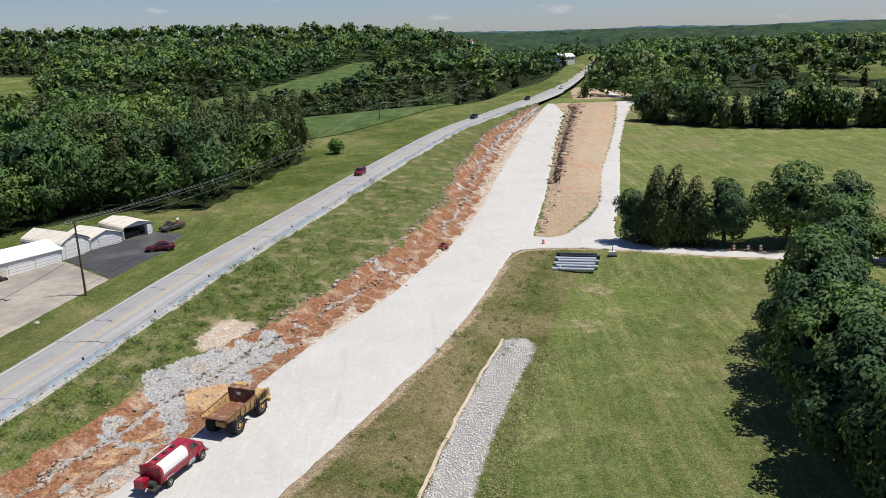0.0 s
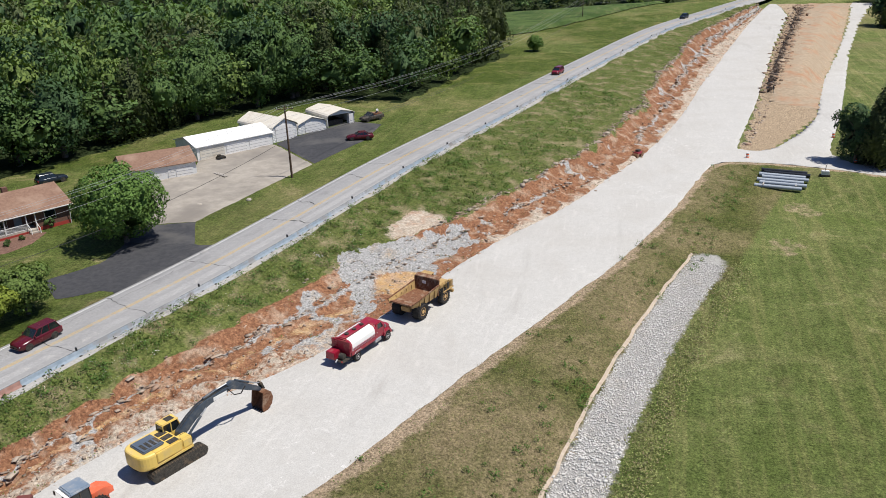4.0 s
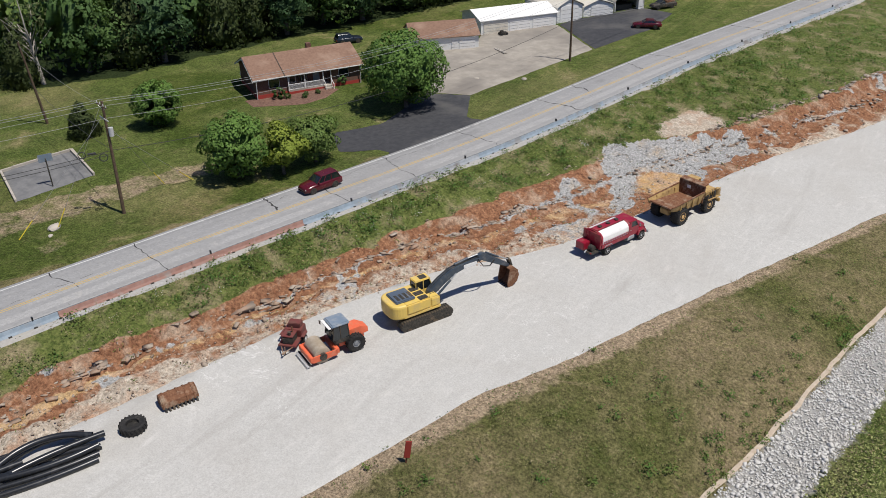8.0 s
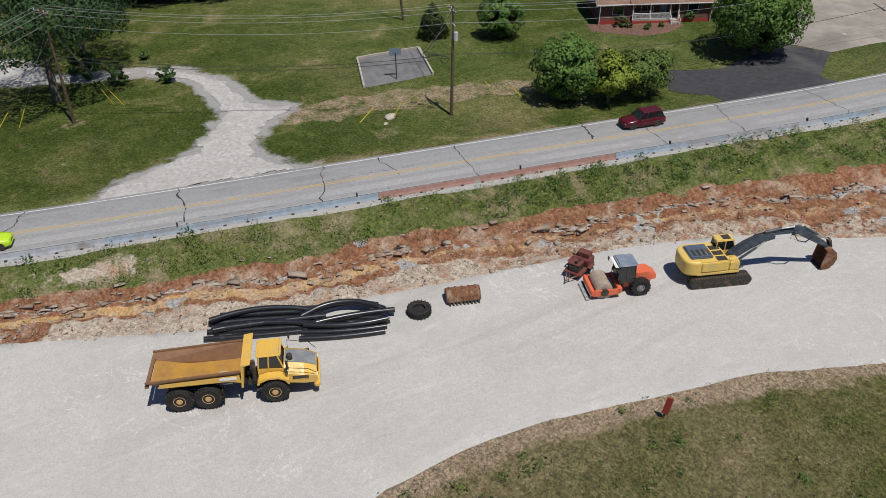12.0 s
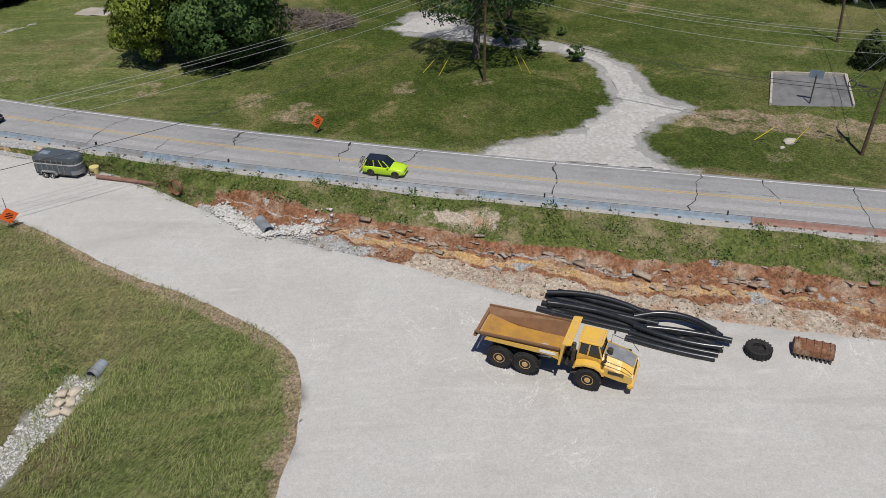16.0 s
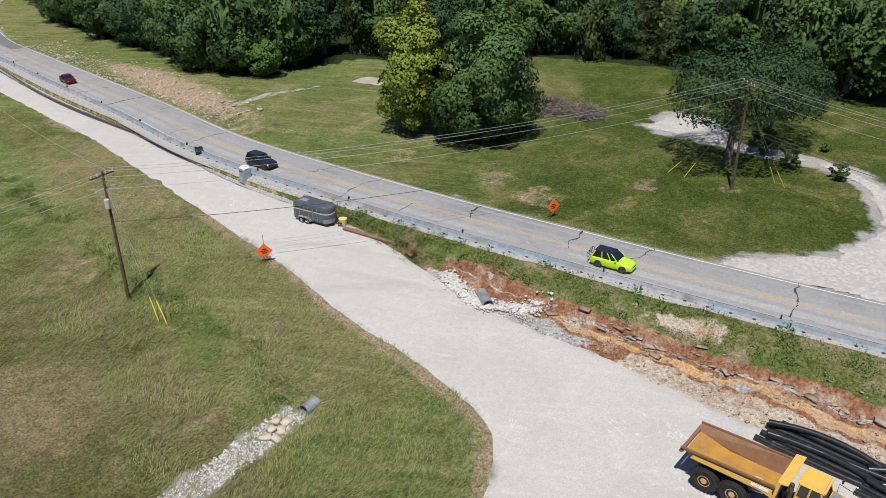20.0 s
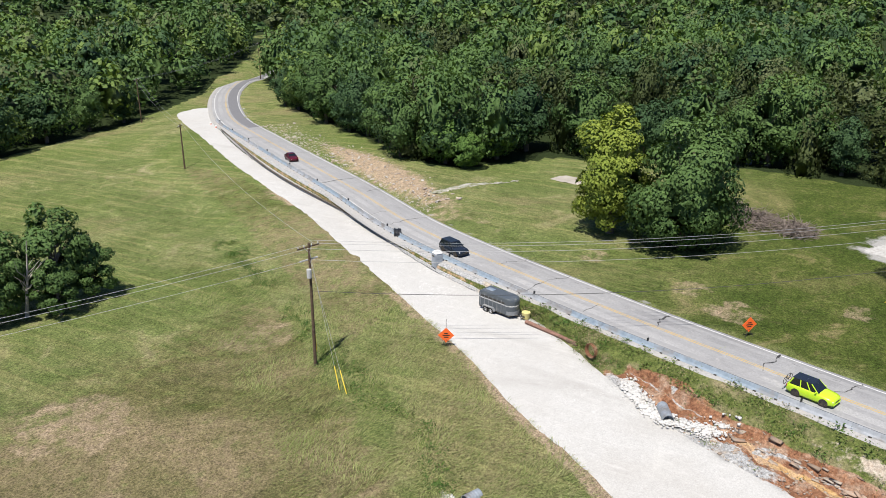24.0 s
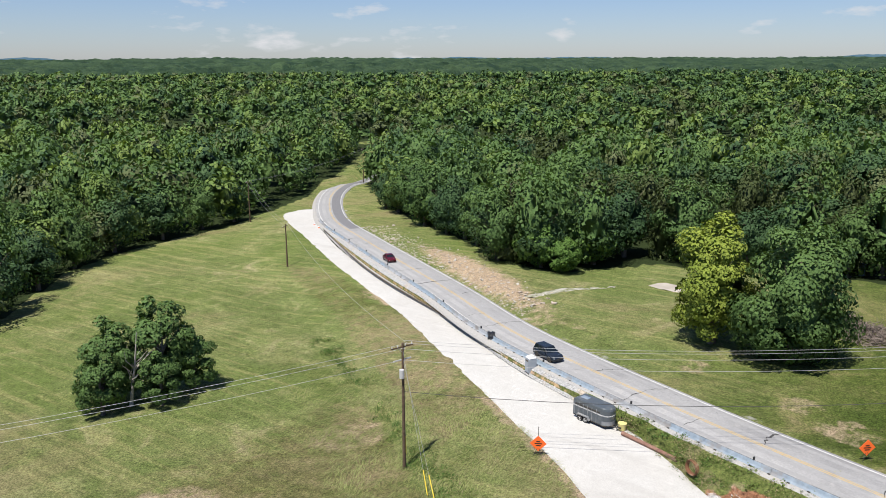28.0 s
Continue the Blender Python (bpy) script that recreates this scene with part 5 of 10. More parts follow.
WHITE = paint("white_paint", (0.78, 0.77, 0.74), 0.4, dirt=(0.5, 0.47, 0.42), amount=0.3)
GREYPAINT = paint("grey_hood_paint", (0.2, 0.21, 0.22), 0.5, dirt=(0.36, 0.33, 0.29), amount=0.5)
CABBLUE = paint("blue_grey_cab_roof_paint", (0.17, 0.22, 0.28), 0.45, dirt=(0.4, 0.38, 0.35), amount=0.45)
RIM = paint("dull_gold_rim_paint", (0.62, 0.38, 0.14), 0.5, dirt=(0.4, 0.28, 0.16), amount=0.4)
RIMW = paint("pale_rim_paint", (0.5, 0.5, 0.5), 0.4, dirt=(0.3, 0.27, 0.24), amount=0.4)
TRAILER = paint("charcoal_trailer_paint", (0.075, 0.088, 0.098), 0.35, dirt=(0.2, 0.2, 0.19), amount=0.3)
PLASTIC = surface("black_corrugated_plastic", (0.012, 0.013, 0.015), (0.022, 0.024, 0.027), 4, (0.06, 0.06, 0.06), 1.0, 0.6, 0.8, rough=0.3, kind="object", spec=0.5)
GREYPIPE = surface("grey_pvc_pipe", (0.3, 0.34, 0.38), (0.36, 0.4, 0.44), 3, rough=0.4, kind="object", spec=0.4)
POLEWOOD = surface("creosoted_pole_wood", (0.07, 0.045, 0.03), (0.13, 0.09, 0.06), 4, (0.2, 0.17, 0.13), 0.8, 0.6, 0.75, bump=0.5, bscale=12, kind="object")
CONCRETE = surface("weathered_concrete", (0.35, 0.315, 0.265), (0.42, 0.38, 0.325), 0.8, (0.29, 0.26, 0.22), 0.12, 0.48, 0.66, bump=0.2, bscale=9)
ASPHALT = surface("dark_asphalt", (0.036, 0.037, 0.041), (0.055, 0.055, 0.058), 1.5, (0.08, 0.078, 0.076), 0.15, 0.52, 0.66, bump=0.2, bscale=12)
SIGNORANGE = paint("fluorescent_orange_sign", (0.95, 0.16, 0.03), 0.5, dirt=(0.7, 0.25, 0.1), amount=0.1)
YELLOWPLASTIC = paint("yellow_plastic_guard", (0.8, 0.62, 0.05), 0.5, dirt=(0.6, 0.5, 0.2), amount=0.2)
m, t, b = nodes_of("dark_window_glass")
b.inputs["Base Color"].default_value = (0.01, 0.014, 0.016, 1)
b.inputs["Roughness"].default_value = 0.04
b.inputs["Specular IOR Level"].default_value = 0.8
GLASS = m
LAMP = paint("clear_lamp_lens", (0.7, 0.7, 0.66), 0.1, dirt=(0.5, 0.5, 0.5), amount=0.05)
TAIL = paint("red_lamp_lens", (0.4, 0.01, 0.01), 0.15, dirt=(0.3, 0.02, 0.02), amount=0.05)


def tyre_bm(r, w, lugs=0, hole=0.58):
    h = w / 2
    bm = lathe([(r * hole, -h * 0.8), (r * 0.86, -h), (r * 0.97, -h * 0.82), (r, -h * 0.45), (r, h * 0.45), (r * 0.97, h * 0.82), (r * 0.86, h), (r * hole, h * 0.8), (r * hole * 0.97, 0)], 32)
    for k in range(lugs):
        a = 2 * math.pi * k / lugs
        for s in (-1, 1):
            b2 = bmesh.ops.create_cube(bm, size=1.0)
            mm = Matrix.Rotation(-(a + (0.5 * math.pi / lugs if s > 0 else 0)), 4, "Y") @ Matrix.Translation((r, s * h * 0.5, 0)) @ Matrix.Rotation(s * 0.35, 4, "X") @ Matrix.Diagonal((r * 0.08, h * 0.85, r * 0.11, 1))
            bmesh.ops.transform(bm, matrix=mm, verts=b2["verts"])
    return bm


def wheel(parent, x, y, r, w, rim_mat, lugs=0, hole=0.58, side=1):
    ty = part("wheel", tyre_bm(r, w, lugs, hole), RUBBER, parent, "dusty black tyre", pose(x, y, r))
    k = side
    rim = lathe([(0.01, k * w * 0.44), (r * 0.22, k * w * 0.44), (r * 0.25, k * w * 0.32), (r * hole * 0.82, k * w * 0.28), (r * hole * 0.92, k * w * 0.4), (r * hole * 1.02, k * w * 0.41), (r * hole * 1.02, -k * w * 0.3), (0.01, -k * w * 0.3)], 24)
    part("rim", rim, rim_mat, ty, smooth=False)
    return ty
# ---- earth-moving machines on the roadbed ----
def articulated_hauler(m):
    o = thing("articulated_hauler", m, "yellow articulated hauler with an empty ochre-stained dump body", "dump truck")
    T = 0.04
    floor = [(-1.7, 2.5), (0.5, 2.0), (4.3, 1.98), (4.3, 1.88), (0.45, 1.88), (-1.75, 2.35)]
    part("bed_floor", prism(floor, -1.12, 1.12, 0), BEDPAINT, o, "scraped ochre and rust dump floor")
    for s in (-1, 1):
        bm = loft([[(-1.85, s * 1.1, 2.36), (0.4, s * 1.05, 1.9), (4.35, s * 1.05, 1.88), (4.35, s * 1.6, 3.1), (-1.9, s * 1.62, 2.86)],
                   [(-1.85, s * 1.2, 2.3), (0.4, s * 1.15, 1.8), (4.35, s * 1.15, 1.8), (4.35, s * 1.7, 3.1), (-1.9, s * 1.72, 2.86)]])
        part("bed_side", bm, BEDSIDE, o, "worn brown side wall")
        part("top_rail", box(-1.92, 4.4, s * 1.66 - 0.08, s * 1.66 + 0.08, -0.08, 0.08, 0.03), BEDSIDE, o, m=Matrix.Translation((0, 0, 2.95)) @ Matrix.Rotation(-0.04, 4, "Y"))
        part("bed_skirt", prism([(-1.2, 2.3), (-1.0, 2.62), (4.3, 2.75), (4.35, 2.1), (3.6, 2.3)], s * 1.62, s * 1.66, 0.0), YELLOW, o, "chipped yellow lower side plate")
    part("bed_dust", loft([[(2.2, -1.0, 2.0), (3.3, -0.95, 1.995), (3.9, -0.4, 1.992), (2.9, -0.1, 1.996), (2.4, -0.5, 2.0)], [(2.6, -0.8, 2.06), (3.2, -0.75, 2.06), (3.5, -0.5, 2.05), (3.0, -0.35, 2.05), (2.7, -0.55, 2.06)]]), surface("pale_bed_dust", (0.4, 0.36, 0.29), (0.5, 0.46, 0.39), 4, kind="object"), o, "pale grit left on the dump floor")
    part("headboard", prism([(4.3, 1.65), (4.45, 1.65), (4.7, 3.5), (5.15, 3.62), (5.15, 3.7), (4.5, 3.62)], -1.7, 1.7, 0.02), YELLOW, o, "yellow front plate with a lip")
    part("tail_lip", box(-2.0, -1.75, -1.7, 1.7, 2.42, 2.62, 0.03), BEDSIDE, o)
    part("name_bar", box(2.95, 4.1, -1.70, -1.668, 2.45, 2.66, 0.0), WHITE, o, "pale maker's bar")
    part("rear_frame", box(-0.9, 4.6, -0.5, 0.5, 0.95, 1.5, 0.05), DARKSTEEL, o)
    part("hitch", rod((4.75, 0, 0.9), (4.75, 0, 1.9), 0.3), DARKSTEEL, o)
    part("front_frame", box(4.5, 9.2, -0.55, 0.55, 0.8, 1.45, 0.05), DARKSTEEL, o)
    for x in (0.0, 1.94, 6.5):
        part("axle", rod((x, -1.3, 0.94), (x, 1.3, 0.94), 0.22), DARKSTEEL, o)
        for s in (-1, 1):
            wheel(o, x, s * 1.38, 0.94, 0.75, RIM, lugs=22, hole=0.44, side=s)
    for s in (-1, 1):
        part("hoist_cylinder", rod((1.3, s * 0.75, 1.2), (3.6, s * 0.75, 1.45), 0.1), STEEL, o)
        part("fender", prism([(5.35, 1.75), (5.5, 2.1), (6.1, 2.28), (6.9, 2.28), (7.55, 1.95), (7.6, 1.6), (7.45, 1.6), (7.3, 1.9), (6.85, 2.12), (6.15, 2.12), (5.6, 1.9), (5.5, 1.7)], s * 1.05, s * 1.72, 0.02), YELLOW, o, "yellow front wheel arch")
        part("cab_step", box(5.35, 6.0, s * 1.15, s * 1.6, 1.2, 1.3, 0.02), DARKSTEEL, o)
        part("mud_flap", box(2.95, 2.99, s * 1.1, s * 1.7, 0.6, 1.5, 0), RUBBER, o)
        part("handrail", bent([(7.4, s * 1.5, 2.2), (7.4, s * 1.5, 2.9), (8.9, s * 1.45, 2.6), (9.4, s * 1.3, 2.1)], 0.025, 6), DARKSTEEL, o)
        part("mirror", box(7.5, 7.62, s * 1.5, s * 1.75, 2.95, 3.5, 0.03), DARKSTEEL, o)
        part("headlight", box(9.38, 9.5, s * 0.95 - 0.2, s * 0.95 + 0.2, 1.45, 1.68, 0.03), LAMP, o)
        part("hood_side_vent", box(7.8, 8.9, s * 1.42 - 0.02, s * 1.42 + 0.02, 1.75, 2.0, 0.0), DARKSTEEL, o, "black louvre stripe")
    part("cab_body", loft([[(5.45, -0.95, 1.6), (7.35, -1.0, 1.6), (7.35, 1.0, 1.6), (5.45, 0.95, 1.6)], [(5.45, -0.95, 2.55), (7.3, -1.0, 2.45), (7.3, 1.0, 2.45), (5.45, 0.95, 2.55)]]), YELLOW, o)
    part("cab_glass", loft([[(5.5, -0.93, 2.5), (7.28, -0.98, 2.42), (7.28, 0.98, 2.42), (5.5, 0.93, 2.5)], [(5.6, -0.88, 3.5), (6.95, -0.9, 3.5), (6.95, 0.9, 3.5), (5.6, 0.88, 3.5)]]), GLASS, o, "dark cab glass")
    for x0, x1, yy in ((5.5, 5.62, 0.93), (6.2, 6.3, 0.95), (7.22, 6.92, 0.96)):
        for s in (-1, 1):
            part("cab_pillar", rod((x0, s * yy, 2.48), (x1, s * (yy - 0.05), 3.5), 0.06, seg=6), YELLOW, o)
    part("cab_roof", box(5.4, 7.2, -1.0, 1.0, 3.48, 3.72, 0.1, taper=(0.9, 0.88)), YELLOW, o, "pale yellow cab roof")
    part("bonnet", loft([[(7.25, -1.4, 1.5), (7.25, -1.4, 2.3), (7.25, -0.7, 2.75), (7.25, 0.7, 2.75), (7.25, 1.4, 2.3), (7.25, 1.4, 1.5)],
                         [(8.6, -1.42, 1.3), (8.6, -1.42, 2.0), (8.6, -0.7, 2.5), (8.6, 0.7, 2.5), (8.6, 1.42, 2.0), (8.6, 1.42, 1.3)],
                         [(9.45, -1.2, 1.1), (9.45, -1.2, 1.7), (9.45, -0.65, 2.1), (9.45, 0.65, 2.1), (9.45, 1.2, 1.7), (9.45, 1.2, 1.1)]]), YELLOW, o)
    part("bonnet_top", loft([[(7.3, -0.68, 2.76), (7.3, 0.68, 2.76), (7.3, 0.68, 2.79), (7.3, -0.68, 2.79)], [(8.6, -0.66, 2.51), (8.6, 0.66, 2.51), (8.6, 0.66, 2.55), (8.6, -0.66, 2.55)], [(9.4, -0.6, 2.13), (9.4, 0.6, 2.13), (9.4, 0.6, 2.18), (9.4, -0.6, 2.18)]]), GREYPAINT, o, "grey anti-glare top panel")
    part("air_intake", rod((7.65, -0.35, 2.7), (7.65, -0.35, 3.1), 0.2), DARKSTEEL, o)
    part("exhaust", rod((5.2, -0.9, 1.6), (5.2, -0.9, 3.3), 0.16), DARKSTEEL, o)
    part("grille", box(9.44, 9.5, -0.6, 0.6, 1.2, 1.95, 0.02), DARKSTEEL, o)
    part("bumper", box(9.2, 9.6, -1.4, 1.4, 0.75, 1.1, 0.08), YELLOW, o)
    return o


def excavator(m):
    o = thing("excavator", m, "yellow tracked excavator with a dark blue boom, bucket on the ground", "excavator")
    for s in (-1, 1):
        y0, y1 = s * 1.3 - 0.4, s * 1.3 + 0.4
        loop = []
        for a in np.linspace(math.pi / 2, 3 * math.pi / 2, 9):
            loop.append((-2.1 + 0.5 * math.cos(a), 0.5 + 0.5 * math.sin(a)))
        for a in np.linspace(-math.pi / 2, math.pi / 2, 9):
            loop.append((2.1 + 0.5 * math.cos(a), 0.5 + 0.5 * math.sin(a)))
        tr = part("track", prism([(x * 0.985, 0.5 + (z - 0.5) * 0.94) for x, z in loop], y0, y1, 0), DARKSTEEL, o, "dusty steel crawler track")
        L = 4.2
        shoe = None
        per = 2 * L + math.pi
        for k in range(46):
            d = per * k / 46
            if d < L:
                p, a = (-2.1 + d, 0.0), 0.0
            elif d < L + math.pi * 0.5:
                th = (d - L) / 0.5
                p, a = (2.1 + 0.5 * math.sin(th), 0.5 - 0.5 * math.cos(th)), -th
            elif d < 2 * L + math.pi * 0.5:
                p, a = (2.1 - (d - L - math.pi * 0.5), 1.0), math.pi
            else:
                th = (d - 2 * L - math.pi * 0.5) / 0.5
                p, a = (-2.1 - 0.5 * math.sin(th), 0.5 + 0.5 * math.cos(th)), math.pi - th
            mm = Matrix.Translation((p[0], s * 1.3, p[1])) @ Matrix.Rotation(a, 4, "Y")
            if shoe is None:
                shoe = part("track_shoe", box(-0.1, 0.1, -0.4, 0.4, -0.01, 0.05, 0.0), DARKSTEEL, tr, m=mm)
            else:
                same("track_shoe", shoe, tr, mm)
        part("track_frame", box(-1.7, 1.7, s * 1.3 - 0.44, s * 1.3 + 0.44, 0.28, 0.7, 0.05), DARKSTEEL, o, "muddy track frame")
        for x in (-2.1, 2.1):
            part("sprocket", rod((x, y0 - 0.02, 0.5), (x, y1 + 0.02, 0.5), 0.34, seg=16), DARKSTEEL, o)
    part("undercarriage", box(-1.2, 1.2, -1.0, 1.0, 0.5, 1.05, 0.1), DARKSTEEL, o)
    part("turntable", rod((0, 0, 1.0), (0, 0, 1.25), 0.8, seg=24), DARKSTEEL, o)
    part("deck", box(-2.2, 1.5, -1.5, 1.5, 1.22, 1.5, 0.05), YELLOW2, o)
    part("counterweight", loft([[(-1.9 - 1.33 * k * abs(math.sin(a)) ** 0.8, -1.5 * k * math.copysign(abs(math.cos(a)) ** 0.6, math.cos(a)), z) for a in np.linspace(0, math.pi, 17)] for z, k in ((1.25, 0.96), (1.4, 1.0), (2.35, 1.0), (2.48, 0.97), (2.54, 0.9))]), YELLOW2, o, "rounded yellow counterweight", smooth=False)
    part("engine_house", box(-1.95, 0.55, -1.48, 1.48, 1.48, 2.5, 0.1), YELLOW2, o)
    part("engine_hood", box(-2.6, -0.7, -0.95, 1.0, 2.48, 2.72, 0.08), paint("slate_hood_paint", (0.085, 0.11, 0.145), 0.4, dirt=(0.25, 0.24, 0.22), amount=0.35), o, "dark slate engine cover")
    for k in range(4):
        part("hood_grille", box(-2.3 + 0.42 * k, -2.05 + 0.42 * k, -0.7, 0.2, 2.715, 2.74, 0.0), DARKSTEEL, o)
    for k in range(3):
        part("vent_grille", box(-0.5, 0.35, -1.35 + 0.8 * k, -0.75 + 0.8 * k, 2.49, 2.53, 0.0), DARKSTEEL, o)
    part("side_door", box(-1.8, -0.3, -1.52, -1.485, 1.6, 2.35, 0.01), YELLOW2, o)
    part("fuel_tank", box(0.55, 1.45, -1.48, -0.45, 1.5, 2.3, 0.06), YELLOW2, o)
    part("handrail", bent([(1.45, -1.45, 1.6), (1.45, -1.45, 2.9), (0.4, -1.45, 2.9), (0.4, -1.45, 2.5)], 0.025, 6), DARKSTEEL, o)
    part("cab", box(0.1, 1.9, 0.5, 1.5, 1.45, 2.2, 0.06), YELLOW2, o)
    part("cab_glass", loft([[(0.15, 0.53, 2.18), (1.88, 0.53, 2.18), (1.88, 1.48, 2.18), (0.15, 1.48, 2.18)], [(0.2, 0.56, 3.0), (1.6, 0.56, 3.0), (1.6, 1.45, 3.0), (0.2, 1.45, 3.0)]]), GLASS, o, "dark cab glass")
    for x0, x1 in ((0.16, 0.2), (0.95, 0.95), (1.87, 1.6)):
        for y in (0.54, 1.47):
            part("cab_pillar", rod((x0, y, 2.18), (x1, y, 3.0), 0.05, seg=6), YELLOW2, o)
    part("cab_roof", box(0.12, 1.72, 0.5, 1.52, 2.98, 3.14, 0.06), YELLOW2, o)
    part("roof_hatch", box(0.75, 1.45, 0.68, 1.34, 3.13, 3.18, 0.02), DARKSTEEL, o, "dark roof hatch")
    # boom, arm and bucket
    boom = [(0.9, 1.75), (1.1, 2.3), (2.2, 3.1), (3.3, 3.65), (4.2, 3.85), (6.6, 3.95), (6.95, 3.87), (6.9, 3.68), (6.5, 3.6), (4.5, 3.3), (3.7, 3.08), (2.8, 2.6), (1.5, 1.75)]
    part("boom", prism(boom, -0.32, 0.32, 0.04), NAVY, o, "dark blue-grey bent boom")
    part("name_bar", box(4.7, 6.1, -0.345, -0.318, 3.42, 3.76, 0), WHITE, o, "white maker's bar")
    arm = [(6.3, 4.1), (6.9, 4.25), (7.35, 4.0), (9.75, 2.25), (9.9, 1.98), (9.65, 1.9), (6.9, 3.45), (6.5, 3.75)]
    part("arm", prism(arm, -0.23, 0.23, 0.04), NAVY, o, "dark blue-grey arm")
    for s in (-1, 1):
        part("boom_cylinder", rod((1.6, s * 0.46, 1.6), (3.2, s * 0.46, 2.85), 0.11), NAVY, o)
        part("cylinder_rod", rod((3.1, s * 0.46, 2.78), (3.8, s * 0.46, 3.3), 0.06), STEEL, o)
    part("arm_cylinder", rod((3.9, 0, 3.95), (5.3, 0, 4.14), 0.12), NAVY, o)
    part("cylinder_rod", rod((5.2, 0, 4.13), (6.4, 0, 4.2), 0.06), STEEL, o)
    part("bucket_cylinder", rod((7.3, 0, 4.1), (8.7, 0, 3.2), 0.1), NAVY, o)
    part("cylinder_rod", rod((8.6, 0, 3.26), (9.8, 0, 2.6), 0.055), STEEL, o)
    part("bucket_link", prism([(9.7, 2.62), (9.95, 2.68), (10.2, 1.95), (10.0, 1.85)], -0.26, 0.26, 0.02), DARKSTEEL, o)
    for y in (-0.36, -0.42):
        part("hose", bent([(6.2, y, 3.9), (6.7, y - 0.1, 3.1), (7.4, y - 0.1, 2.9), (8.0, y, 3.3)], 0.035, 6), RUBBER, o)
    for y in (-0.12, 0.12):
        part("hydraulic_line", bent([(1.3, y, 2.5), (2.2, y, 3.16), (3.3, y, 3.72), (4.2, y, 3.92), (6.4, y, 4.0)], 0.03, 6), DARKSTEEL, o)
    bw = 0.72
    bk = part("bucket", loft([[(9.5, s, 1.9), (9.95, s, 2.05), (10.45, s, 1.6), (10.6, s, 1.0), (10.4, s, 0.4), (9.85, s, 0.02), (9.35, s, 0.02), (9.8, s, 0.3), (10.2, s, 0.7), (10.3, s, 1.05), (10.15, s, 1.5), (9.8, s, 1.75)] for s in (-bw, bw)]), RUST, o, "rusty digging bucket")
    for s in (-1, 1):
        part("bucket_cheek", prism([(9.5, 1.85), (9.95, 2.0), (10.4, 1.58), (10.55, 1.0), (10.36, 0.44), (9.83, 0.06), (9.32, 0.05), (9.25, 0.5)], s * bw - 0.04, s * bw + 0.04, 0.0), RUST, bk)
    for k in range(5):
        part("bucket_tooth", prism([(9.5, 0.16), (9.45, 0.03), (9.12, 0.02)], -0.6 + 0.3 * k - 0.06, -0.6 + 0.3 * k + 0.06, 0.0), DARKSTEEL, bk)
    return o


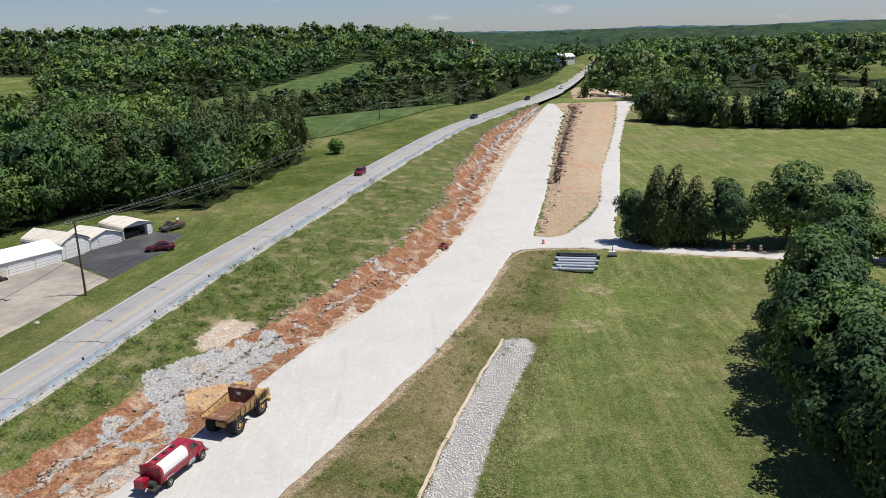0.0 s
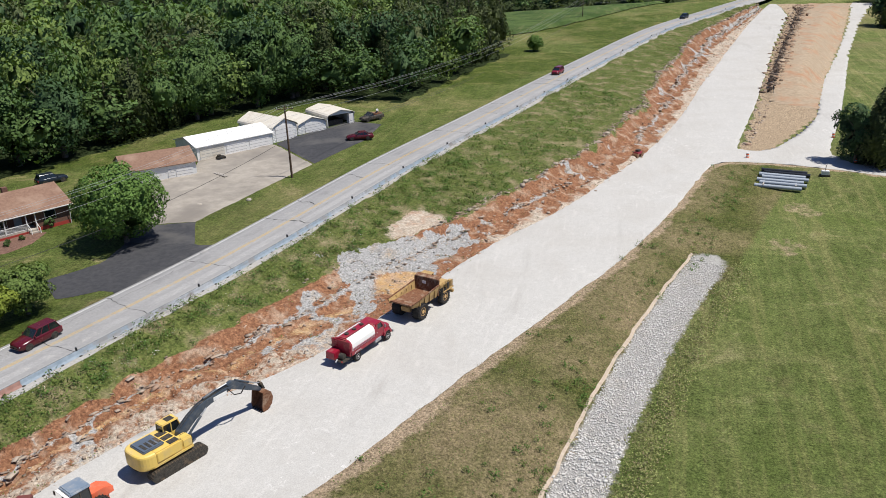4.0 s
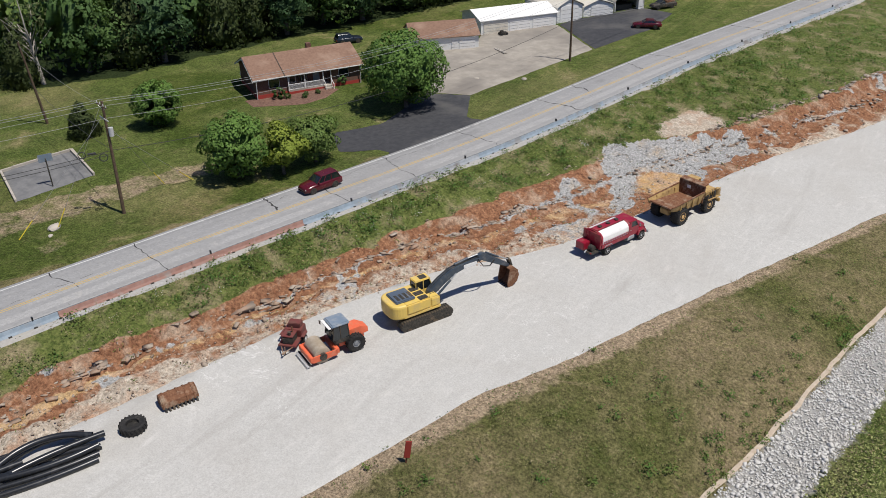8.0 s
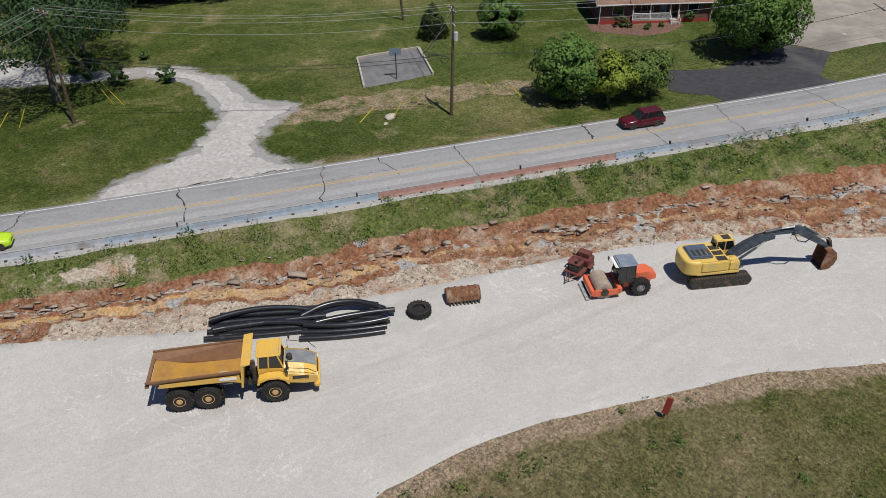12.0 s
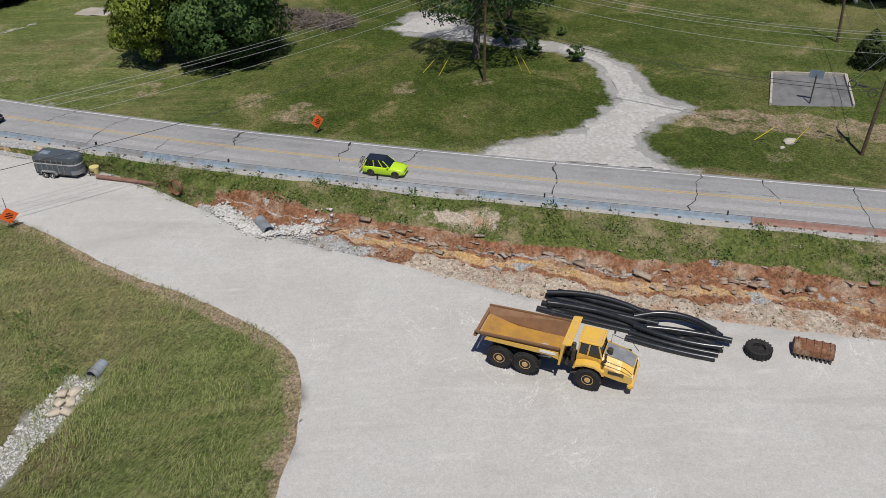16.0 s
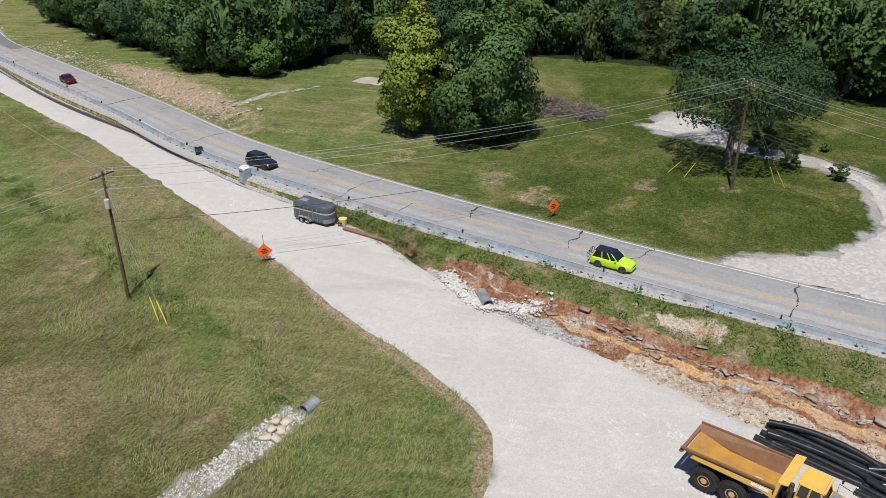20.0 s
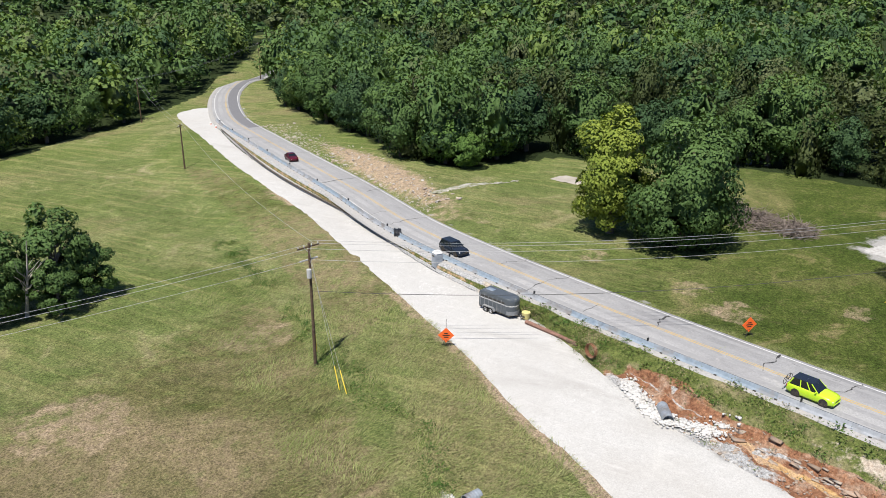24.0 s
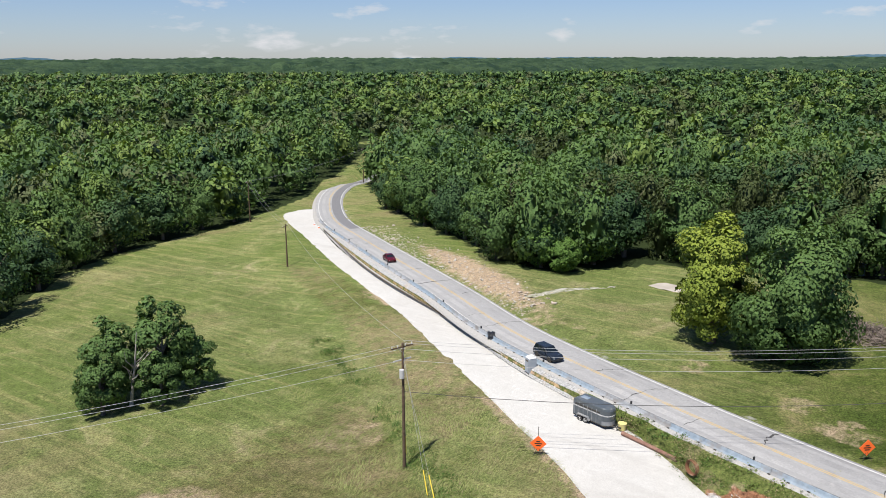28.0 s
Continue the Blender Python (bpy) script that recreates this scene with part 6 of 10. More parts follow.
def soil_roller(m):
    o = thing("soil_roller", m, "orange single-drum soil roller with a blue-grey cab roof", "road roller")
    part("drum", lathe([(0.01, -1.05), (0.6, -1.05), (0.75, -1.03), (0.75, 1.03), (0.6, 1.05), (0.01, 1.05)], 40), surface("dusty_drum_steel", (0.36, 0.29, 0.21), (0.46, 0.39, 0.3), 2, rough=0.6, metal=0.3, kind="object"), o, "dusty steel drum", pose(1.45, 0, 0.75), smooth=False)
    for s in (-1, 1):
        part("drum_yoke", prism([(0.2, 0.45), (0.2, 1.0), (2.3, 1.0), (2.4, 0.8), (2.4, 0.42)], s * 1.14 - 0.06, s * 1.14 + 0.06, 0.02), ORANGE, o)
        part("drum_hub", rod((1.45, s * 1.05, 0.75), (1.45, s * 1.24, 0.75), 0.33, seg=20), DARKSTEEL, o)
    part("front_beam", box(2.3, 2.6, -1.2, 1.2, 0.5, 1.0, 0.04), ORANGE, o)
    bar = part("scraper_bar", box(2.6, 2.72, -1.2, 1.2, 0.3, 0.42, 0.02), DARKSTEEL, o)
    for k in range(14):
        part("scraper_tooth", box(2.62, 2.95, -1.15 + 0.17 * k, -1.07 + 0.17 * k, 0.14, 0.3, 0.0), RIMW, bar)
    part("rear_beam", box(0.0, 0.35, -1.2, 1.2, 0.55, 1.05, 0.04), ORANGE, o)
    part("joint", box(-0.5, 0.1, -0.4, 0.4, 0.6, 1.2, 0.06), DARKSTEEL, o)
    for s in (-1, 1):
        wheel(o, -1.6, s * 0.86, 0.8, 0.6, GREYPAINT, lugs=18, hole=0.4, side=s)
    part("axle", rod((-1.6, -0.8, 0.76), (-1.6, 0.8, 0.76), 0.16), DARKSTEEL, o)
    part("chassis", box(-2.6, -0.3, -0.5, 0.5, 0.6, 1.3, 0.06), ORANGE, o)
    part("bonnet", loft([[(-1.25, -0.62, 1.2), (-1.25, -0.62, 2.0), (-1.25, 0.62, 2.0), (-1.25, 0.62, 1.2)], [(-2.3, -0.62, 1.2), (-2.3, -0.6, 2.0), (-2.3, 0.6, 2.0), (-2.3, 0.62, 1.2)], [(-3.0, -0.5, 1.2), (-3.0, -0.45, 1.6), (-3.0, 0.45, 1.6), (-3.0, 0.5, 1.2)]]), ORANGE, o, "orange rear engine hood")
    for k in range(5):
        part("bonnet_slot", box(-1.75 + 0.1 * k, -1.7 + 0.1 * k, -0.64, -0.6, 1.55, 1.9, 0.0), DARKSTEEL, o)
    part("cab_base", box(-1.2, 0.2, -0.8, 0.8, 1.15, 1.6, 0.06), DARKSTEEL, o)
    part("cab_glass", loft([[(-1.15, -0.78, 1.55), (0.3, -0.78, 1.55), (0.3, 0.78, 1.55), (-1.15, 0.78, 1.55)], [(-1.1, -0.72, 2.85), (0.15, -0.72, 2.85), (0.15, 0.72, 2.85), (-1.1, 0.72, 2.85)]]), GLASS, o, "dark cab glass")
    for x0, x1 in ((-1.15, -1.1), (-0.4, -0.4), (0.3, 0.15)):
        for y in (-0.77, 0.77):
            part("cab_pillar", rod((x0, y, 1.55), (x1, y * 0.95, 2.85), 0.045, seg=6), DARKSTEEL, o)
    part("cab_roof", box(-1.3, 0.4, -0.88, 0.88, 2.83, 3.05, 0.07, taper=(0.88, 0.88)), CABBLUE, o, "blue-grey cab roof")
    part("sun_visor", box(0.38, 0.62, -0.8, 0.8, 2.8, 2.86, 0.01), WHITE, o, "white front visor")
    for s in (-1, 1):
        part("mirror", box(0.6, 0.66, s * 0.98 - 0.12, s * 0.98 + 0.12, 2.4, 2.75, 0.02), DARKSTEEL, o)
        part("mirror_arm", rod((0.3, s * 0.8, 2.75), (0.63, s * 0.98, 2.65), 0.02, seg=6), DARKSTEEL, o)
    part("handrail", bent([(-1.3, -0.85, 1.2), (-0.9, -1.1, 1.6), (0.2, -1.1, 1.6), (0.3, -0.9, 1.2)], 0.025, 6), DARKSTEEL, o)
    return o


def compressor_trailer(m):
    o = thing("pump_trailer", m, "rusty dark red towed pump unit on two wheels", "pump trailer")
    DR = paint("oxidised_dark_red_paint", (0.16, 0.035, 0.03), 0.6, dirt=(0.1, 0.06, 0.045), amount=0.8)
    part("frame", box(-1.3, 1.3, -0.8, 0.8, 0.5, 0.65, 0.03), DR, o)
    part("tank_box", box(-1.3, -0.1, -0.75, 0.75, 0.65, 1.3, 0.05), DR, o)
    part("top_box", box(-1.15, -0.4, -0.5, 0.6, 1.3, 1.75, 0.05), DR, o)
    part("engine", box(0.0, 1.1, -0.45, 0.45, 0.65, 1.25, 0.06), DARKSTEEL, o)
    part("engine_cover", box(0.05, 1.05, -0.55, 0.5, 1.3, 1.38, 0.02), DR, o)
    for k in range(5):
        part("fitting", rod((0.1 + 0.2 * k, -0.6, 0.7), (0.1 + 0.2 * k, -0.6, 1.0 + 0.08 * (k % 3)), 0.07, seg=8), RIMW if k % 2 else REDPAINT, o)
    part("manifold", rod((0.0, -0.62, 1.0), (1.1, -0.62, 1.0), 0.06, seg=8), RIMW, o)
    part("exhaust", rod((0.3, 0.2, 1.38), (0.3, 0.2, 1.9), 0.06, seg=8), RUST, o)
    part("filter", rod((0.75, 0.1, 1.38), (0.75, 0.1, 1.68), 0.14, seg=12), DARKSTEEL, o)
    for s in (-1, 1):
        wheel(o, -0.3, s * 0.95, 0.38, 0.24, RIMW, side=s)
        part("fender", box(-0.75, 0.15, s * 0.95 - 0.15, s * 0.95 + 0.15, 0.8, 0.86, 0.02), DR, o)
        part("drawbar", rod((1.3, s * 0.5, 0.55), (2.1, 0, 0.45), 0.05, seg=6), RUST, o)
    part("jack", rod((1.75, 0, 0.0), (1.75, 0, 0.8), 0.05, seg=8), RUST, o)
    part("hitch", box(2.0, 2.3, -0.08, 0.08, 0.4, 0.5, 0.02), RUST, o)
    return o


def water_truck(m):
    o = thing("water_truck", m, "red tanker truck with a white-sided water tank", "water truck")
    part("chassis", box(-1.5, 5.4, -0.42, 0.42, 0.65, 0.9, 0.03), DARKSTEEL, o)
    def oval(x, w, h, n=20):
        return [(x, w * math.copysign(abs(math.cos(a)) ** 0.7, math.cos(a)), 1.85 + h * math.copysign(abs(math.sin(a)) ** 0.7, math.sin(a))) for a in np.linspace(0, 2 * math.pi, n, endpoint=False)]
    part("tank", loft([oval(-1.0, 1.12, 0.78), oval(-0.95, 1.2, 0.85), oval(2.95, 1.2, 0.85), oval(3.0, 1.12, 0.78)]), WHITE, o, "white elliptical water tank")
    for x in (-1.0, 2.95):
        part("tank_end_band", loft([oval(x - 0.12, 1.22, 0.87), oval(x + 0.12, 1.22, 0.87)]), REDPAINT, o, "red band")
    part("tank_top_tray", box(-1.0, 3.0, -0.42, 0.42, 2.62, 2.78, 0.03), REDPAINT, o, "red top walkway")
    for s in (-1, 1):
        part("tank_skirt", box(-1.0, 3.0, s * 1.14 - 0.04, s * 1.14 + 0.04, 1.0, 1.45, 0.02), REDPAINT, o)
        for k in range(2):
            part("stripe", box(-0.8, 2.8, s * 1.205 - 0.012, s * 1.205 + 0.012, 1.56 + 0.12 * k, 1.6 + 0.12 * k, 0.0), REDPAINT, o)
        part("top_rail", rod((-0.9, s * 0.5, 2.9), (2.9, s * 0.5, 2.9), 0.025, seg=6), REDPAINT, o)
    for k in range(3):
        part("hatch", rod((-0.2 + 1.2 * k, 0, 2.76), (-0.2 + 1.2 * k, 0, 2.9), 0.22, seg=16), DARKSTEEL, o)
    part("rear_panel", box(-1.25, -1.1, -1.15, 1.15, 1.0, 2.6, 0.03), REDPAINT, o)
    part("rear_box", box(-2.3, -1.25, 0.0, 1.1, 0.8, 1.6, 0.05), REDPAINT, o, "red rear pump box")
    part("rear_deck", box(-2.3, -1.25, -1.1, 0.0, 0.75, 0.9, 0.03), DARKSTEEL, o)
    part("hose_reel", rod((-1.75, -0.8, 1.2), (-1.75, -0.3, 1.2), 0.3, seg=18), DARKSTEEL, o)
    part("nozzle", rod((-2.2, -0.3, 1.0), (-2.5, -0.3, 0.8), 0.08, seg=8), STEEL, o)
    lad = part("ladder", box(-1.34, -1.3, 0.35, 0.4, 0.9, 2.8, 0.0), REDPAINT, o)
    part("ladder_rail", box(-1.34, -1.3, 0.75, 0.8, 0.9, 2.8, 0.0), REDPAINT, lad)
    for k in range(6):
        part("rung", box(-1.34, -1.31, 0.4, 0.75, 1.1 + 0.27 * k, 1.14 + 0.27 * k, 0.0), REDPAINT, lad)
    part("cab", loft([[(3.15, -1.02, 0.95), (3.15, -1.02, 1.9), (3.15, 1.02, 1.9), (3.15, 1.02, 0.95)], [(4.6, -1.02, 0.95), (4.6, -1.02, 1.85), (4.6, 1.02, 1.85), (4.6, 1.02, 0.95)]]), REDPAINT, o)
    part("cab_glass", loft([[(3.17, -1.0, 1.85), (4.58, -1.0, 1.82), (4.58, 1.0, 1.82), (3.17, 1.0, 1.85)], [(3.2, -0.93, 2.45), (4.2, -0.9, 2.45), (4.2, 0.9, 2.45), (3.2, 0.93, 2.45)]]), GLASS, o, "dark cab windows")
    for s in (-1, 1):
        part("cab_pillar", prism([(3.17, 1.85), (3.5, 1.85), (3.5, 2.45), (3.2, 2.45)], s * 1.0 - 0.02, s * 1.0 + 0.02, 0.0), REDPAINT, o)
        part("cab_pillar", rod((4.57, s * 0.98, 1.82), (4.2, s * 0.9, 2.45), 0.045, seg=6), REDPAINT, o)
        part("door_handle", box(3.3, 3.45, s * 1.035 - 0.015, s * 1.035 + 0.015, 1.55, 1.6, 0.0), STEEL, o)
        part("exhaust", rod((3.05, s * 0.95, 0.8), (3.05, s * 0.95, 2.5), 0.07), STEEL, o, "chrome stack")
        part("fender", prism([(4.35, 0.75), (4.45, 1.15), (4.8, 1.32), (5.3, 1.32), (5.65, 1.1), (5.75, 0.7), (5.55, 0.7), (5.3, 1.1), (4.8, 1.1), (4.55, 0.75)], s * 0.8, s * 1.15, 0.02), REDPAINT, o)
        part("headlight", rod((5.88, s * 0.7, 1.05), (5.94, s * 0.7, 1.05), 0.13, seg=14), LAMP, o)
        part("tail_light", box(-2.33, -2.3, s * 0.95 - 0.1, s * 0.95 + 0.1, 0.85, 1.0, 0.0), TAIL, o)
        part("mirror", box(4.5, 4.56, s * 1.2 - 0.1, s * 1.2 + 0.1, 1.75, 2.15, 0.02), STEEL, o)
        part("fuel_tank", rod((2.9, s * 0.85, 0.75), (3.9, s * 0.85, 0.75), 0.28, seg=16), STEEL, o)
        part("rear_fender", prism([(-0.62, 1.02), (-0.4, 1.24), (0.4, 1.24), (0.62, 1.02), (0.55, 1.0), (0.36, 1.16), (-0.36, 1.16), (-0.55, 1.0)], s * 0.75, s * 1.2, 0.0), STEEL, o, "bright metal mudguard")
        wheel(o, 4.6 + 0.45, s * 1.0, 0.5, 0.28, RIMW, hole=0.56, side=s)
        wheel(o, 0.0, s * 0.92, 0.5, 0.5, RIMW, hole=0.56, side=s)
    part("cab_roof", box(3.12, 4.35, -0.98, 0.98, 2.42, 2.56, 0.06), REDPAINT, o)
    part("bonnet", loft([[(4.5, -0.78, 0.9), (4.5, -0.78, 1.7), (4.5, -0.5, 1.82), (4.5, 0.5, 1.82), (4.5, 0.78, 1.7), (4.5, 0.78, 0.9)], [(5.85, -0.72, 0.8), (5.85, -0.7, 1.42), (5.85, -0.45, 1.52), (5.85, 0.45, 1.52), (5.85, 0.7, 1.42), (5.85, 0.72, 0.8)]]), REDPAINT, o)
    part("grille", box(5.84, 5.9, -0.5, 0.5, 0.85, 1.4, 0.02), STEEL, o)
    part("bumper", box(5.9, 6.1, -1.15, 1.15, 0.55, 0.8, 0.05), STEEL, o)
    return o


def rock_truck(m):
    o = thing("rock_dump_truck", m, "old faded yellow rock dump truck with a rusty tray", "dump truck")
    for x, tw in ((0.0, 0.0), (4.6, 1.0)):
        part("axle", rod((x, -1.5, 0.95), (x, 1.5, 0.95), 0.3), DARKSTEEL, o)
        for s in (-1, 1):
            wheel(o, x, s * (1.5 if tw else 1.35), 0.95, 0.6 if tw else 1.05, RIM, lugs=20, hole=0.5, side=s)
    part("frame", box(-0.9, 5.6, -0.6, 0.6, 0.9, 1.5, 0.06), OLDYELLOW, o)
    part("tray_floor", prism([(-1.75, 2.3), (-0.9, 2.06), (0.9, 1.98), (3.3, 1.78), (3.3, 1.66), (0.9, 1.9), (-0.9, 1.94), (-1.8, 2.16)], -1.4, 1.4, 0.02), RUST, o, "scraped rusty tray floor")
    for s in (-1, 1):
        bm = loft([[(-1.75, s * 1.38, 1.98), (0.2, s * 1.38, 1.5), (3.3, s * 1.38, 1.5), (3.4, s * 1.62, 2.72), (-1.75, s * 1.58, 2.42)], [(-1.75, s * 1.48, 1.95), (0.2, s * 1.48, 1.45), (3.3, s * 1.48, 1.45), (3.4, s * 1.72, 2.72), (-1.75, s * 1.68, 2.42)]])
        part("tray_side", bm, OLDYELLOW, o, "dented yellow tray side")
        for k in range(4):
            part("side_rib", box(-0.5 + 1.0 * k, -0.34 + 1.0 * k, s * 1.5 - 0.06, s * 1.68 + 0.03 * s, 1.6, 2.45, 0.02), OLDYELLOW, o)
        part("tray_rail", box(-1.8, 3.4, -0.07, 0.07, -0.07, 0.07, 0.02), RUST, o, m=Matrix.Translation((0, s * 1.66, 2.56)) @ Matrix.Rotation(-0.058, 4, "Y"))
    part("tray_front", prism([(3.2, 1.5), (3.32, 1.45), (3.62, 3.3), (3.5, 3.32)], -1.68, 1.68, 0.02), RUST, o, "rusty headboard")
    part("headboard_patch", box(-0.03, 0.0, -0.1, 0.35, -0.16, 0.16, 0.0), WHITE, o, "pale patch", m=Matrix.Translation((3.38, 0.2, 2.75)) @ Matrix.Rotation(0.16, 4, "Y"))
    part("canopy", prism([(3.5, 3.2), (3.56, 3.34), (4.3, 3.42), (4.3, 3.32)], -1.5, 1.68, 0.02), RUST, o)
    part("cab", box(4.2, 5.4, 0.3, 1.6, 1.7, 2.5, 0.06), OLDYELLOW, o)
    part("cab_glass", box(4.24, 5.36, 0.34, 1.56, 2.48, 3.1, 0.03, taper=(0.92, 0.94)), GLASS, o, "dark cab glass")
    for x in (4.26, 5.34):
        for y in (0.36, 1.54):
            part("cab_pillar", box(x - 0.05, x + 0.05, y - 0.05, y + 0.05, 2.48, 3.12, 0.0), OLDYELLOW, o)
    part("cab_roof", box(4.15, 5.45, 0.25, 1.65, 3.08, 3.22, 0.05), OLDYELLOW, o)
    part("bonnet", box(4.2, 6.1, -1.3, 0.25, 1.5, 2.35, 0.08), OLDYELLOW, o)
    part("deck", box(4.0, 6.2, -1.9, 1.9, 1.58, 1.72, 0.03), OLDYELLOW, o)
    part("radiator", box(6.08, 6.3, -0.9, 0.6, 1.0, 2.2, 0.04), DARKSTEEL, o)
    part("bumper", box(6.2, 6.55, -1.7, 1.7, 0.75, 1.15, 0.06), OLDYELLOW, o)
    part("air_cleaner", rod((5.9, -1.6, 1.72), (5.9, -1.6, 2.5), 0.25), OLDYELLOW, o)
    part("air_cleaner", rod((5.2, -1.65, 1.72), (5.2, -1.65, 2.4), 0.22), DARKSTEEL, o)
    for s in (-1, 1):
        part("headlight", rod((6.5, s * 1.2, 0.95), (6.6, s * 1.2, 0.95), 0.14, seg=12), LAMP, o)
        part("hoist_cylinder", rod((1.0, s * 0.5, 1.1), (2.6, s * 0.5, 1.3), 0.12), STEEL, o)
    for k in range(4):
        part("railing_post", rod((4.1 + 0.65 * k, -1.85, 1.72), (4.1 + 0.65 * k, -1.85, 2.6), 0.025, seg=6), OLDYELLOW, o)
    part("railing", rod((4.1, -1.85, 2.6), (6.05, -1.85, 2.6), 0.025, seg=6), OLDYELLOW, o)
    return o


def heading(x, y, deg, z=0.0):
    return pose(x, y, z, 0, 0, deg)


def from_near(x, y, deg, off):
    """A pose whose right-hand wheels stand at x, y."""
    a = radians(deg)
    return heading(x - math.sin(a) * off, y + math.cos(a) * off, deg, 0.03)


articulated_hauler(from_near(-44.4, 5.2, 66, 1.7))
excavator(from_near(-34.55, 47.3, 66.5, 1.65))
a = radians(246)
soil_roller(heading(-38.9, 39.9, 246, 0.02))
compressor_trailer(heading(-42.6, 38.9, -68, 0.03))
water_truck(from_near(-26.4, 66.8, 71.5, 1.1))
rock_truck(from_near(-22.4, 76.9, 71.5, 1.75))


def paver(m):
    o = thing("plate_roller", m, "small rusty red walk-behind roller standing on the gravel", "roller")
    part("body", box(-0.8, 0.8, -0.5, 0.5, 0.55, 1.05, 0.08), REDPAINT, o)
    part("engine", box(-0.4, 0.4, -0.35, 0.35, 1.05, 1.45, 0.05), DARKSTEEL, o)
    for x in (-0.75, 0.75):
        part("drum", lathe([(0.01, -0.55), (0.42, -0.55), (0.42, 0.55), (0.01, 0.55)], 20), RUST, o, m=pose(x, 0, 0.42))
    part("handle", bent([(-0.8, -0.3, 0.9), (-1.6, -0.3, 1.4), (-1.6, 0.3, 1.4), (-0.8, 0.3, 0.9)], 0.03, 6), DARKSTEEL, o)


paver(heading(-1.1, 148.5, 60, 0.02))
# ---- markings, cracks, barrier, poles, wires ----
YLINE = surface("worn_yellow_line", (0.46, 0.31, 0.09), (0.4, 0.31, 0.16), 1.5, (0.32, 0.29, 0.24), 0.6, 0.56, 0.7, rough=0.8)
WLINE = surface("worn_white_line", (0.6, 0.6, 0.58), (0.5, 0.5, 0.48), 1.5, (0.36, 0.35, 0.34), 0.5, 0.58, 0.68, rough=0.8)
TAR = surface("black_crack_tar", (0.025, 0.025, 0.027), (0.06, 0.058, 0.055), 3)


def stripe(name, off, w, mat, label, i0=0, i1=None):
    co, q = ribbon(i0, i1 or len(road), (off + w / 2, off - w / 2), (0.075 - 0.012 * abs(off), 0.075 - 0.012 * abs(off - w)))
    tagged(new(name, mesh_np(name, co, q[:, ::-1], [mat])), label, "road marking", kind="structure")


stripe("centre_line", 0.14, 0.13, YLINE, "worn double yellow centre line")
stripe("centre_line", -0.14, 0.13, YLINE, "worn double yellow centre line")
stripe("edge_line", 3.72, 0.14, WLINE, "white edge line")
stripe("edge_line", -3.45, 0.12, WLINE, "white edge line beside the barrier")
stripe("repaved_lane", 2.2, 2.9, surface("newer_grey_asphalt", (0.13, 0.13, 0.135), (0.17, 0.168, 0.17), 2.0, rough=0.85), "darker repaved uphill lane", 20, 118)

TRACK = surface("polished_wheel_track", (0.235, 0.233, 0.23), (0.285, 0.282, 0.276), 2.5, (0.26, 0.258, 0.252), 0.3, 0.5, 0.7, rough=0.75)
for off in (2.75, 1.0, -1.0, -2.7):
    co, q = ribbon(0, len(road), (off + 0.32, off - 0.32), (0.0735 - 0.012 * abs(off + 0.32), 0.0735 - 0.012 * abs(off - 0.32)))
    tagged(new("wheel_track", mesh_np("wheel_track", co, q[:, ::-1], [TRACK])), "darker polished wheel track along the lane", "wheel track", kind="structure")
rng = np.random.default_rng(3)
cracks = []
i = 24
while i < len(road) - 40:
    i += int(rng.integers(3, 9))
    full = rng.random() < 0.6
    o0, o1 = (3.9, -3.7) if full else ((3.9, 0.3) if rng.random() < 0.5 else (0.0, -3.7))
    n = 14
    offs = np.linspace(o0, o1, n)
    drift = np.cumsum(rng.normal(0, 0.2, n)) + rng.normal(0, 0.05) * np.arange(n)
    wd = np.abs(rng.normal(0.026, 0.018, n)) + 0.01
    if rng.random() < 0.35:
        wd = wd * 2.2
    a = []
    for k in range(n):
        p = road_at(i, offs[k], 0.082 - 0.012 * abs(offs[k]))
        p[:2] += tang[i] * drift[k]
        e2 = np.array([tang[i][0], tang[i][1], 0]) * wd[k]
        a.append([p - e2, p + e2])
    a = np.array(a)
    cracks.append((a.reshape(-1, 3), grid_quads(n, 2)))
    if rng.random() < 0.5:          # a stretch that runs along the lane
        o = rng.uniform(-2.8, 3.4)
        a = []
        for k in range(10):
            j = min(i + k // 2, len(road) - 1)
            p = road_at(j, o, 0.082 - 0.012 * abs(o))
            p[:2] += tang[j] * (k % 2) + west[j] * rng.normal(0, 0.12)
            w2 = np.array([west[j][0], west[j][1], 0]) * 0.016
            a.append([p - w2, p + w2])
        cracks.append((np.array(a).reshape(-1, 3), grid_quads(10, 2)))
c, f = join(cracks)
tagged(new("road_cracks", mesh_np("road_cracks", c, f, [TAR])), "tar-sealed and open cracks across the pavement", "pavement crack", kind="stuff")

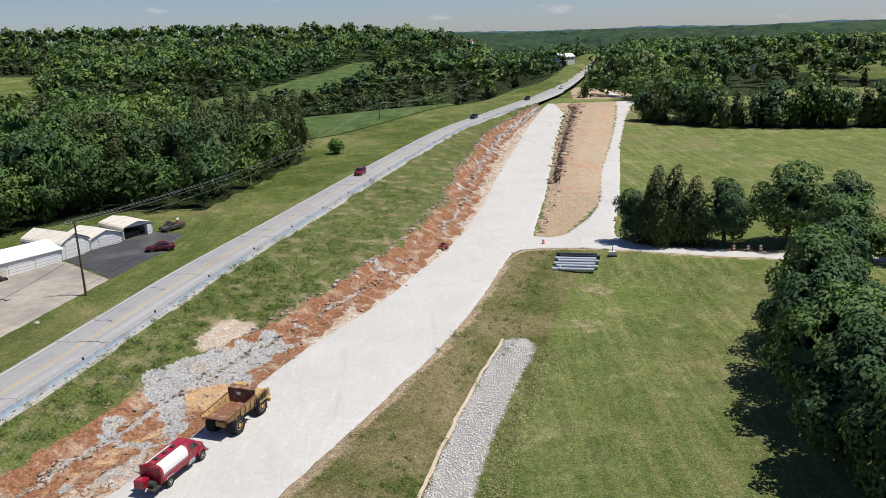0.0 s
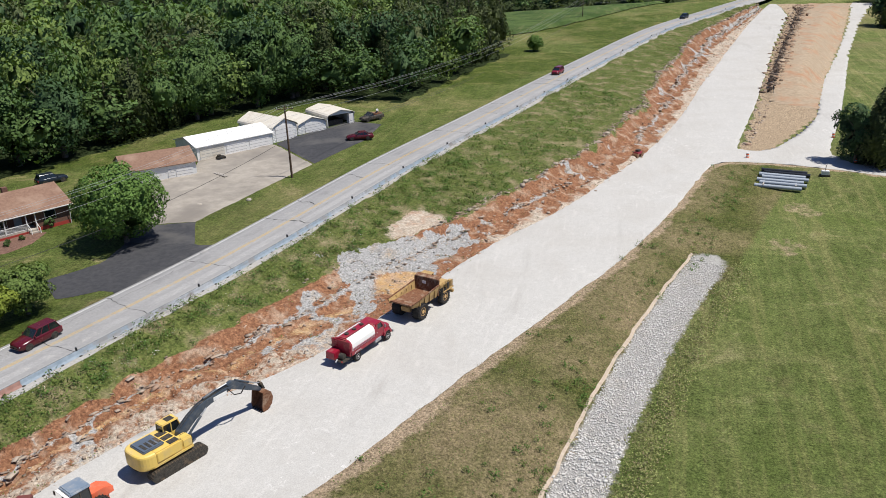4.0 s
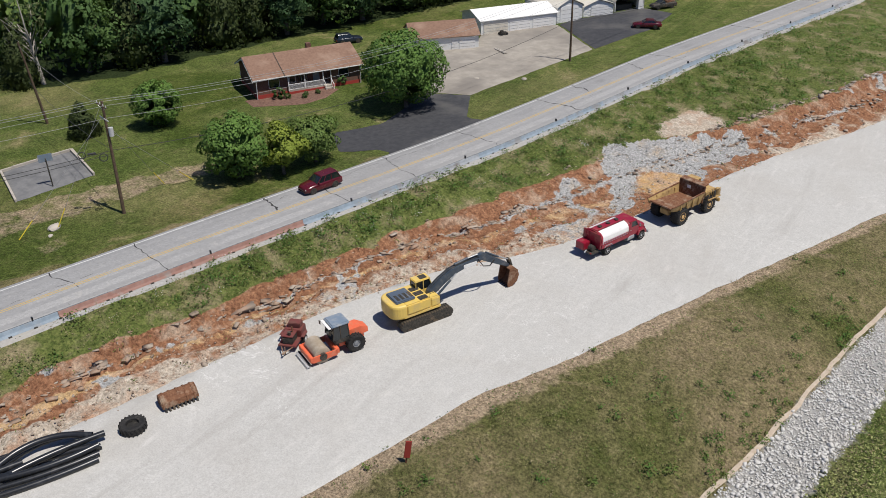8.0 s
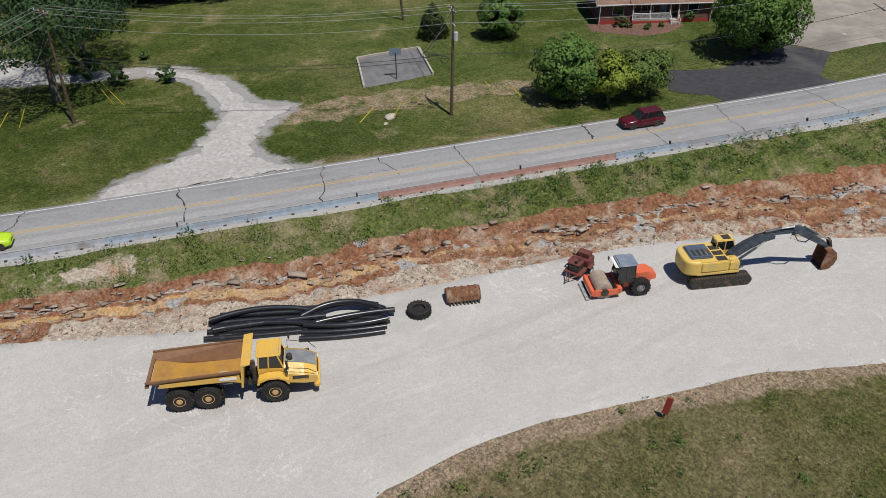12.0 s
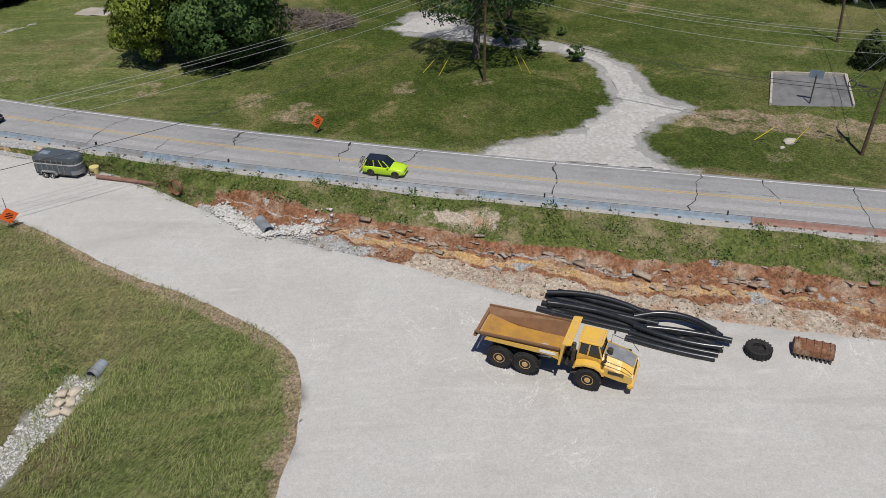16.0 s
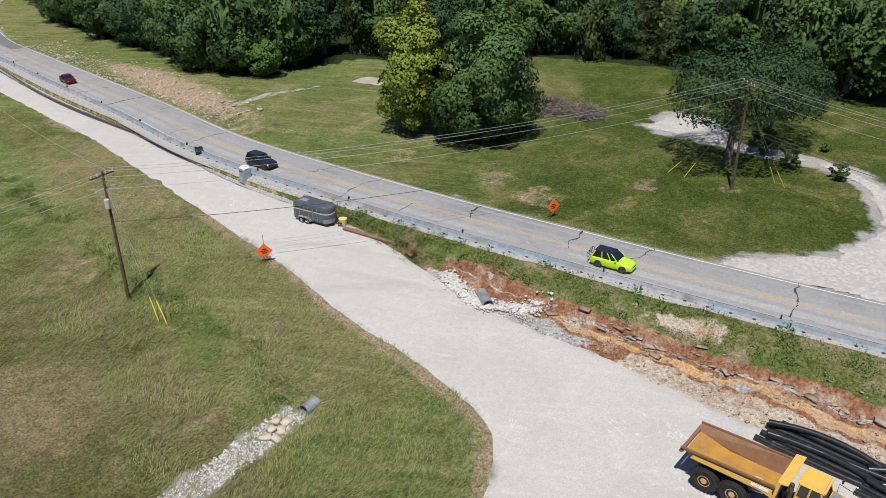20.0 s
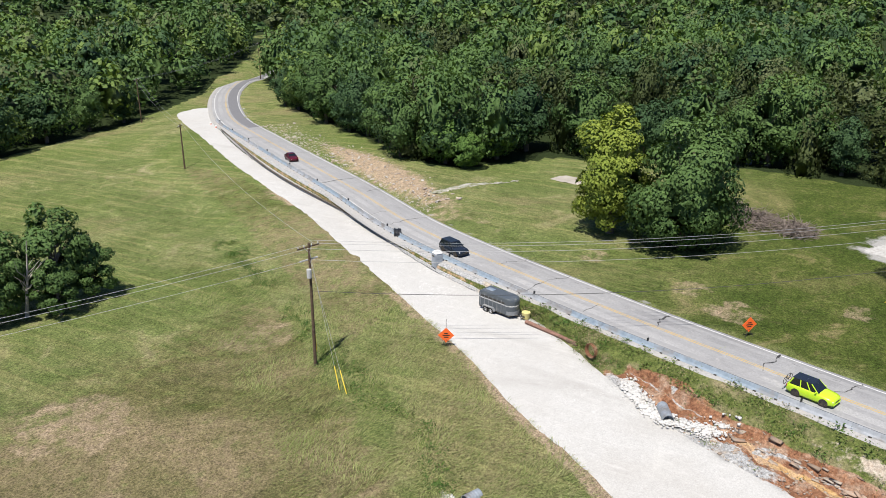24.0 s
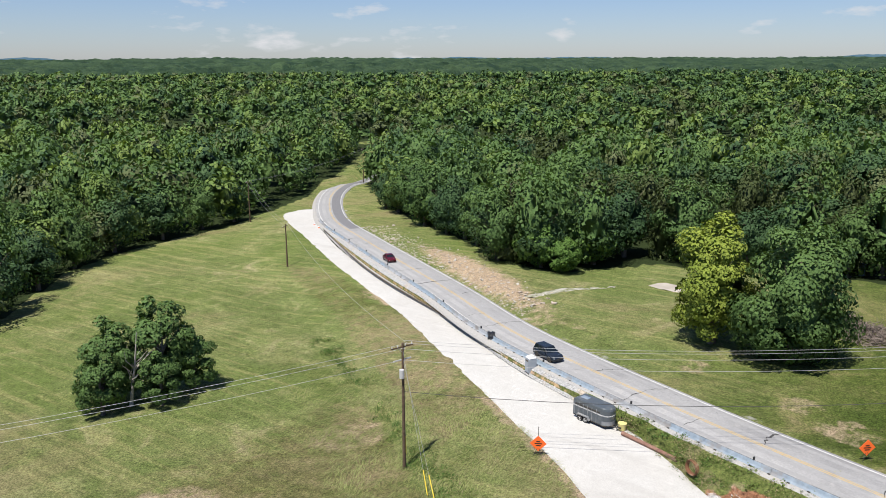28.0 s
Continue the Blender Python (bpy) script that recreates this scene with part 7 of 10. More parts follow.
# low steel barrier along the shoulder, in bolted lengths
BARRIER = surface("pale_blue_grey_steel", (0.17, 0.215, 0.255), (0.24, 0.285, 0.325), 2.0, (0.2, 0.2, 0.2), 0.4, 0.5, 0.64, rough=0.65, kind="world")
BARRIER2 = surface("weathered_steel_barrier", (0.22, 0.235, 0.25), (0.3, 0.315, 0.33), 2.0, (0.17, 0.16, 0.15), 0.4, 0.5, 0.64, rough=0.65)
BARRIER_R = surface("red_oxide_steel", (0.22, 0.115, 0.09), (0.27, 0.16, 0.13), 2.0, (0.22, 0.19, 0.17), 0.5, 0.55, 0.7, rough=0.7)
prof = [(-3.74, 0.02), (-3.76, 0.1), (-3.92, 0.12), (-4.02, 0.22), (-4.05, 0.5), (-4.1, 0.54), (-4.22, 0.54), (-4.26, 0.5), (-4.3, 0.22), (-4.4, 0.12), (-4.68, 0.1), (-4.7, 0.02)]
BARRIER_T = surface("dark_barrier_channel", (0.07, 0.08, 0.09), (0.13, 0.14, 0.15), 2.0, (0.2, 0.2, 0.2), 0.5, 0.5, 0.64, rough=0.6)
b0 = int(np.argmin(np.hypot(road[:, 0] + 160, road[:, 1] + 162)))
b1 = int(np.argmin(np.hypot(road[:, 0] - 28, road[:, 1] - 362)))
barrier = thing("traffic_barrier", Matrix(), "low pale steel traffic barrier in bolted lengths", "barrier")
r0 = int(np.argmin(np.hypot(road[:, 0] + 62, road[:, 1] - 27)))
r1 = int(np.argmin(np.hypot(road[:, 0] + 59, road[:, 1] - 44)))
for i in range(b0, b1, 6):
    rows = [[road_at(j, o, u) for o, u in prof] for j in range(i, min(i + 7, b1 + 1))]
    a = np.array(rows)
    if len(a) < 2:
        continue
    a[-1] = a[-1] * 0.985 + a[-2] * 0.015
    mid = i + 3
    mat = BARRIER_R if r0 <= i < r1 else (BARRIER if (i // 6) % 3 else BARRIER2)
    o = new("barrier_length", mesh_np("barrier_length", a.reshape(-1, 3), grid_quads(a.shape[0], a.shape[1])[:, ::-1], [mat, BARRIER_T, SHOULDER], np.tile([2, 0, 0, 0, 0, 1, 0, 0, 0, 0, 2], a.shape[0] - 1)))
    o.parent = barrier
    if mat is BARRIER_R:
        tagged(o, "red oxide barrier length")
foot = None
for i in range(b0, b1, 1):
    p = road_at(i, -4.66, 0.03)
    a = math.degrees(math.atan2(tang[i, 1], tang[i, 0]))
    if foot is None:
        foot = part("anchor_bracket", box(-0.14, 0.14, -0.07, 0.07, 0, 0.1, 0.0), DARKSTEEL, barrier, m=pose(*p, 0, 0, a))
    else:
        same("anchor_bracket", foot, barrier, pose(*p, 0, 0, a))
dele = None
for i in range(b0 + 3, b1, 8):
    p = road_at(i, -4.16, 0.54)
    a = math.degrees(math.atan2(tang[i, 1], tang[i, 0]))
    if dele is None:
        dele = part("delineator", box(-0.06, 0.06, -0.12, 0.12, 0, 0.34, 0.02), PLASTIC, barrier, "black reflector marker", m=pose(*p, 0, 0, a))
    else:
        same("delineator", dele, barrier, pose(*p, 0, 0, a), "black reflector marker")
# low black silt edging beside the southern roadbed
edging = spline([(-146, -152, -4.7), (-118, -110.5, -2.8), (-99.8, -77.4, -1.2), (-88, -57, 0.05)], 1.0)
c, f = tube(edging + np.array([0, 0, 0.1]), [0.16] * len(edging), 6)
tagged(new("silt_sock", mesh_np("silt_sock", c, f, [surface("dark_mulch_sock", (0.06, 0.05, 0.04), (0.12, 0.1, 0.08), 3, (0.2, 0.17, 0.12), 0.7)])), "dark mulch-filled erosion sock along the gravel edge", "erosion sock")

POLES = [("p1", -55.0, 116.2, 14.9, 1.2, 0), ("p2", -71.8, 44.4, 14.6, -2.0, 1), ("p3", -94.5, 8.0, 15.2, 0, 0), ("p4", -58.0, -49.8, 12.1, 0, 1), ("p5", -115.3, -131.9, 4.5, 0, 0), ("p6", -151.2, -188.4, 4.5, 0, 0),
         ("p7", -26.6, 330, 13.5, 0, 0), ("p8", 15.6, 425.5, 16, 0, 0), ("p9", -240.3, -226, 3.5, 0, 0), ("p10", -103.6, 56.0, 14.0, 5, 2)]
tops = {}


def utility_pole(x, y, top, lean, kind):
    z0 = gz(x, y)
    h = top - z0
    o = thing("utility_pole", pose(x, y, z0, lean, 0, 0), "brown wooden utility pole with crossarm and wires", "utility pole", "utility poles")
    part("pole", rod((0, 0, -0.5), (0, 0, h), 0.19, 0.12, 12), POLEWOOD, o)
    if kind == 2:
        return
    arm_dir = 25 if kind == 0 else -15
    a = pose(0, 0, h - 0.45, 0, 0, arm_dir)
    part("crossarm", box(-1.35, 1.35, -0.16, -0.06, -0.06, 0.07, 0.01), POLEWOOD, o, m=a)
    for k in (-1.2, -0.4, 0.5, 1.2):
        part("insulator", rod((k, -0.11, 0.07), (k, -0.11, 0.3), 0.06, 0.04, 8), RIMW, o, m=a)
    if kind == 1:
        b2 = pose(0, 0, h - 1.8, 0, 0, arm_dir)
        part("crossarm", box(-1.1, 1.1, -0.16, -0.06, -0.06, 0.07, 0.01), RIMW, o, m=b2)
        part("transformer", rod((0.35, 0.15, h - 3.6), (0.35, 0.15, h - 2.7), 0.25, seg=14), RIMW, o, "grey can transformer")
        for s in (-1, 1):
            part("bracket", rod((0, 0, h - 1.0), (0.6 * s, -0.1, h - 0.45), 0.03, seg=6), STEEL, o)


for nm, x, y, top, lean, kind in POLES:
    utility_pole(x, y, top, lean, kind)
    tops[nm] = (x, y - (top - gz(x, y)) * math.sin(radians(lean)), top)
WIRE = surface("weathered_wire", (0.3, 0.3, 0.3), (0.4, 0.4, 0.4), 1.0, rough=0.5, metal=0.5)
WIREB = surface("black_cable", (0.03, 0.03, 0.03), (0.05, 0.05, 0.05), 1.0, rough=0.6)


def wire(p, q, sag, mat, r=0.018, label="bare power line slung between poles"):
    p, q = np.array(p, float), np.array(q, float)
    u = np.linspace(0, 1, 15)[:, None]
    path = p * (1 - u) + q * u
    path[:, 2] -= 4 * sag * (u * (1 - u))[:, 0]
    c, f = tube(path, [r] * 15, 4)
    tagged(new("power_line", mesh_np("power_line", c, f, [mat])), label, "power line", "power lines")


def span(a, b, sag, offs, black=1):
    A, B = tops[a], tops[b]
    d = np.array([B[0] - A[0], B[1] - A[1]])
    n = np.array([-d[1], d[0]]) / np.linalg.norm(d)
    for o, dz in offs:
        wire((A[0] + n[0] * o, A[1] + n[1] * o, A[2] + dz), (B[0] + n[0] * o, B[1] + n[1] * o, B[2] + dz), sag, WIRE)
    for k in range(black):
        wire((A[0], A[1], A[2] - 5.2 - 0.4 * k), (B[0], B[1], B[2] - 5.2 - 0.4 * k), sag * 1.15, WIREB, 0.03, "black communication cable slung between poles")


W3 = [(-1.2, -0.15), (-0.4, -0.15), (1.2, -0.15), (0, -1.8)]
span("p7", "p1", 4.0, W3, 2)
span("p8", "p7", 3.0, W3, 1)
span("p1", "p2", 2.2, W3, 1)
span("p2", "p3", 1.2, W3, 2)
span("p3", "p4", 1.6, W3, 1)
span("p5", "p4", 1.8, [(0.5, -0.1)], 0)
span("p5", "p6", 1.2, [(0.5, -0.1), (-0.5, -0.1)], 0)
span("p6", "p9", 1.5, [(0.5, -0.1), (-0.5, -0.1)], 0)
span("p2", "p10", 0.8, [(0, -0.5)], 1)
for dz in (-0.15, -0.6, -1.8):
    wire((tops["p4"][0], tops["p4"][1], tops["p4"][2] + dz), (20, -105, 8 + dz), 2.0, WIRE)
# guy wires with yellow guards
for x, y, top, gx_, gy_ in ((-58.0, -49.8, 11.5, -55.2, -44.5), (-58.0, -49.8, 10.5, -54.9, -43.4), (-58.0, -49.8, 11.0, -60.3, -51.5), (-71.8, 44.4, 14.0, -74.8, 38.5), (-71.8, 44.4, 13.0, -76.0, 35.0), (-71.8, 44.4, 13.0, -74.0, 51.5), (-71.8, 44.4, 12.0, -72.0, 54.0),
                            (-94.5, 8.0, 14.0, -97.5, 13.0), (-94.5, 8.0, 13.0, -96.5, 14.0), (-94.5, 8.0, 13.0, -97.0, 2.5), (-94.5, 8.0, 12.0, -98.2, 0.5)):
    z0 = gz(gx_, gy_)
    o = thing("guy_wire", Matrix(), "steel guy wire with a yellow plastic guard beside the pole", "guy wire", "guy wires")
    a, b2 = Vector((x, y, top)), Vector((gx_, gy_, z0))
    part("cable", rod(a, b2, 0.015, seg=4), WIRE, o)
    g = b2 + (a - b2).normalized() * 2.4
    part("guard", rod(b2, g, 0.05, seg=6), YELLOWPLASTIC, o, "yellow guard")

# cable coils and splice case hung on the cable beside the pole
for cx, cy, cz, r in ((-74.3, 42.8, 9.0, 0.36), (-72.1, 43.8, 8.9, 0.4)):
    o = thing("cable_coil", pose(cx, cy, cz, 90, 0, 58), "coil of spare black cable slung from the wire", "cable coil", "cable coils")
    for k in range(2):
        part("loop", bent([(r * math.cos(a), r * math.sin(a), 0.07 * k) for a in np.linspace(0, 2 * math.pi, 17)], 0.04, 6), WIREB, o)
o = thing("splice_case", pose(-73.3, 43.3, 9.2, 0, 0, 58), "black cable splice case on the wire", "splice case")
part("case", rod((-0.4, 0, 0), (0.4, 0, 0), 0.12, seg=10), WIREB, o)
# ---- cars ----
def car(m, name, label, paint_m, kind="suv", length=4.7, width=1.85, height=1.68, roof=None):
    """A car from side outlines: body with sills and arches, glasshouse, roof, wheels and lamps."""
    o = thing(name, m, label, "car", "cars")
    L, W = length, width / 2
    wb0, wb1 = -0.285 * L, 0.305 * L
    r = 0.35 if kind != "sedan" else 0.32
    belt = height * (0.6 if kind != "sedan" else 0.64)
    nose = height * (0.56 if kind != "sedan" else 0.58)
    def ring(x, w, z0, z1, crown=0.04):
        return [(x, -w * 0.96, z0), (x, -w, z0 + 0.12), (x, -w, z1 - 0.14), (x, -w * 0.93, z1 - 0.02), (x, -w * 0.5, z1 + crown), (x, w * 0.5, z1 + crown), (x, w * 0.93, z1 - 0.02), (x, w, z1 - 0.14), (x, w, z0 + 0.12), (x, w * 0.96, z0)]
    hood = 0.2 * L if kind != "van" else 0.27 * L
    secs = [ring(-L / 2, W * 0.86, 0.36, belt - 0.12), ring(-L / 2 + 0.12, W * 0.96, 0.3, belt), ring(-0.25 * L, W, 0.25, belt + 0.02), ring(0.05 * L, W, 0.24, belt), ring(hood, W, 0.25, belt - 0.02), ring(0.4 * L, W * 0.97, 0.26, nose - 0.06), ring(L / 2 - 0.12, W * 0.88, 0.3, nose - 0.16), ring(L / 2, W * 0.74, 0.36, nose - 0.26)]
    part("body", loft(secs), paint_m, o, smooth=True)
    back = {"suv": -0.47, "van": -0.48, "sedan": -0.36, "pickup": 0.0}[kind] * L
    rear_top = back + (0.35 if kind != "sedan" else 0.75)
    front = {"suv": 0.2, "van": 0.29, "sedan": 0.19, "pickup": 0.24}[kind] * L
    ftop = front - (0.78 if kind != "van" else 0.95)
    gl = [[(back, -W * 0.9, belt - 0.05), (back, W * 0.9, belt - 0.05), (rear_top, W * 0.74, height - 0.05), (rear_top, -W * 0.74, height - 0.05)], [(front, -W * 0.92, belt - 0.06), (front, W * 0.92, belt - 0.06), (ftop, W * 0.75, height - 0.05), (ftop, -W * 0.75, height - 0.05)]]
    part("glasshouse", loft(gl), GLASS, o, "dark window glass")
    part("roof", loft([[(rear_top - 0.12, -W * 0.75, height - 0.09), (rear_top - 0.12, W * 0.75, height - 0.09), (rear_top - 0.05, W * 0.66, height), (rear_top - 0.05, -W * 0.66, height)], [(ftop + 0.08, -W * 0.77, height - 0.09), (ftop + 0.08, W * 0.77, height - 0.09), (ftop, W * 0.66, height), (ftop, -W * 0.66, height)]]), roof or paint_m, o)
    for s in (-1, 1):
        for u in (0.02, 0.4, 0.72, 0.98):
            xb, xt = back + (front - back) * u, rear_top + (ftop - rear_top) * u
            part("pillar", rod((xb, s * W * 0.915, belt - 0.05), (xt, s * W * 0.755, height - 0.06), 0.045, seg=6), paint_m, o)
        part("mirror", box(front - 0.35, front - 0.2, s * W * 1.02 - 0.1, s * W * 1.02 + 0.1, belt, belt + 0.14, 0.03), paint_m, o)
        part("headlight", box(L / 2 - 0.2, L / 2 - 0.04, s * W * 0.66 - 0.17, s * W * 0.66 + 0.17, nose - 0.36, nose - 0.2, 0.04), LAMP, o)
        part("tail_light", box(-L / 2 - 0.01, -L / 2 + 0.14, s * W * 0.8 - 0.1, s * W * 0.8 + 0.1, belt - 0.42, belt - 0.1, 0.03), TAIL, o)
        for x in (wb0, wb1):
            part("wheel_arch", rod((x, s * (W - 0.28), r), (x, s * (W + 0.005), r), r * 1.16, seg=20), DARKSTEEL, o)
            wheel(o, x, s * (W - 0.1), r, 0.23, RIMW, hole=0.64, side=s)
    part("grille", box(L / 2 - 0.06, L / 2 + 0.01, -W * 0.42, W * 0.42, 0.48, nose - 0.3, 0.02), DARKSTEEL, o)
    part("bumper", box(L / 2 - 0.12, L / 2 + 0.04, -W * 0.8, W * 0.8, 0.3, 0.46, 0.05), paint_m, o)
    part("rear_bumper", box(-L / 2 - 0.06, -L / 2 + 0.1, -W * 0.88, W * 0.88, 0.34, 0.52, 0.05), paint_m, o)
    part("number_plate", box(-L / 2 - 0.075, -L / 2 - 0.06, -0.16, 0.16, 0.6, 0.72, 0), WHITE, o)
    return o


def on_road(x, y, off, north=True):
    """Nearest place on the road to x, y at that offset from its middle."""
    i = int(np.argmin(np.hypot(road[:, 0] - x, road[:, 1] - y)))
    p = road_at(i, off, 0.05)
    a = math.degrees(math.atan2(tang[i, 1], tang[i, 0])) + (0 if north else 180)
    g = math.degrees(math.atan((road[i + 1, 2] - road[i, 2]) / 2))
    return pose(p[0], p[1], p[2], 0, -g if north else g, a)


car(on_road(-27, 210, 1.8, False), "minivan", "crimson minivan driving on the highway", CARVAN, "van", 5.0, 1.95, 1.75)
car(on_road(-57.3, 58.7, 1.8, False), "sport_utility_vehicle", "dark red crossover driving on the highway", CARRED, "suv", 4.75, 1.9, 1.7)
lime = car(on_road(-72.5, -3.0, -1.9, True), "sport_utility_vehicle", "lime green boxy off-roader with a black roof and rear bicycle", CARLIME, "suv", 4.25, 1.8, 1.7, roof=CARBLUE)
for s in (-0.5, 0.5):
    ring = [(-2.42 - 0.0, s + 0.33 * math.cos(a), 0.95 + 0.33 * math.sin(a)) for a in np.linspace(0, 2 * math.pi, 17)]
    part("bicycle_wheel", bent(ring, 0.03, 5), DARKSTEEL, lime)
part("bicycle_frame", bent([(-2.42, -0.5, 0.95), (-2.42, -0.15, 1.4), (-2.42, 0.35, 1.4), (-2.42, 0.5, 0.95), (-2.42, 0.0, 0.9), (-2.42, -0.15, 1.4)], 0.03, 6), DARKSTEEL, lime)
part("bicycle_rack", box(-2.4, -2.1, -0.05, 0.05, 0.6, 0.68, 0.0), DARKSTEEL, lime)
car(on_road(-89.5, -50, -1.9, True), "sport_utility_vehicle", "dark blue crossover driving on the highway", CARBLUE, "suv", 4.7, 1.9, 1.68)
car(on_road(-125, -108, -1.9, True), "sedan", "dark red car driving on the highway", CARRED, "sedan", 4.6, 1.8, 1.48)
car(on_road(12, 325, 1.8, False), "sport_utility_vehicle", "dark violet vehicle far along the highway", CARBLUE, "suv", 4.8, 1.95, 1.75)
car(on_road(40, 395, 1.8, False), "sport_utility_vehicle", "dark vehicle far along the highway", CARBLUE, "suv", 4.8, 1.95, 1.75)
car(on_road(62, 452, -1.8, True), "sedan", "white car far along the highway", CARWHITE, "sedan", 4.7, 1.85, 1.5)
car(pose(-51.9, 140.5, gz(-51.9, 140.5) + 0.12, 0, 0, 205), "sedan", "dark red sedan parked on the asphalt apron", CARRED, "sedan", 5.0, 1.9, 1.46)
pk = car(pose(-54.6, 155.5, gz(-54.6, 155.5) + 0.08, 0, 0, 235), "pickup_truck", "old dark pickup loaded with gear beside the carport", DARKSTEEL, "pickup", 5.2, 1.9, 1.75)
part("load", box(-2.2, -0.3, -0.7, 0.7, 0.9, 1.4, 0.1), RUST, pk)
part("load", rod((-1.8, -0.4, 1.4), (-1.2, 0.4, 2.0), 0.25), WHITE, pk)
car(pose(-93, 107, gz(-93, 107) + 0.05, 0, 0, 60), "sedan", "dark car parked behind the garage", CARBLUE, "suv", 4.8, 1.9, 1.7)
# ---- drives, slabs, house, sheds ----
def drape(name, poly, step, lift, mat, label, category, wob=0.25, inset=0.0):
    p = np.array(poly, float)
    x = np.arange(p[:, 0].min() - step, p[:, 0].max() + 2 * step, step)
    y = np.arange(p[:, 1].min() - step, p[:, 1].max() + 2 * step, step)
    X, Y = np.meshgrid(x, y, indexing="ij")
    rimp = np.vstack([np.stack([np.linspace(a[0], b2[0], 60), np.linspace(a[1], b2[1], 60)], 1) for a, b2 in zip(p, np.roll(p, -1, 0))])
    ins = inside(poly, X, Y)
    if inset:
        ins &= nearest(rimp, X, Y)[1] > inset * (0.4 + 1.2 * fbm(X / 1.5, Y / 1.5, 2, 8))
    q = grid_quads(len(x), len(y))
    q = q[ins.ravel()[q].any(1)]
    use = np.zeros(X.size, bool)
    use[q.ravel()] = True
    out = use.reshape(X.shape) & ~ins
    if not inset:
        k, _ = nearest(rimp, X[out], Y[out])
        X[out], Y[out] = rimp[k, 0], rimp[k, 1]
    X, Y = X + (fbm(X / 1.3, Y / 1.3, 2, 5) - 0.5) * wob, Y + (fbm(X / 1.3, Y / 1.3, 2, 6) - 0.5) * wob
    Z = land(X, Y) + lift
    Z[out] -= lift * (0.8 if not inset else 0.6)
    return tagged(new(name, mesh_np(name, np.stack([X, Y, Z], -1).reshape(-1, 3), q, [mat], smooth=True)), label, category, kind="structure")


APRON = surface("stained_concrete_apron", (0.25, 0.225, 0.19), (0.33, 0.3, 0.255), 0.7, (0.2, 0.18, 0.155), 0.1, 0.46, 0.64, bump=0.2, bscale=9)
drape("slab", [(-59.9, 94.4), (-54.6, 123.8), (-66.6, 134.3), (-75.1, 121.9), (-72.2, 114.6), (-78, 109), (-66, 92)], 1.0, 0.14, APRON, "stained pale concrete apron before the garages", "concrete apron", 0)
drape("asphalt_apron", [(-54.4, 124.2), (-50.9, 140), (-51.5, 152.5), (-58.6, 153.8), (-65, 138.9), (-66.3, 134.6)], 1.0, 0.12, ASPHALT, "dark asphalt parking apron", "parking apron", 0.1)
drape("asphalt_driveway", [(-59.8, 94.2), (-55.3, 86), (-51.3, 86.4), (-52.9, 80), (-55.9, 70.2), (-57.9, 72.2), (-62.8, 68.9), (-67.5, 73), (-64, 79), (-66, 91.8)], 1.0, 0.12, ASPHALT, "dark asphalt driveway joining the highway", "driveway", 0.2)
WHITEGRAVEL = surface("white_gravel", (0.31, 0.3, 0.28), (0.48, 0.47, 0.445), 2.4, (0.36, 0.345, 0.315), 0.5, 0.5, 0.66, bump=0.7, bscale=9)
drape("gravel_driveway", DRIVE, 0.42, 0.11, WHITEGRAVEL, "white gravel drive curving up to a parking pad", "driveway", 0.3, 1.2)
COURT = surface("weathered_grey_asphalt", (0.13, 0.13, 0.13), (0.18, 0.178, 0.175), 1.0, (0.11, 0.11, 0.11), 0.3, bump=0.2, bscale=10)
drape("court", [(-93.2, 43.4), (-84.3, 39.8), (-82.9, 48.5), (-91.8, 51.6)], 0.8, 0.12, COURT, "small grey asphalt basketball court", "sports court", 0)
o = thing("court_kerb", Matrix(), "low weathered concrete kerb round the court", "kerb")
for a, b2 in (((-93.3, 43.3), (-91.9, 51.7)), ((-91.9, 51.7), (-88.4, 50.5)), ((-93.3, 43.3), (-84.2, 39.7)), ((-91.8, 51.8), (-82.8, 48.6))):
    for k in range(6):
        p0, p1 = [np.array(a) + (np.array(b2) - np.array(a)) * u for u in (k / 6, (k + 0.99) / 6)]
        ang = math.degrees(math.atan2(p1[1] - p0[1], p1[0] - p0[0]))
        part("kerb_length", box(0, float(np.hypot(*(p1 - p0))), -0.12, 0.12, -0.3, 0.34, 0.02), CONCRETE, o, m=pose(float(p0[0]), float(p0[1]), gz(*p0), 0, 0, ang))
drape("stone_path", [(-110.3, -68.6), (-120.2, -65.8), (-130, -61), (-129.8, -59.6), (-120.3, -63.9), (-110.6, -67.0)], 0.6, 0.05, surface("broken_pale_stone", (0.12, 0.13, 0.05), (0.4, 0.38, 0.34), 1.3), "pale broken stone path across the grass", "path", 0.8)
drape("old_slab", [(-133, -56), (-131, -48.5), (-135.5, -47.5), (-137, -55)], 0.8, 0.15, CONCRETE, "old bare concrete slab in the grass", "concrete slab", 0)
STRIPTAN = surface("tan_haul_strip", (0.27, 0.205, 0.135), (0.36, 0.285, 0.2), 1.0, (0.33, 0.19, 0.11), 0.16, 0.5, 0.66, bump=0.8, bscale=3)
drape("dirt_strip", [(27.5, 200), (31, 197), (37, 194), (45.5, 235), (61, 298), (80, 385), (66, 394), (56, 380), (44, 290), (34, 232)], 1.5, 0.06, STRIPTAN, "graded tan dirt strip beside the rock cut", "dirt strip", 1.0)
drape("far_dirt_pad", [(64, 410), (92, 405), (98, 430), (96, 470), (80, 500), (72, 470)], 3.0, 0.1, STRIPTAN, "tan graded dirt beyond the cut", "dirt strip", 1.5)
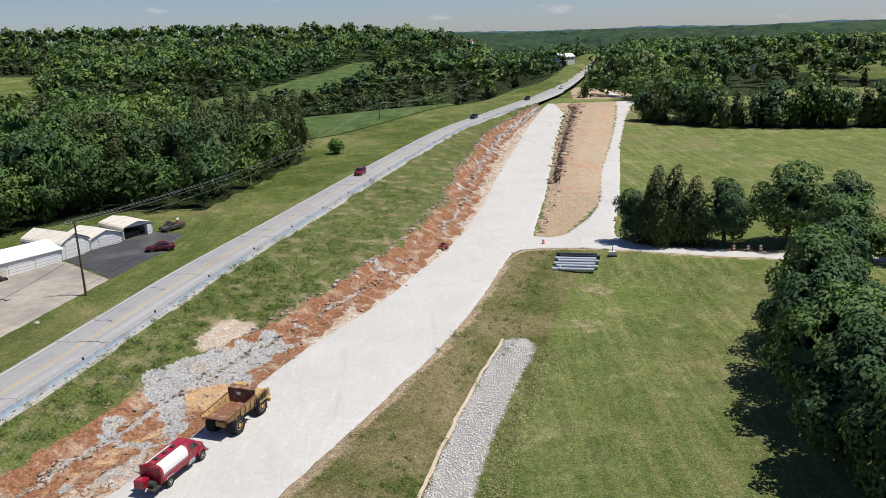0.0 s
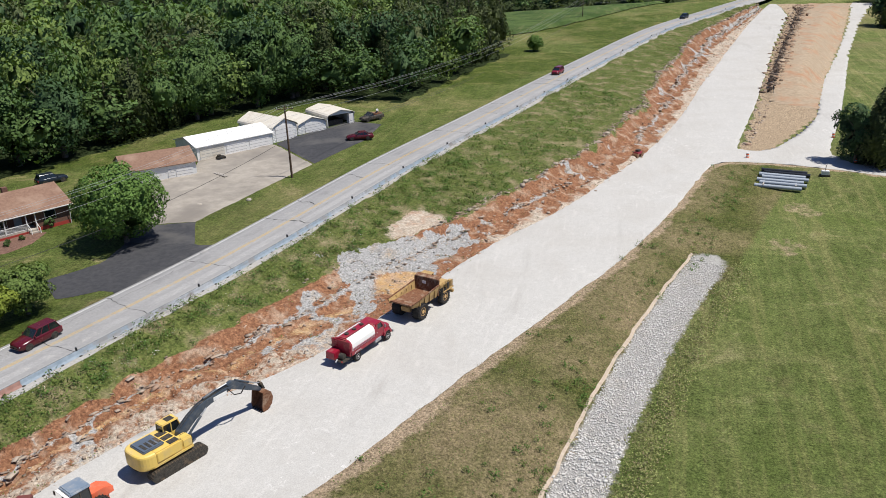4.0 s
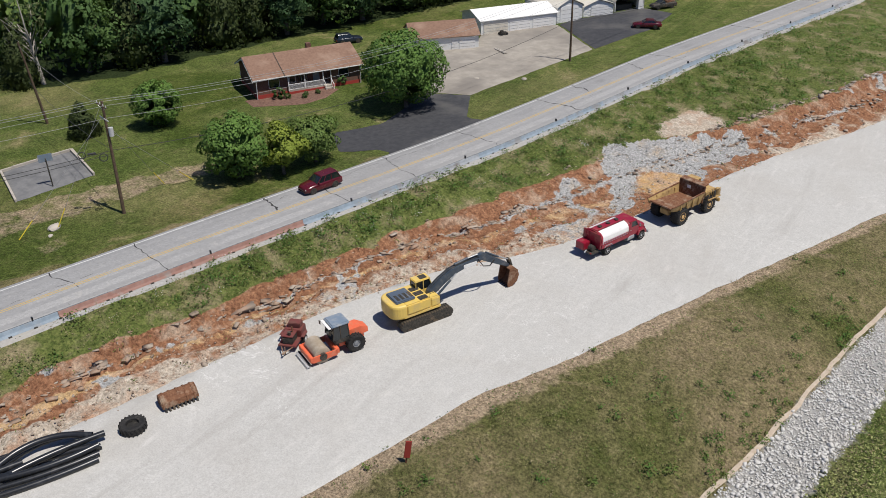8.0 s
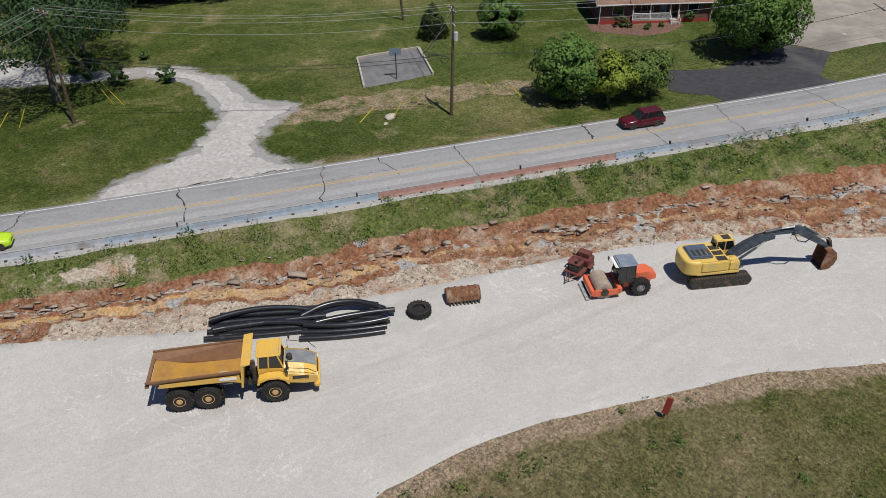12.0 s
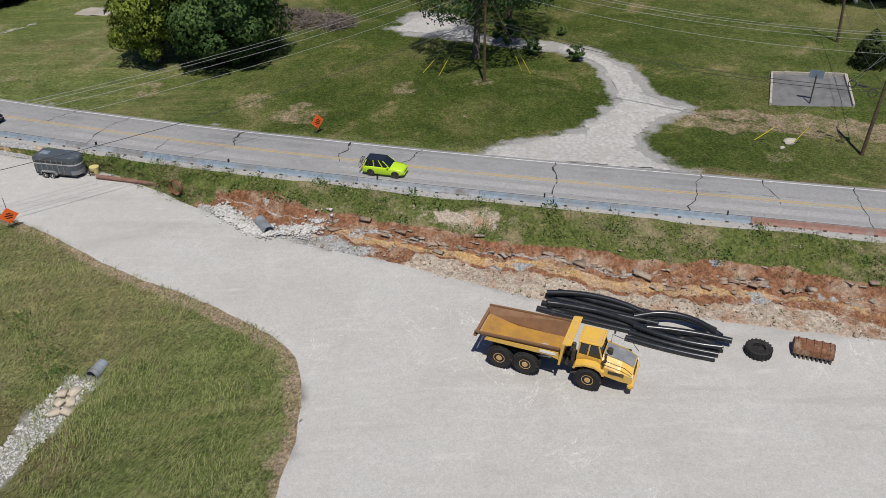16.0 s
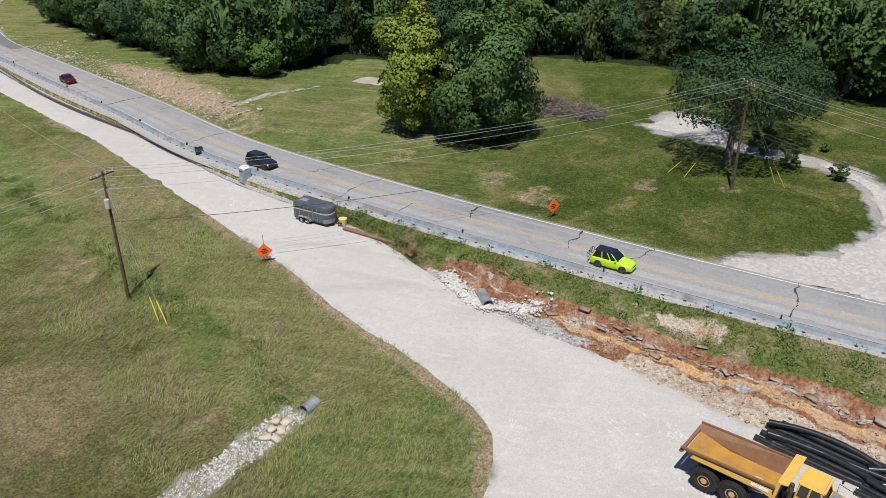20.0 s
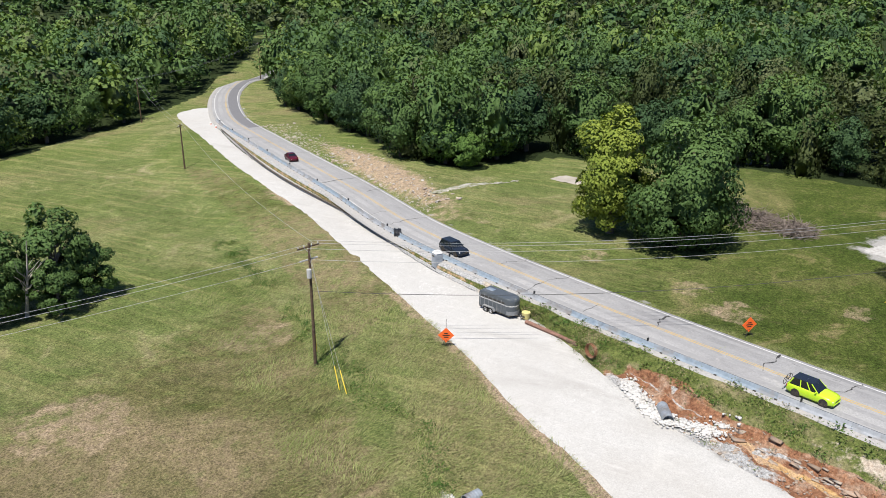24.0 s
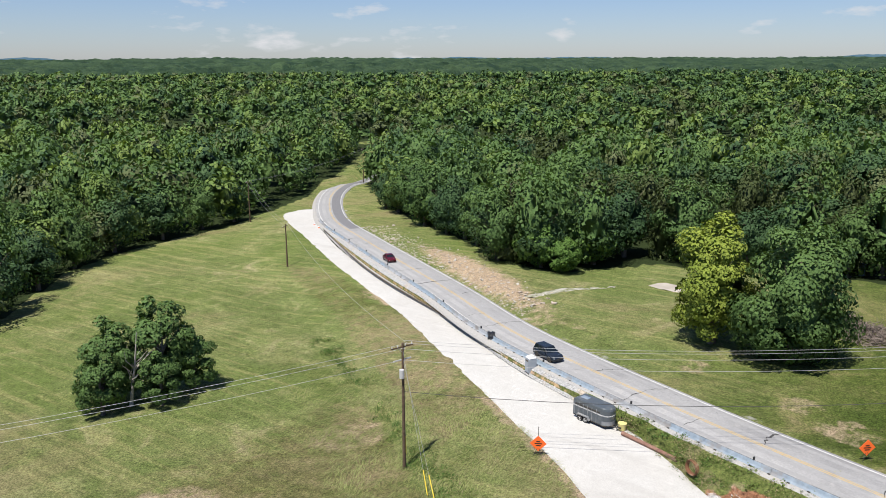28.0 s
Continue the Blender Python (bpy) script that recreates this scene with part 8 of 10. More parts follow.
drape("far_lane", [(84, 410), (88.5, 409), (92, 450), (90, 490), (86.5, 490), (87, 450)], 2.0, 0.2, GRAVEL, "pale gravel lane beyond the cut", "gravel lane", 1.0)
CORN = grass_material("young_corn", (0.05, 0.088, 0.024), (0.08, 0.12, 0.036), (0.13, 0.14, 0.06), 0.62, 0.8, stripe=0.3, angle=20)
drape("corn_field", [(-64, 264), (-40, 292), (-24, 330), (-10, 372), (6, 406), (-18, 414), (-70, 398), (-70, 330)], 4.0, 1.4, CORN, "green corn field below the highway", "corn field", 1.5)
drape("corn_field", HILLFIELD, 8.0, 1.2, CORN, "green corn on the hillside between the woods", "corn field", 2.0)
drape("corn_field", CORN_W, 3.0, 1.5, CORN, "tall green corn behind the tree row", "corn field", 0.8)

BRICK = surface("brown_brick", (0.11, 0.06, 0.045), (0.17, 0.09, 0.065), 7.0, (0.2, 0.13, 0.1), 1.5, 0.6, 0.75, kind="object", bump=0.4, bscale=12)
ROOFBROWN = surface("brown_shingles", (0.17, 0.1, 0.07), (0.235, 0.145, 0.1), 3.0, (0.27, 0.18, 0.13), 0.4, 0.5, 0.68, kind="object", bump=0.6, bscale=14)
REDBASE = paint("red_painted_base", (0.34, 0.04, 0.03), 0.6, dirt=(0.25, 0.08, 0.06), amount=0.3)
WHITEMETAL = paint("white_sheet_metal", (0.74, 0.74, 0.71), 0.4, dirt=(0.5, 0.48, 0.42), amount=0.25, scale=0.6)
CREAMROOF = paint("cream_metal_roof", (0.68, 0.64, 0.55), 0.45, dirt=(0.42, 0.36, 0.27), amount=0.5, scale=0.5)
WHITEROOF = paint("white_metal_roof", (0.82, 0.81, 0.77), 0.4, dirt=(0.6, 0.57, 0.5), amount=0.2, scale=0.5)
MULCH = surface("brown_mulch", (0.1, 0.055, 0.04), (0.19, 0.11, 0.08), 2.5, bump=0.8, bscale=8)


def gable(x0, x1, y0, y1, ze, yr, zr, over, thick):
    """Two roof slopes with the ridge along x."""
    bm = bmesh.new()
    for a, b2, za, zb in ((y0 - over, yr, ze - (zr - ze) / (yr - y0) * over, zr), (yr, y1 + over, zr, ze - (zr - ze) / (y1 - yr) * over)):
        prism([(a, za), (b2, zb), (b2, zb + thick), (a, za + thick)], x0 - over, x1 + over, 0, bm, axis="x")
    return bm


def house():
    x, y = -85.2, 77.4
    o = thing("house", pose(x, y, gz(x, y) - 0.1, 0, 0, 60.1), "low brick ranch house with a brown shingle roof and white porch", "house")
    L, D, H = 15.7, 9.6, 3.2
    part("base", box(-0.03, L + 0.03, -0.03, D + 0.03, -0.4, 0.75, 0.0), REDBASE, o, "red painted foundation")
    part("wall", box(0, 4.6, 0, 0.25, 0.75, H, 0), BRICK, o)
    part("wall", box(4.6, 11.2, 1.6, 1.85, 0.75, H, 0), BRICK, o)
    part("wall", box(11.2, L, 0, 0.25, 0.75, H, 0), BRICK, o)
    part("wall", box(4.4, 4.6, 0.25, 1.85, 0.75, H, 0), BRICK, o)
    part("wall", box(11.2, 11.4, 0.25, 1.85, 0.75, H, 0), BRICK, o)
    part("wall", box(0, L, D - 0.25, D, 0.75, H, 0), BRICK, o)
    for xx in (0, L - 0.25):
        part("gable_wall", prism([(0.25, 0.75), (D - 0.25, 0.75), (D - 0.25, H), (D / 2, H + 1.75), (0.25, H)], xx, xx + 0.25, 0, axis="x"), BRICK, o)
    part("roof", gable(0, L, 0, D, H + 0.02, D / 2, H + 1.9, 0.55, 0.14), ROOFBROWN, o, "weathered brown shingle roof")
    for yy in (-0.62, D + 0.5):
        part("gutter", box(-0.55, L + 0.55, yy, yy + 0.14, H - 0.22, H - 0.08, 0.02), WHITE, o, "white gutter")
    for s in (0, 1):
        xg = -0.6 if s == 0 else L + 0.5
        part("barge_board", prism([(-0.6, H - 0.2), (D / 2, H + 1.85), (D + 0.6, H - 0.2), (D + 0.6, H - 0.38), (D / 2, H + 1.65), (-0.6, H - 0.38)], xg, xg + 0.06, 0, axis="x"), WHITE, o)
    part("roof_seam", prism([(-0.6, H - 0.02), (D / 2, H + 2.07), (D / 2, H + 2.1), (-0.6, H + 0.03)], 4.1, 4.2, 0, axis="x"), DARKSTEEL, o)
    part("porch_floor", box(4.6, 11.2, -0.3, 1.6, 0.5, 0.8, 0.02), CONCRETE, o)
    part("porch_front", box(4.6, 11.2, -0.36, -0.3, -0.3, 0.62, 0.0), REDBASE, o)
    rail = part("porch_railing", box(4.6, 9.9, -0.28, -0.2, 1.62, 1.7, 0.0), WHITE, o, "white porch railing")
    part("bottom_rail", box(4.6, 9.9, -0.27, -0.21, 0.9, 0.96, 0.0), WHITE, rail)
    for k in range(44):
        xx = 4.68 + k * 0.12
        part("baluster", box(xx, xx + 0.035, -0.265, -0.225, 0.96, 1.62, 0.0), WHITE, rail)
    for xx in (4.65, 7.1, 9.9, 11.1):
        part("porch_post", box(xx - 0.07, xx + 0.07, -0.31, -0.17, 0.8, H - 0.05, 0.01), WHITE, o, "white porch post")
    st = part("porch_steps", prism([(-0.3, 0.8), (-0.65, 0.8), (-0.65, 0.55), (-1.0, 0.55), (-1.0, 0.3), (-1.35, 0.3), (-1.35, -0.1), (-0.3, -0.1)], 9.95, 11.1, 0, axis="x"), CONCRETE, o)
    for xx in (9.95, 11.1):
        part("stair_rail", rod((xx, -0.25, 1.65), (xx, -1.35, 1.05), 0.04, seg=6), WHITE, st)
        part("newel", box(xx - 0.05, xx + 0.05, -1.4, -1.3, 0.1, 1.15, 0.0), WHITE, st)
    def win(x0, x1, z0, z1, yy, name="window"):
        w = part(name, box(x0, x1, yy - 0.04, yy + 0.02, z0, z1, 0.0), WHITE, o, "white framed window")
        n = max(1, int((x1 - x0) / 0.9))
        for k in range(n):
            a = x0 + 0.06 + (x1 - x0 - 0.06) / n * k
            part("pane", box(a, a + (x1 - x0 - 0.06) / n - 0.06, yy - 0.06, yy - 0.03, z0 + 0.07, z1 - 0.07, 0.0), GLASS, w)
    win(1.8, 3.4, 1.5, 2.8, 0.0)
    win(5.3, 8.0, 1.3, 2.7, 1.6)
    win(12.4, 13.9, 1.5, 2.8, 0.0)
    part("front_door", box(8.9, 9.9, 1.54, 1.62, 0.8, 2.85, 0.01), CABBLUE, o, "pale blue front door")
    for xx in (-0.05, L + 0.0):
        part("downspout", rod((xx, -0.1, -0.2), (xx, -0.5, H - 0.2), 0.06, seg=8), WHITE, o)
    part("rear_lean_to", prism([(D, H - 0.6), (D + 3.6, H - 0.9), (D + 3.6, H - 0.8), (D, H - 0.5)], 1.6, 12.5, 0, axis="x"), WHITEROOF, o, "white metal patio roof")
    for xx in (1.8, 7.0, 12.3):
        part("patio_post", box(xx - 0.06, xx + 0.06, D + 3.4, D + 3.52, -0.3, H - 0.85, 0.0), WHITE, o)
    part("chimney", box(9.5, 10.2, D / 2 + 0.6, D / 2 + 1.3, H + 1.2, H + 2.5, 0.02), BRICK, o)
    dish = part("satellite_dish", rod((0.6, D + 1.2, 1.2), (0.4, D + 1.0, 1.35), 0.5, 0.05, 18), WHITE, o, "white satellite dish")
    part("dish_mast", rod((0.6, D + 1.3, -0.2), (0.6, D + 1.2, 1.2), 0.05, seg=6), STEEL, dish)


house()
drape("mulch_bed", [(-86.5, 76), (-83.5, 74.9), (-77.9, 79.2), (-77.0, 82.5), (-78.0, 86.8), (-80.5, 86.6), (-85.0, 78.2)], 0.6, 0.1, MULCH, "curved brown mulch bed before the house", "flower bed", 0.2)
for x, y, s in ((-82.7, 79.2, 0.75), (-81.6, 79.8, 0.4), (-79.6, 81.2, 0.35), (-79.2, 83.6, 0.35), (-80.2, 82.2, 0.3), (-79.2, 88.6, 0.8), (-78.3, 92.8, 0.9), (-76.5, 96, 1.0)):
    tree("shrub", x, y, s, x * 31)


def shed(name, x, y, deg, L, D, ze, zr, doors, roof_m, label, ridge="x", open_front=False, wall_m=None):
    z0 = gz(x, y)
    H, R = ze - z0, zr - z0
    wm = wall_m or WHITEMETAL
    o = thing(name, pose(x, y, z0 - 0.05, 0, 0, deg), label, "garage" if not open_front else "carport")
    part("back_wall", box(0, L, D - 0.1, D, 0, H, 0), wm, o)
    for xx in (0, L - 0.1):
        if ridge == "x":
            part("side_wall", prism([(0, 0), (D - 0.1, 0), (D - 0.1, H), (D / 2, R), (0, H)], xx, xx + 0.1, 0, axis="x"), wm, o)
        else:
            part("side_wall", box(xx, xx + 0.1, 0.1, D - 0.1, 0, H, 0), wm, o)
    if ridge == "x":
        part("roof", gable(0, L, 0, D, H + 0.01, D / 2, R + 0.02, 0.3, 0.1), roof_m, o)
        if not open_front:
            part("front_wall", box(0.1, L - 0.1, 0.0, 0.1, 0, H, 0), wm, o)
    else:
        bm = bmesh.new()
        arc = [(-0.15, H - 0.35), (0.0, H), (0.35, H + 0.25), (L / 2, R), (L - 0.35, H + 0.25), (L, H), (L + 0.15, H - 0.35)]
        prism([(p[0], p[1] + 0.08) for p in arc] + [(p[0], p[1]) for p in arc[::-1]], -0.3, D + 0.2, 0, bm)
        part("roof", bm, roof_m, o, "rounded metal roof")
        if not open_front:
            part("front_wall", prism([(0.1, 0), (L - 0.1, 0), (L - 0.1, H), (L / 2, R - 0.1), (0.1, H)], 0.0, 0.1, 0), wm, o)
            for k in range(int(H / 0.3)):
                part("siding_lap", box(0.12, L - 0.12, -0.03, 0.0, 0.3 * k, 0.3 * k + 0.03, 0.0), WHITE, o)
        else:
            part("gable_panel", prism([(0, H), (L, H), (L / 2, R - 0.05)], 0.0, 0.08, 0), wm, o)
            for xx in (0.05, L - 0.05):
                part("post", box(xx - 0.06, xx + 0.06, 0, 0.12, 0, H, 0), wm, o)
    for x0, x1, h, mat in doors:
        d = part("garage_door", box(x0, x1, -0.07, -0.01, 0.05, h, 0.0), mat, o, "white sectional garage door")
        n = 4
        for k in range(1, n):
            part("door_groove", box(x0 + 0.03, x1 - 0.03, -0.085, -0.068, 0.05 + (h - 0.05) * k / n, 0.08 + (h - 0.05) * k / n, 0.0), GREYPAINT, d)
    return o


shed("garage", -79.2, 107.0, 45, 11.2, 8.0, 5.75, 7.4, [(6.6, 7.6, 2.2, WHITE), (7.9, 10.6, 2.2, WHITE)], ROOFBROWN, "white garage with a brown shingle roof")
shed("workshop", -75.1, 121.9, 55.9, 14.95, 8.4, 6.05, 7.15, [(0.5, 5.2, 2.2, CREAMROOF), (5.6, 9.6, 2.2, WHITE), (10.2, 14.3, 2.2, WHITE)], WHITEROOF, "long white metal workshop with three doors")
shed("garage", -67.0, 134.9, 62, 5.8, 10.5, 6.6, 8.0, [(0.8, 4.8, 3.0, WHITE)], CREAMROOF, "tall white metal garage with a rounded cream roof", ridge="y")
shed("garage", -64.7, 141.2, 56, 6.6, 8.0, 5.7, 6.9, [(1.7, 5.4, 2.0, WHITE)], CREAMROOF, "small white metal garage with a rounded roof", ridge="y")
cp = shed("carport", -61.3, 148.1, 52, 6.2, 8.5, 6.1, 7.0, [], CREAMROOF, "open white metal carport with a rounded cream roof", ridge="y", open_front=True)
part("cabinet", box(4.9, 5.9, -0.2, 0.7, 0, 2.1, 0.02), WHITE, cp, "white storage locker")
part("stored_gear", box(0.6, 4.2, 1.0, 5.0, 0, 1.1, 0.1), DARKSTEEL, cp)
o = thing("lumber_pile", pose(-68.5, 115.2, gz(-68.5, 115.2) + 0.1, 0, 0, -30), "pale timbers lying on the concrete apron", "lumber")
for k in range(3):
    part("plank", box(0, 3.4, 0.22 * k, 0.22 * k + 0.18, 0.05, 0.15, 0.01), DEADWOOD, o)
o = thing("yard_mower", pose(-71.6, 123.6, gz(-71.6, 123.6) + 0.1, 0, 0, 60), "dark mower parked before the workshop", "mower")
part("deck", box(-0.7, 0.7, -0.45, 0.45, 0.15, 0.5, 0.08), DARKSTEEL, o)
part("engine", box(-0.6, 0.0, -0.25, 0.25, 0.5, 0.8, 0.05), DARKSTEEL, o)
for sx in (-0.5, 0.5):
    for sy_ in (-0.5, 0.5):
        part("wheel", tyre_bm(0.22, 0.15), RUBBER, o, m=pose(sx, sy_, 0.22))

o = thing("basketball_hoop", pose(-84.2, 44.2, gz(-84.2, 44.2) + 0.1, 0, 0, 155), "basketball hoop on a dark post", "basketball hoop")
part("post", rod((0, 0, 0), (0, 0, 3.2), 0.07, seg=10), DARKSTEEL, o)
part("backboard", box(0.35, 0.4, -0.75, 0.75, 2.9, 3.8, 0.02), CABBLUE, o, "blue-grey backboard")
part("bracket", rod((0, 0, 3.1), (0.38, 0, 3.3), 0.05, seg=6), DARKSTEEL, o)
part("rim", bent([(0.65 + 0.23 * math.cos(a), 0.23 * math.sin(a), 3.05) for a in np.linspace(0, 2 * math.pi, 15)], 0.02, 5), SIGNORANGE, o)

# brush piles of cut limbs
BRUSH = surface("grey_brown_brushwood", (0.11, 0.085, 0.07), (0.24, 0.2, 0.17), 3)
for x, y, rr in ((-121.5, -18, 4.2), (-126, -24, 4.0), (-119.5, -12, 2.6)):
    rng = np.random.default_rng(int(abs(x * 7)))
    ps = []
    z0 = gz(x, y)
    for k in range(330):
        a, u = rng.uniform(0, 6.28), rng.uniform(0, 1)
        p = np.array([x + rr * math.sqrt(u) * math.cos(a), y + rr * math.sqrt(u) * math.sin(a), z0 + rng.uniform(0.1, 1.9) * (1 - u * 0.75)])
        d = unit(rng.normal(size=3) * np.array([1, 1, 0.35])) * rng.uniform(0.6, 2.0)
        ps.append(tube([p - d, p + rng.normal(size=3) * 0.15, p + d], [0.06, 0.04, 0.012], 4))
    c, f = join(ps)
    tagged(new("brush_pile", mesh_np("brush_pile", c, f, [BRUSH])), "heap of grey cut branches on the lawn", "brush pile", kind="stuff")
for x, y, lab in ((-117, -27, "blue-grey portable cabinet by the trees"),):
    o = thing("portable_toilet", pose(-163, -27, gz(-163, -27), 0, 0, 20), "blue portable toilet at the wood's edge", "portable toilet")
    part("cabin", box(-0.55, 0.55, -0.55, 0.55, 0, 2.1, 0.04), CABBLUE, o)
    part("roof", box(-0.6, 0.6, -0.6, 0.6, 2.1, 2.3, 0.08), CABBLUE, o)
# stones lying on the lawn
for x, y, s in ((-75.2, 38.4, 1.2), (-74, 37.2, 0.5), (-63, 101, 0.7), (-56.8, 104.5, 0.8)):
    rng = np.random.default_rng(int(abs(x * 13)))
    bm = bmesh.new()
    bmesh.ops.create_icosphere(bm, subdivisions=2, radius=0.5)
    for v in bm.verts:
        v.co = Vector((v.co.x * 1.3, v.co.y, v.co.z * 0.55)) * (1 + 0.25 * noise.noise(v.co * 3 + Vector((x, y, 0))))
    me = bpy.data.meshes.new("rock")
    bm.to_mesh(me)
    bm.free()
    me.materials.append(CONCRETE)
    o = new("rock", me)
    o.matrix_basis = pose(x, y, gz(x, y) + 0.1 * s, 0, 0, x * 20) @ Matrix.Scale(s, 4)
    tagged(o, "pale flat boulder lying on the lawn", "rock", "lawn rocks")
# ---- loose things on and beside the roadbed ----
def corrugated(path, r, mat, parent, label="", seg=14):
    """A pipe with rings along a bent path."""
    p = spline(path, 0.11)
    rad = r * (1 + 0.007 * np.cos(np.arange(len(p)) * math.pi))
    c, f = tube(p, rad, seg)
    ends = [list(range(seg))[::-1], list(range(len(c) - seg, len(c)))]
    me = bpy.data.meshes.new("pipe")
    me.from_pydata(c.tolist(), [], f.tolist())
    me.polygons.foreach_set("use_smooth", np.ones(len(me.polygons), bool))
    me.materials.append(mat)
    o = new("pipe", me)
    o.parent = parent
    return tagged(o, label)


ux, uy = np.array([0.42, 0.907]), np.array([0.907, -0.42])     # along and across the bundle


def bundle(cx, cy, n, length, seed, label, turn=0.0, bent_ones=()):
    """A heap of black drain pipes; each is a thing of its own."""
    rng = np.random.default_rng(seed)
    for k in range(n):
        lay = 0 if k < 5 else 1
        off = (k - 2 if lay == 0 else k - 6.5) * 0.62 + rng.normal(0, 0.08)
        bow = rng.normal(0, 0.35) + (1.3 if k in bent_ones else 0.0)
        sh = rng.normal(0, 0.5)
        skew = rng.normal(0, 0.45)
        z = 0.25 + 0.4 * lay + (0.12 if k in bent_ones else 0)
        pts = []
        for u in np.linspace(-0.5, 0.5, 5):
            fan = 1 + 0.35 * (u * turn)
            p = np.array([cx, cy]) + ux * (u * length + sh) + uy * (off * fan + skew * u - bow * (0.25 - u * u) * 3.2)
            pts.append((p[0], p[1], z + (0.25 * (0.25 - u * u) * 4 if k in bent_ones else 0)))
        root = thing("drain_pipe", Matrix(), label, "drain pipe", "black drain pipes")
        corrugated(pts, 0.235, PLASTIC, root)


bundle(-50.3, 13.4, 9, 8.0, 1, "black corrugated plastic drain pipe lying in a heap", 0.3, (6,))
bundle(-46.9, 18.6, 8, 6.6, 2, "black corrugated plastic drain pipe with a bent end in a heap", 0.8, (0, 5))
o = thing("giant_tyre", pose(-45.1, 24.6, 0.05, 90, 0, 0), "used black earthmover tyre lying flat", "tyre")
part("tyre", tyre_bm(0.95, 0.62, 20, 0.5), RUBBER, o, m=pose(0, 0.31, 0))

o = thing("grapple_bucket", pose(-44.9, 28.6, 0.03, 0, 0, -22), "rusty ribbed excavator bucket lying face down on the gravel", "bucket")
outer = [(-0.75, 0.0), (-0.72, 0.45), (-0.5, 0.85), (-0.1, 1.08), (0.35, 1.0), (0.68, 0.68), (0.8, 0.25)]
inner = [(x * 0.9, z * 0.92 - 0.01) for x, z in outer[::-1]]
part("shell", loft([[(x, s, max(z, 0.0)) for x, z in outer + inner] for s in (-1.35, 1.35)]), RUST, o)
for s in (-1.35, 1.35):
    part("cheek", prism(outer, s - 0.05, s + 0.05, 0), RUST, o)
for k in range(5):
    s = -1.1 + 0.55 * k
    part("wear_rib", loft([[(x * f, s + d, z * f + 0.01) for f, d in ((1.0, -0.06), (1.05, -0.06), (1.05, 0.06), (1.0, 0.06))] for x, z in outer[1:]]), RUST, o)
for k in range(9):
    part("tooth", prism([(0.68, 0.35), (0.84, 0.32), (0.95, 0.0), (0.86, 0.0)], -1.26 + 0.3 * k, -1.12 + 0.3 * k, 0), DARKSTEEL, o)


def stock_trailer():
    o = thing("stock_trailer", pose(-76.6, -37.6, 0.06, 0, 0, 77), "charcoal bumper-pull livestock trailer with a rounded nose", "trailer")
    n = 10
    def ring(z, k=0.0):
        pts = [(-2.4, -0.95), (1.7, -0.95)] + [(1.7 + 0.85 * math.sin(a), -0.95 * math.cos(a)) for a in np.linspace(0.2, math.pi - 0.2, n)] + [(1.7, 0.95), (-2.4, 0.95)]
        return [(x * (1 - k), y * (1 - k), z) for x, y in pts]
    part("body", loft([ring(0.5), ring(2.15), ring(2.35, 0.03), ring(2.45, 0.12)]), TRAILER, o, "charcoal sheet metal body")
    part("roof_patch", box(-1.9, -0.9, -0.4, 0.3, 2.44, 2.47, 0.0), CABBLUE, o, "worn pale roof patch")
    part("nose_guard", loft([[(p[0] * 1.01, p[1] * 1.02, z) for p in ring(0)[1:-1]] for z in (0.5, 0.95)], True), GREYPAINT, o, "grey stone guard")
    for z in (1.55, 1.62):
        part("side_stripe", loft([[(p[0] * 1.004, p[1] * 1.006, zz) for p in ring(0)] for zz in (z, z + 0.03)]), WHITE, o)
    for s in (-1, 1):
        for k in range(6):
            part("side_rib", box(-2.2 + 0.62 * k, -2.14 + 0.62 * k, s * 0.955 - 0.02, s * 0.955 + 0.02, 0.55, 2.1, 0.0), GREYPAINT, o)
        part("vent_slot", box(-2.1, 1.4, s * 0.96 - 0.01, s * 0.96 + 0.01, 1.75, 1.92, 0.0), DARKSTEEL, o)
        part("fender", prism([(-1.75, 0.45), (-1.6, 0.85), (-0.1, 0.85), (0.1, 0.45), (0.0, 0.45), (-0.2, 0.75), (-1.5, 0.75), (-1.65, 0.45)], s * 0.95, s * 1.22, 0.0), GREYPAINT, o)
        for x in (-1.25, -0.45):
            wheel(o, x, s * 1.08, 0.35, 0.2, WHITE, hole=0.6, side=s)
        part("tongue", rod((2.0, s * 0.55, 0.5), (3.4, 0, 0.5), 0.05, seg=6), DARKSTEEL, o)
        part("tail_light", box(-2.43, -2.4, s * 0.85 - 0.06, s * 0.85 + 0.06, 0.8, 0.95, 0), TAIL, o)
    part("jack", rod((3.1, 0, 0.0), (3.1, 0, 0.9), 0.05, seg=8), DARKSTEEL, o)
    part("coupler", box(3.3, 3.6, -0.08, 0.08, 0.45, 0.58, 0.02), DARKSTEEL, o)
    part("rear_gate", box(-2.44, -2.4, -0.85, 0.85, 0.55, 2.0, 0.0), TRAILER, o)
    part("floor_frame", box(-2.4, 2.2, -0.9, 0.9, 0.35, 0.52, 0.0), DARKSTEEL, o)


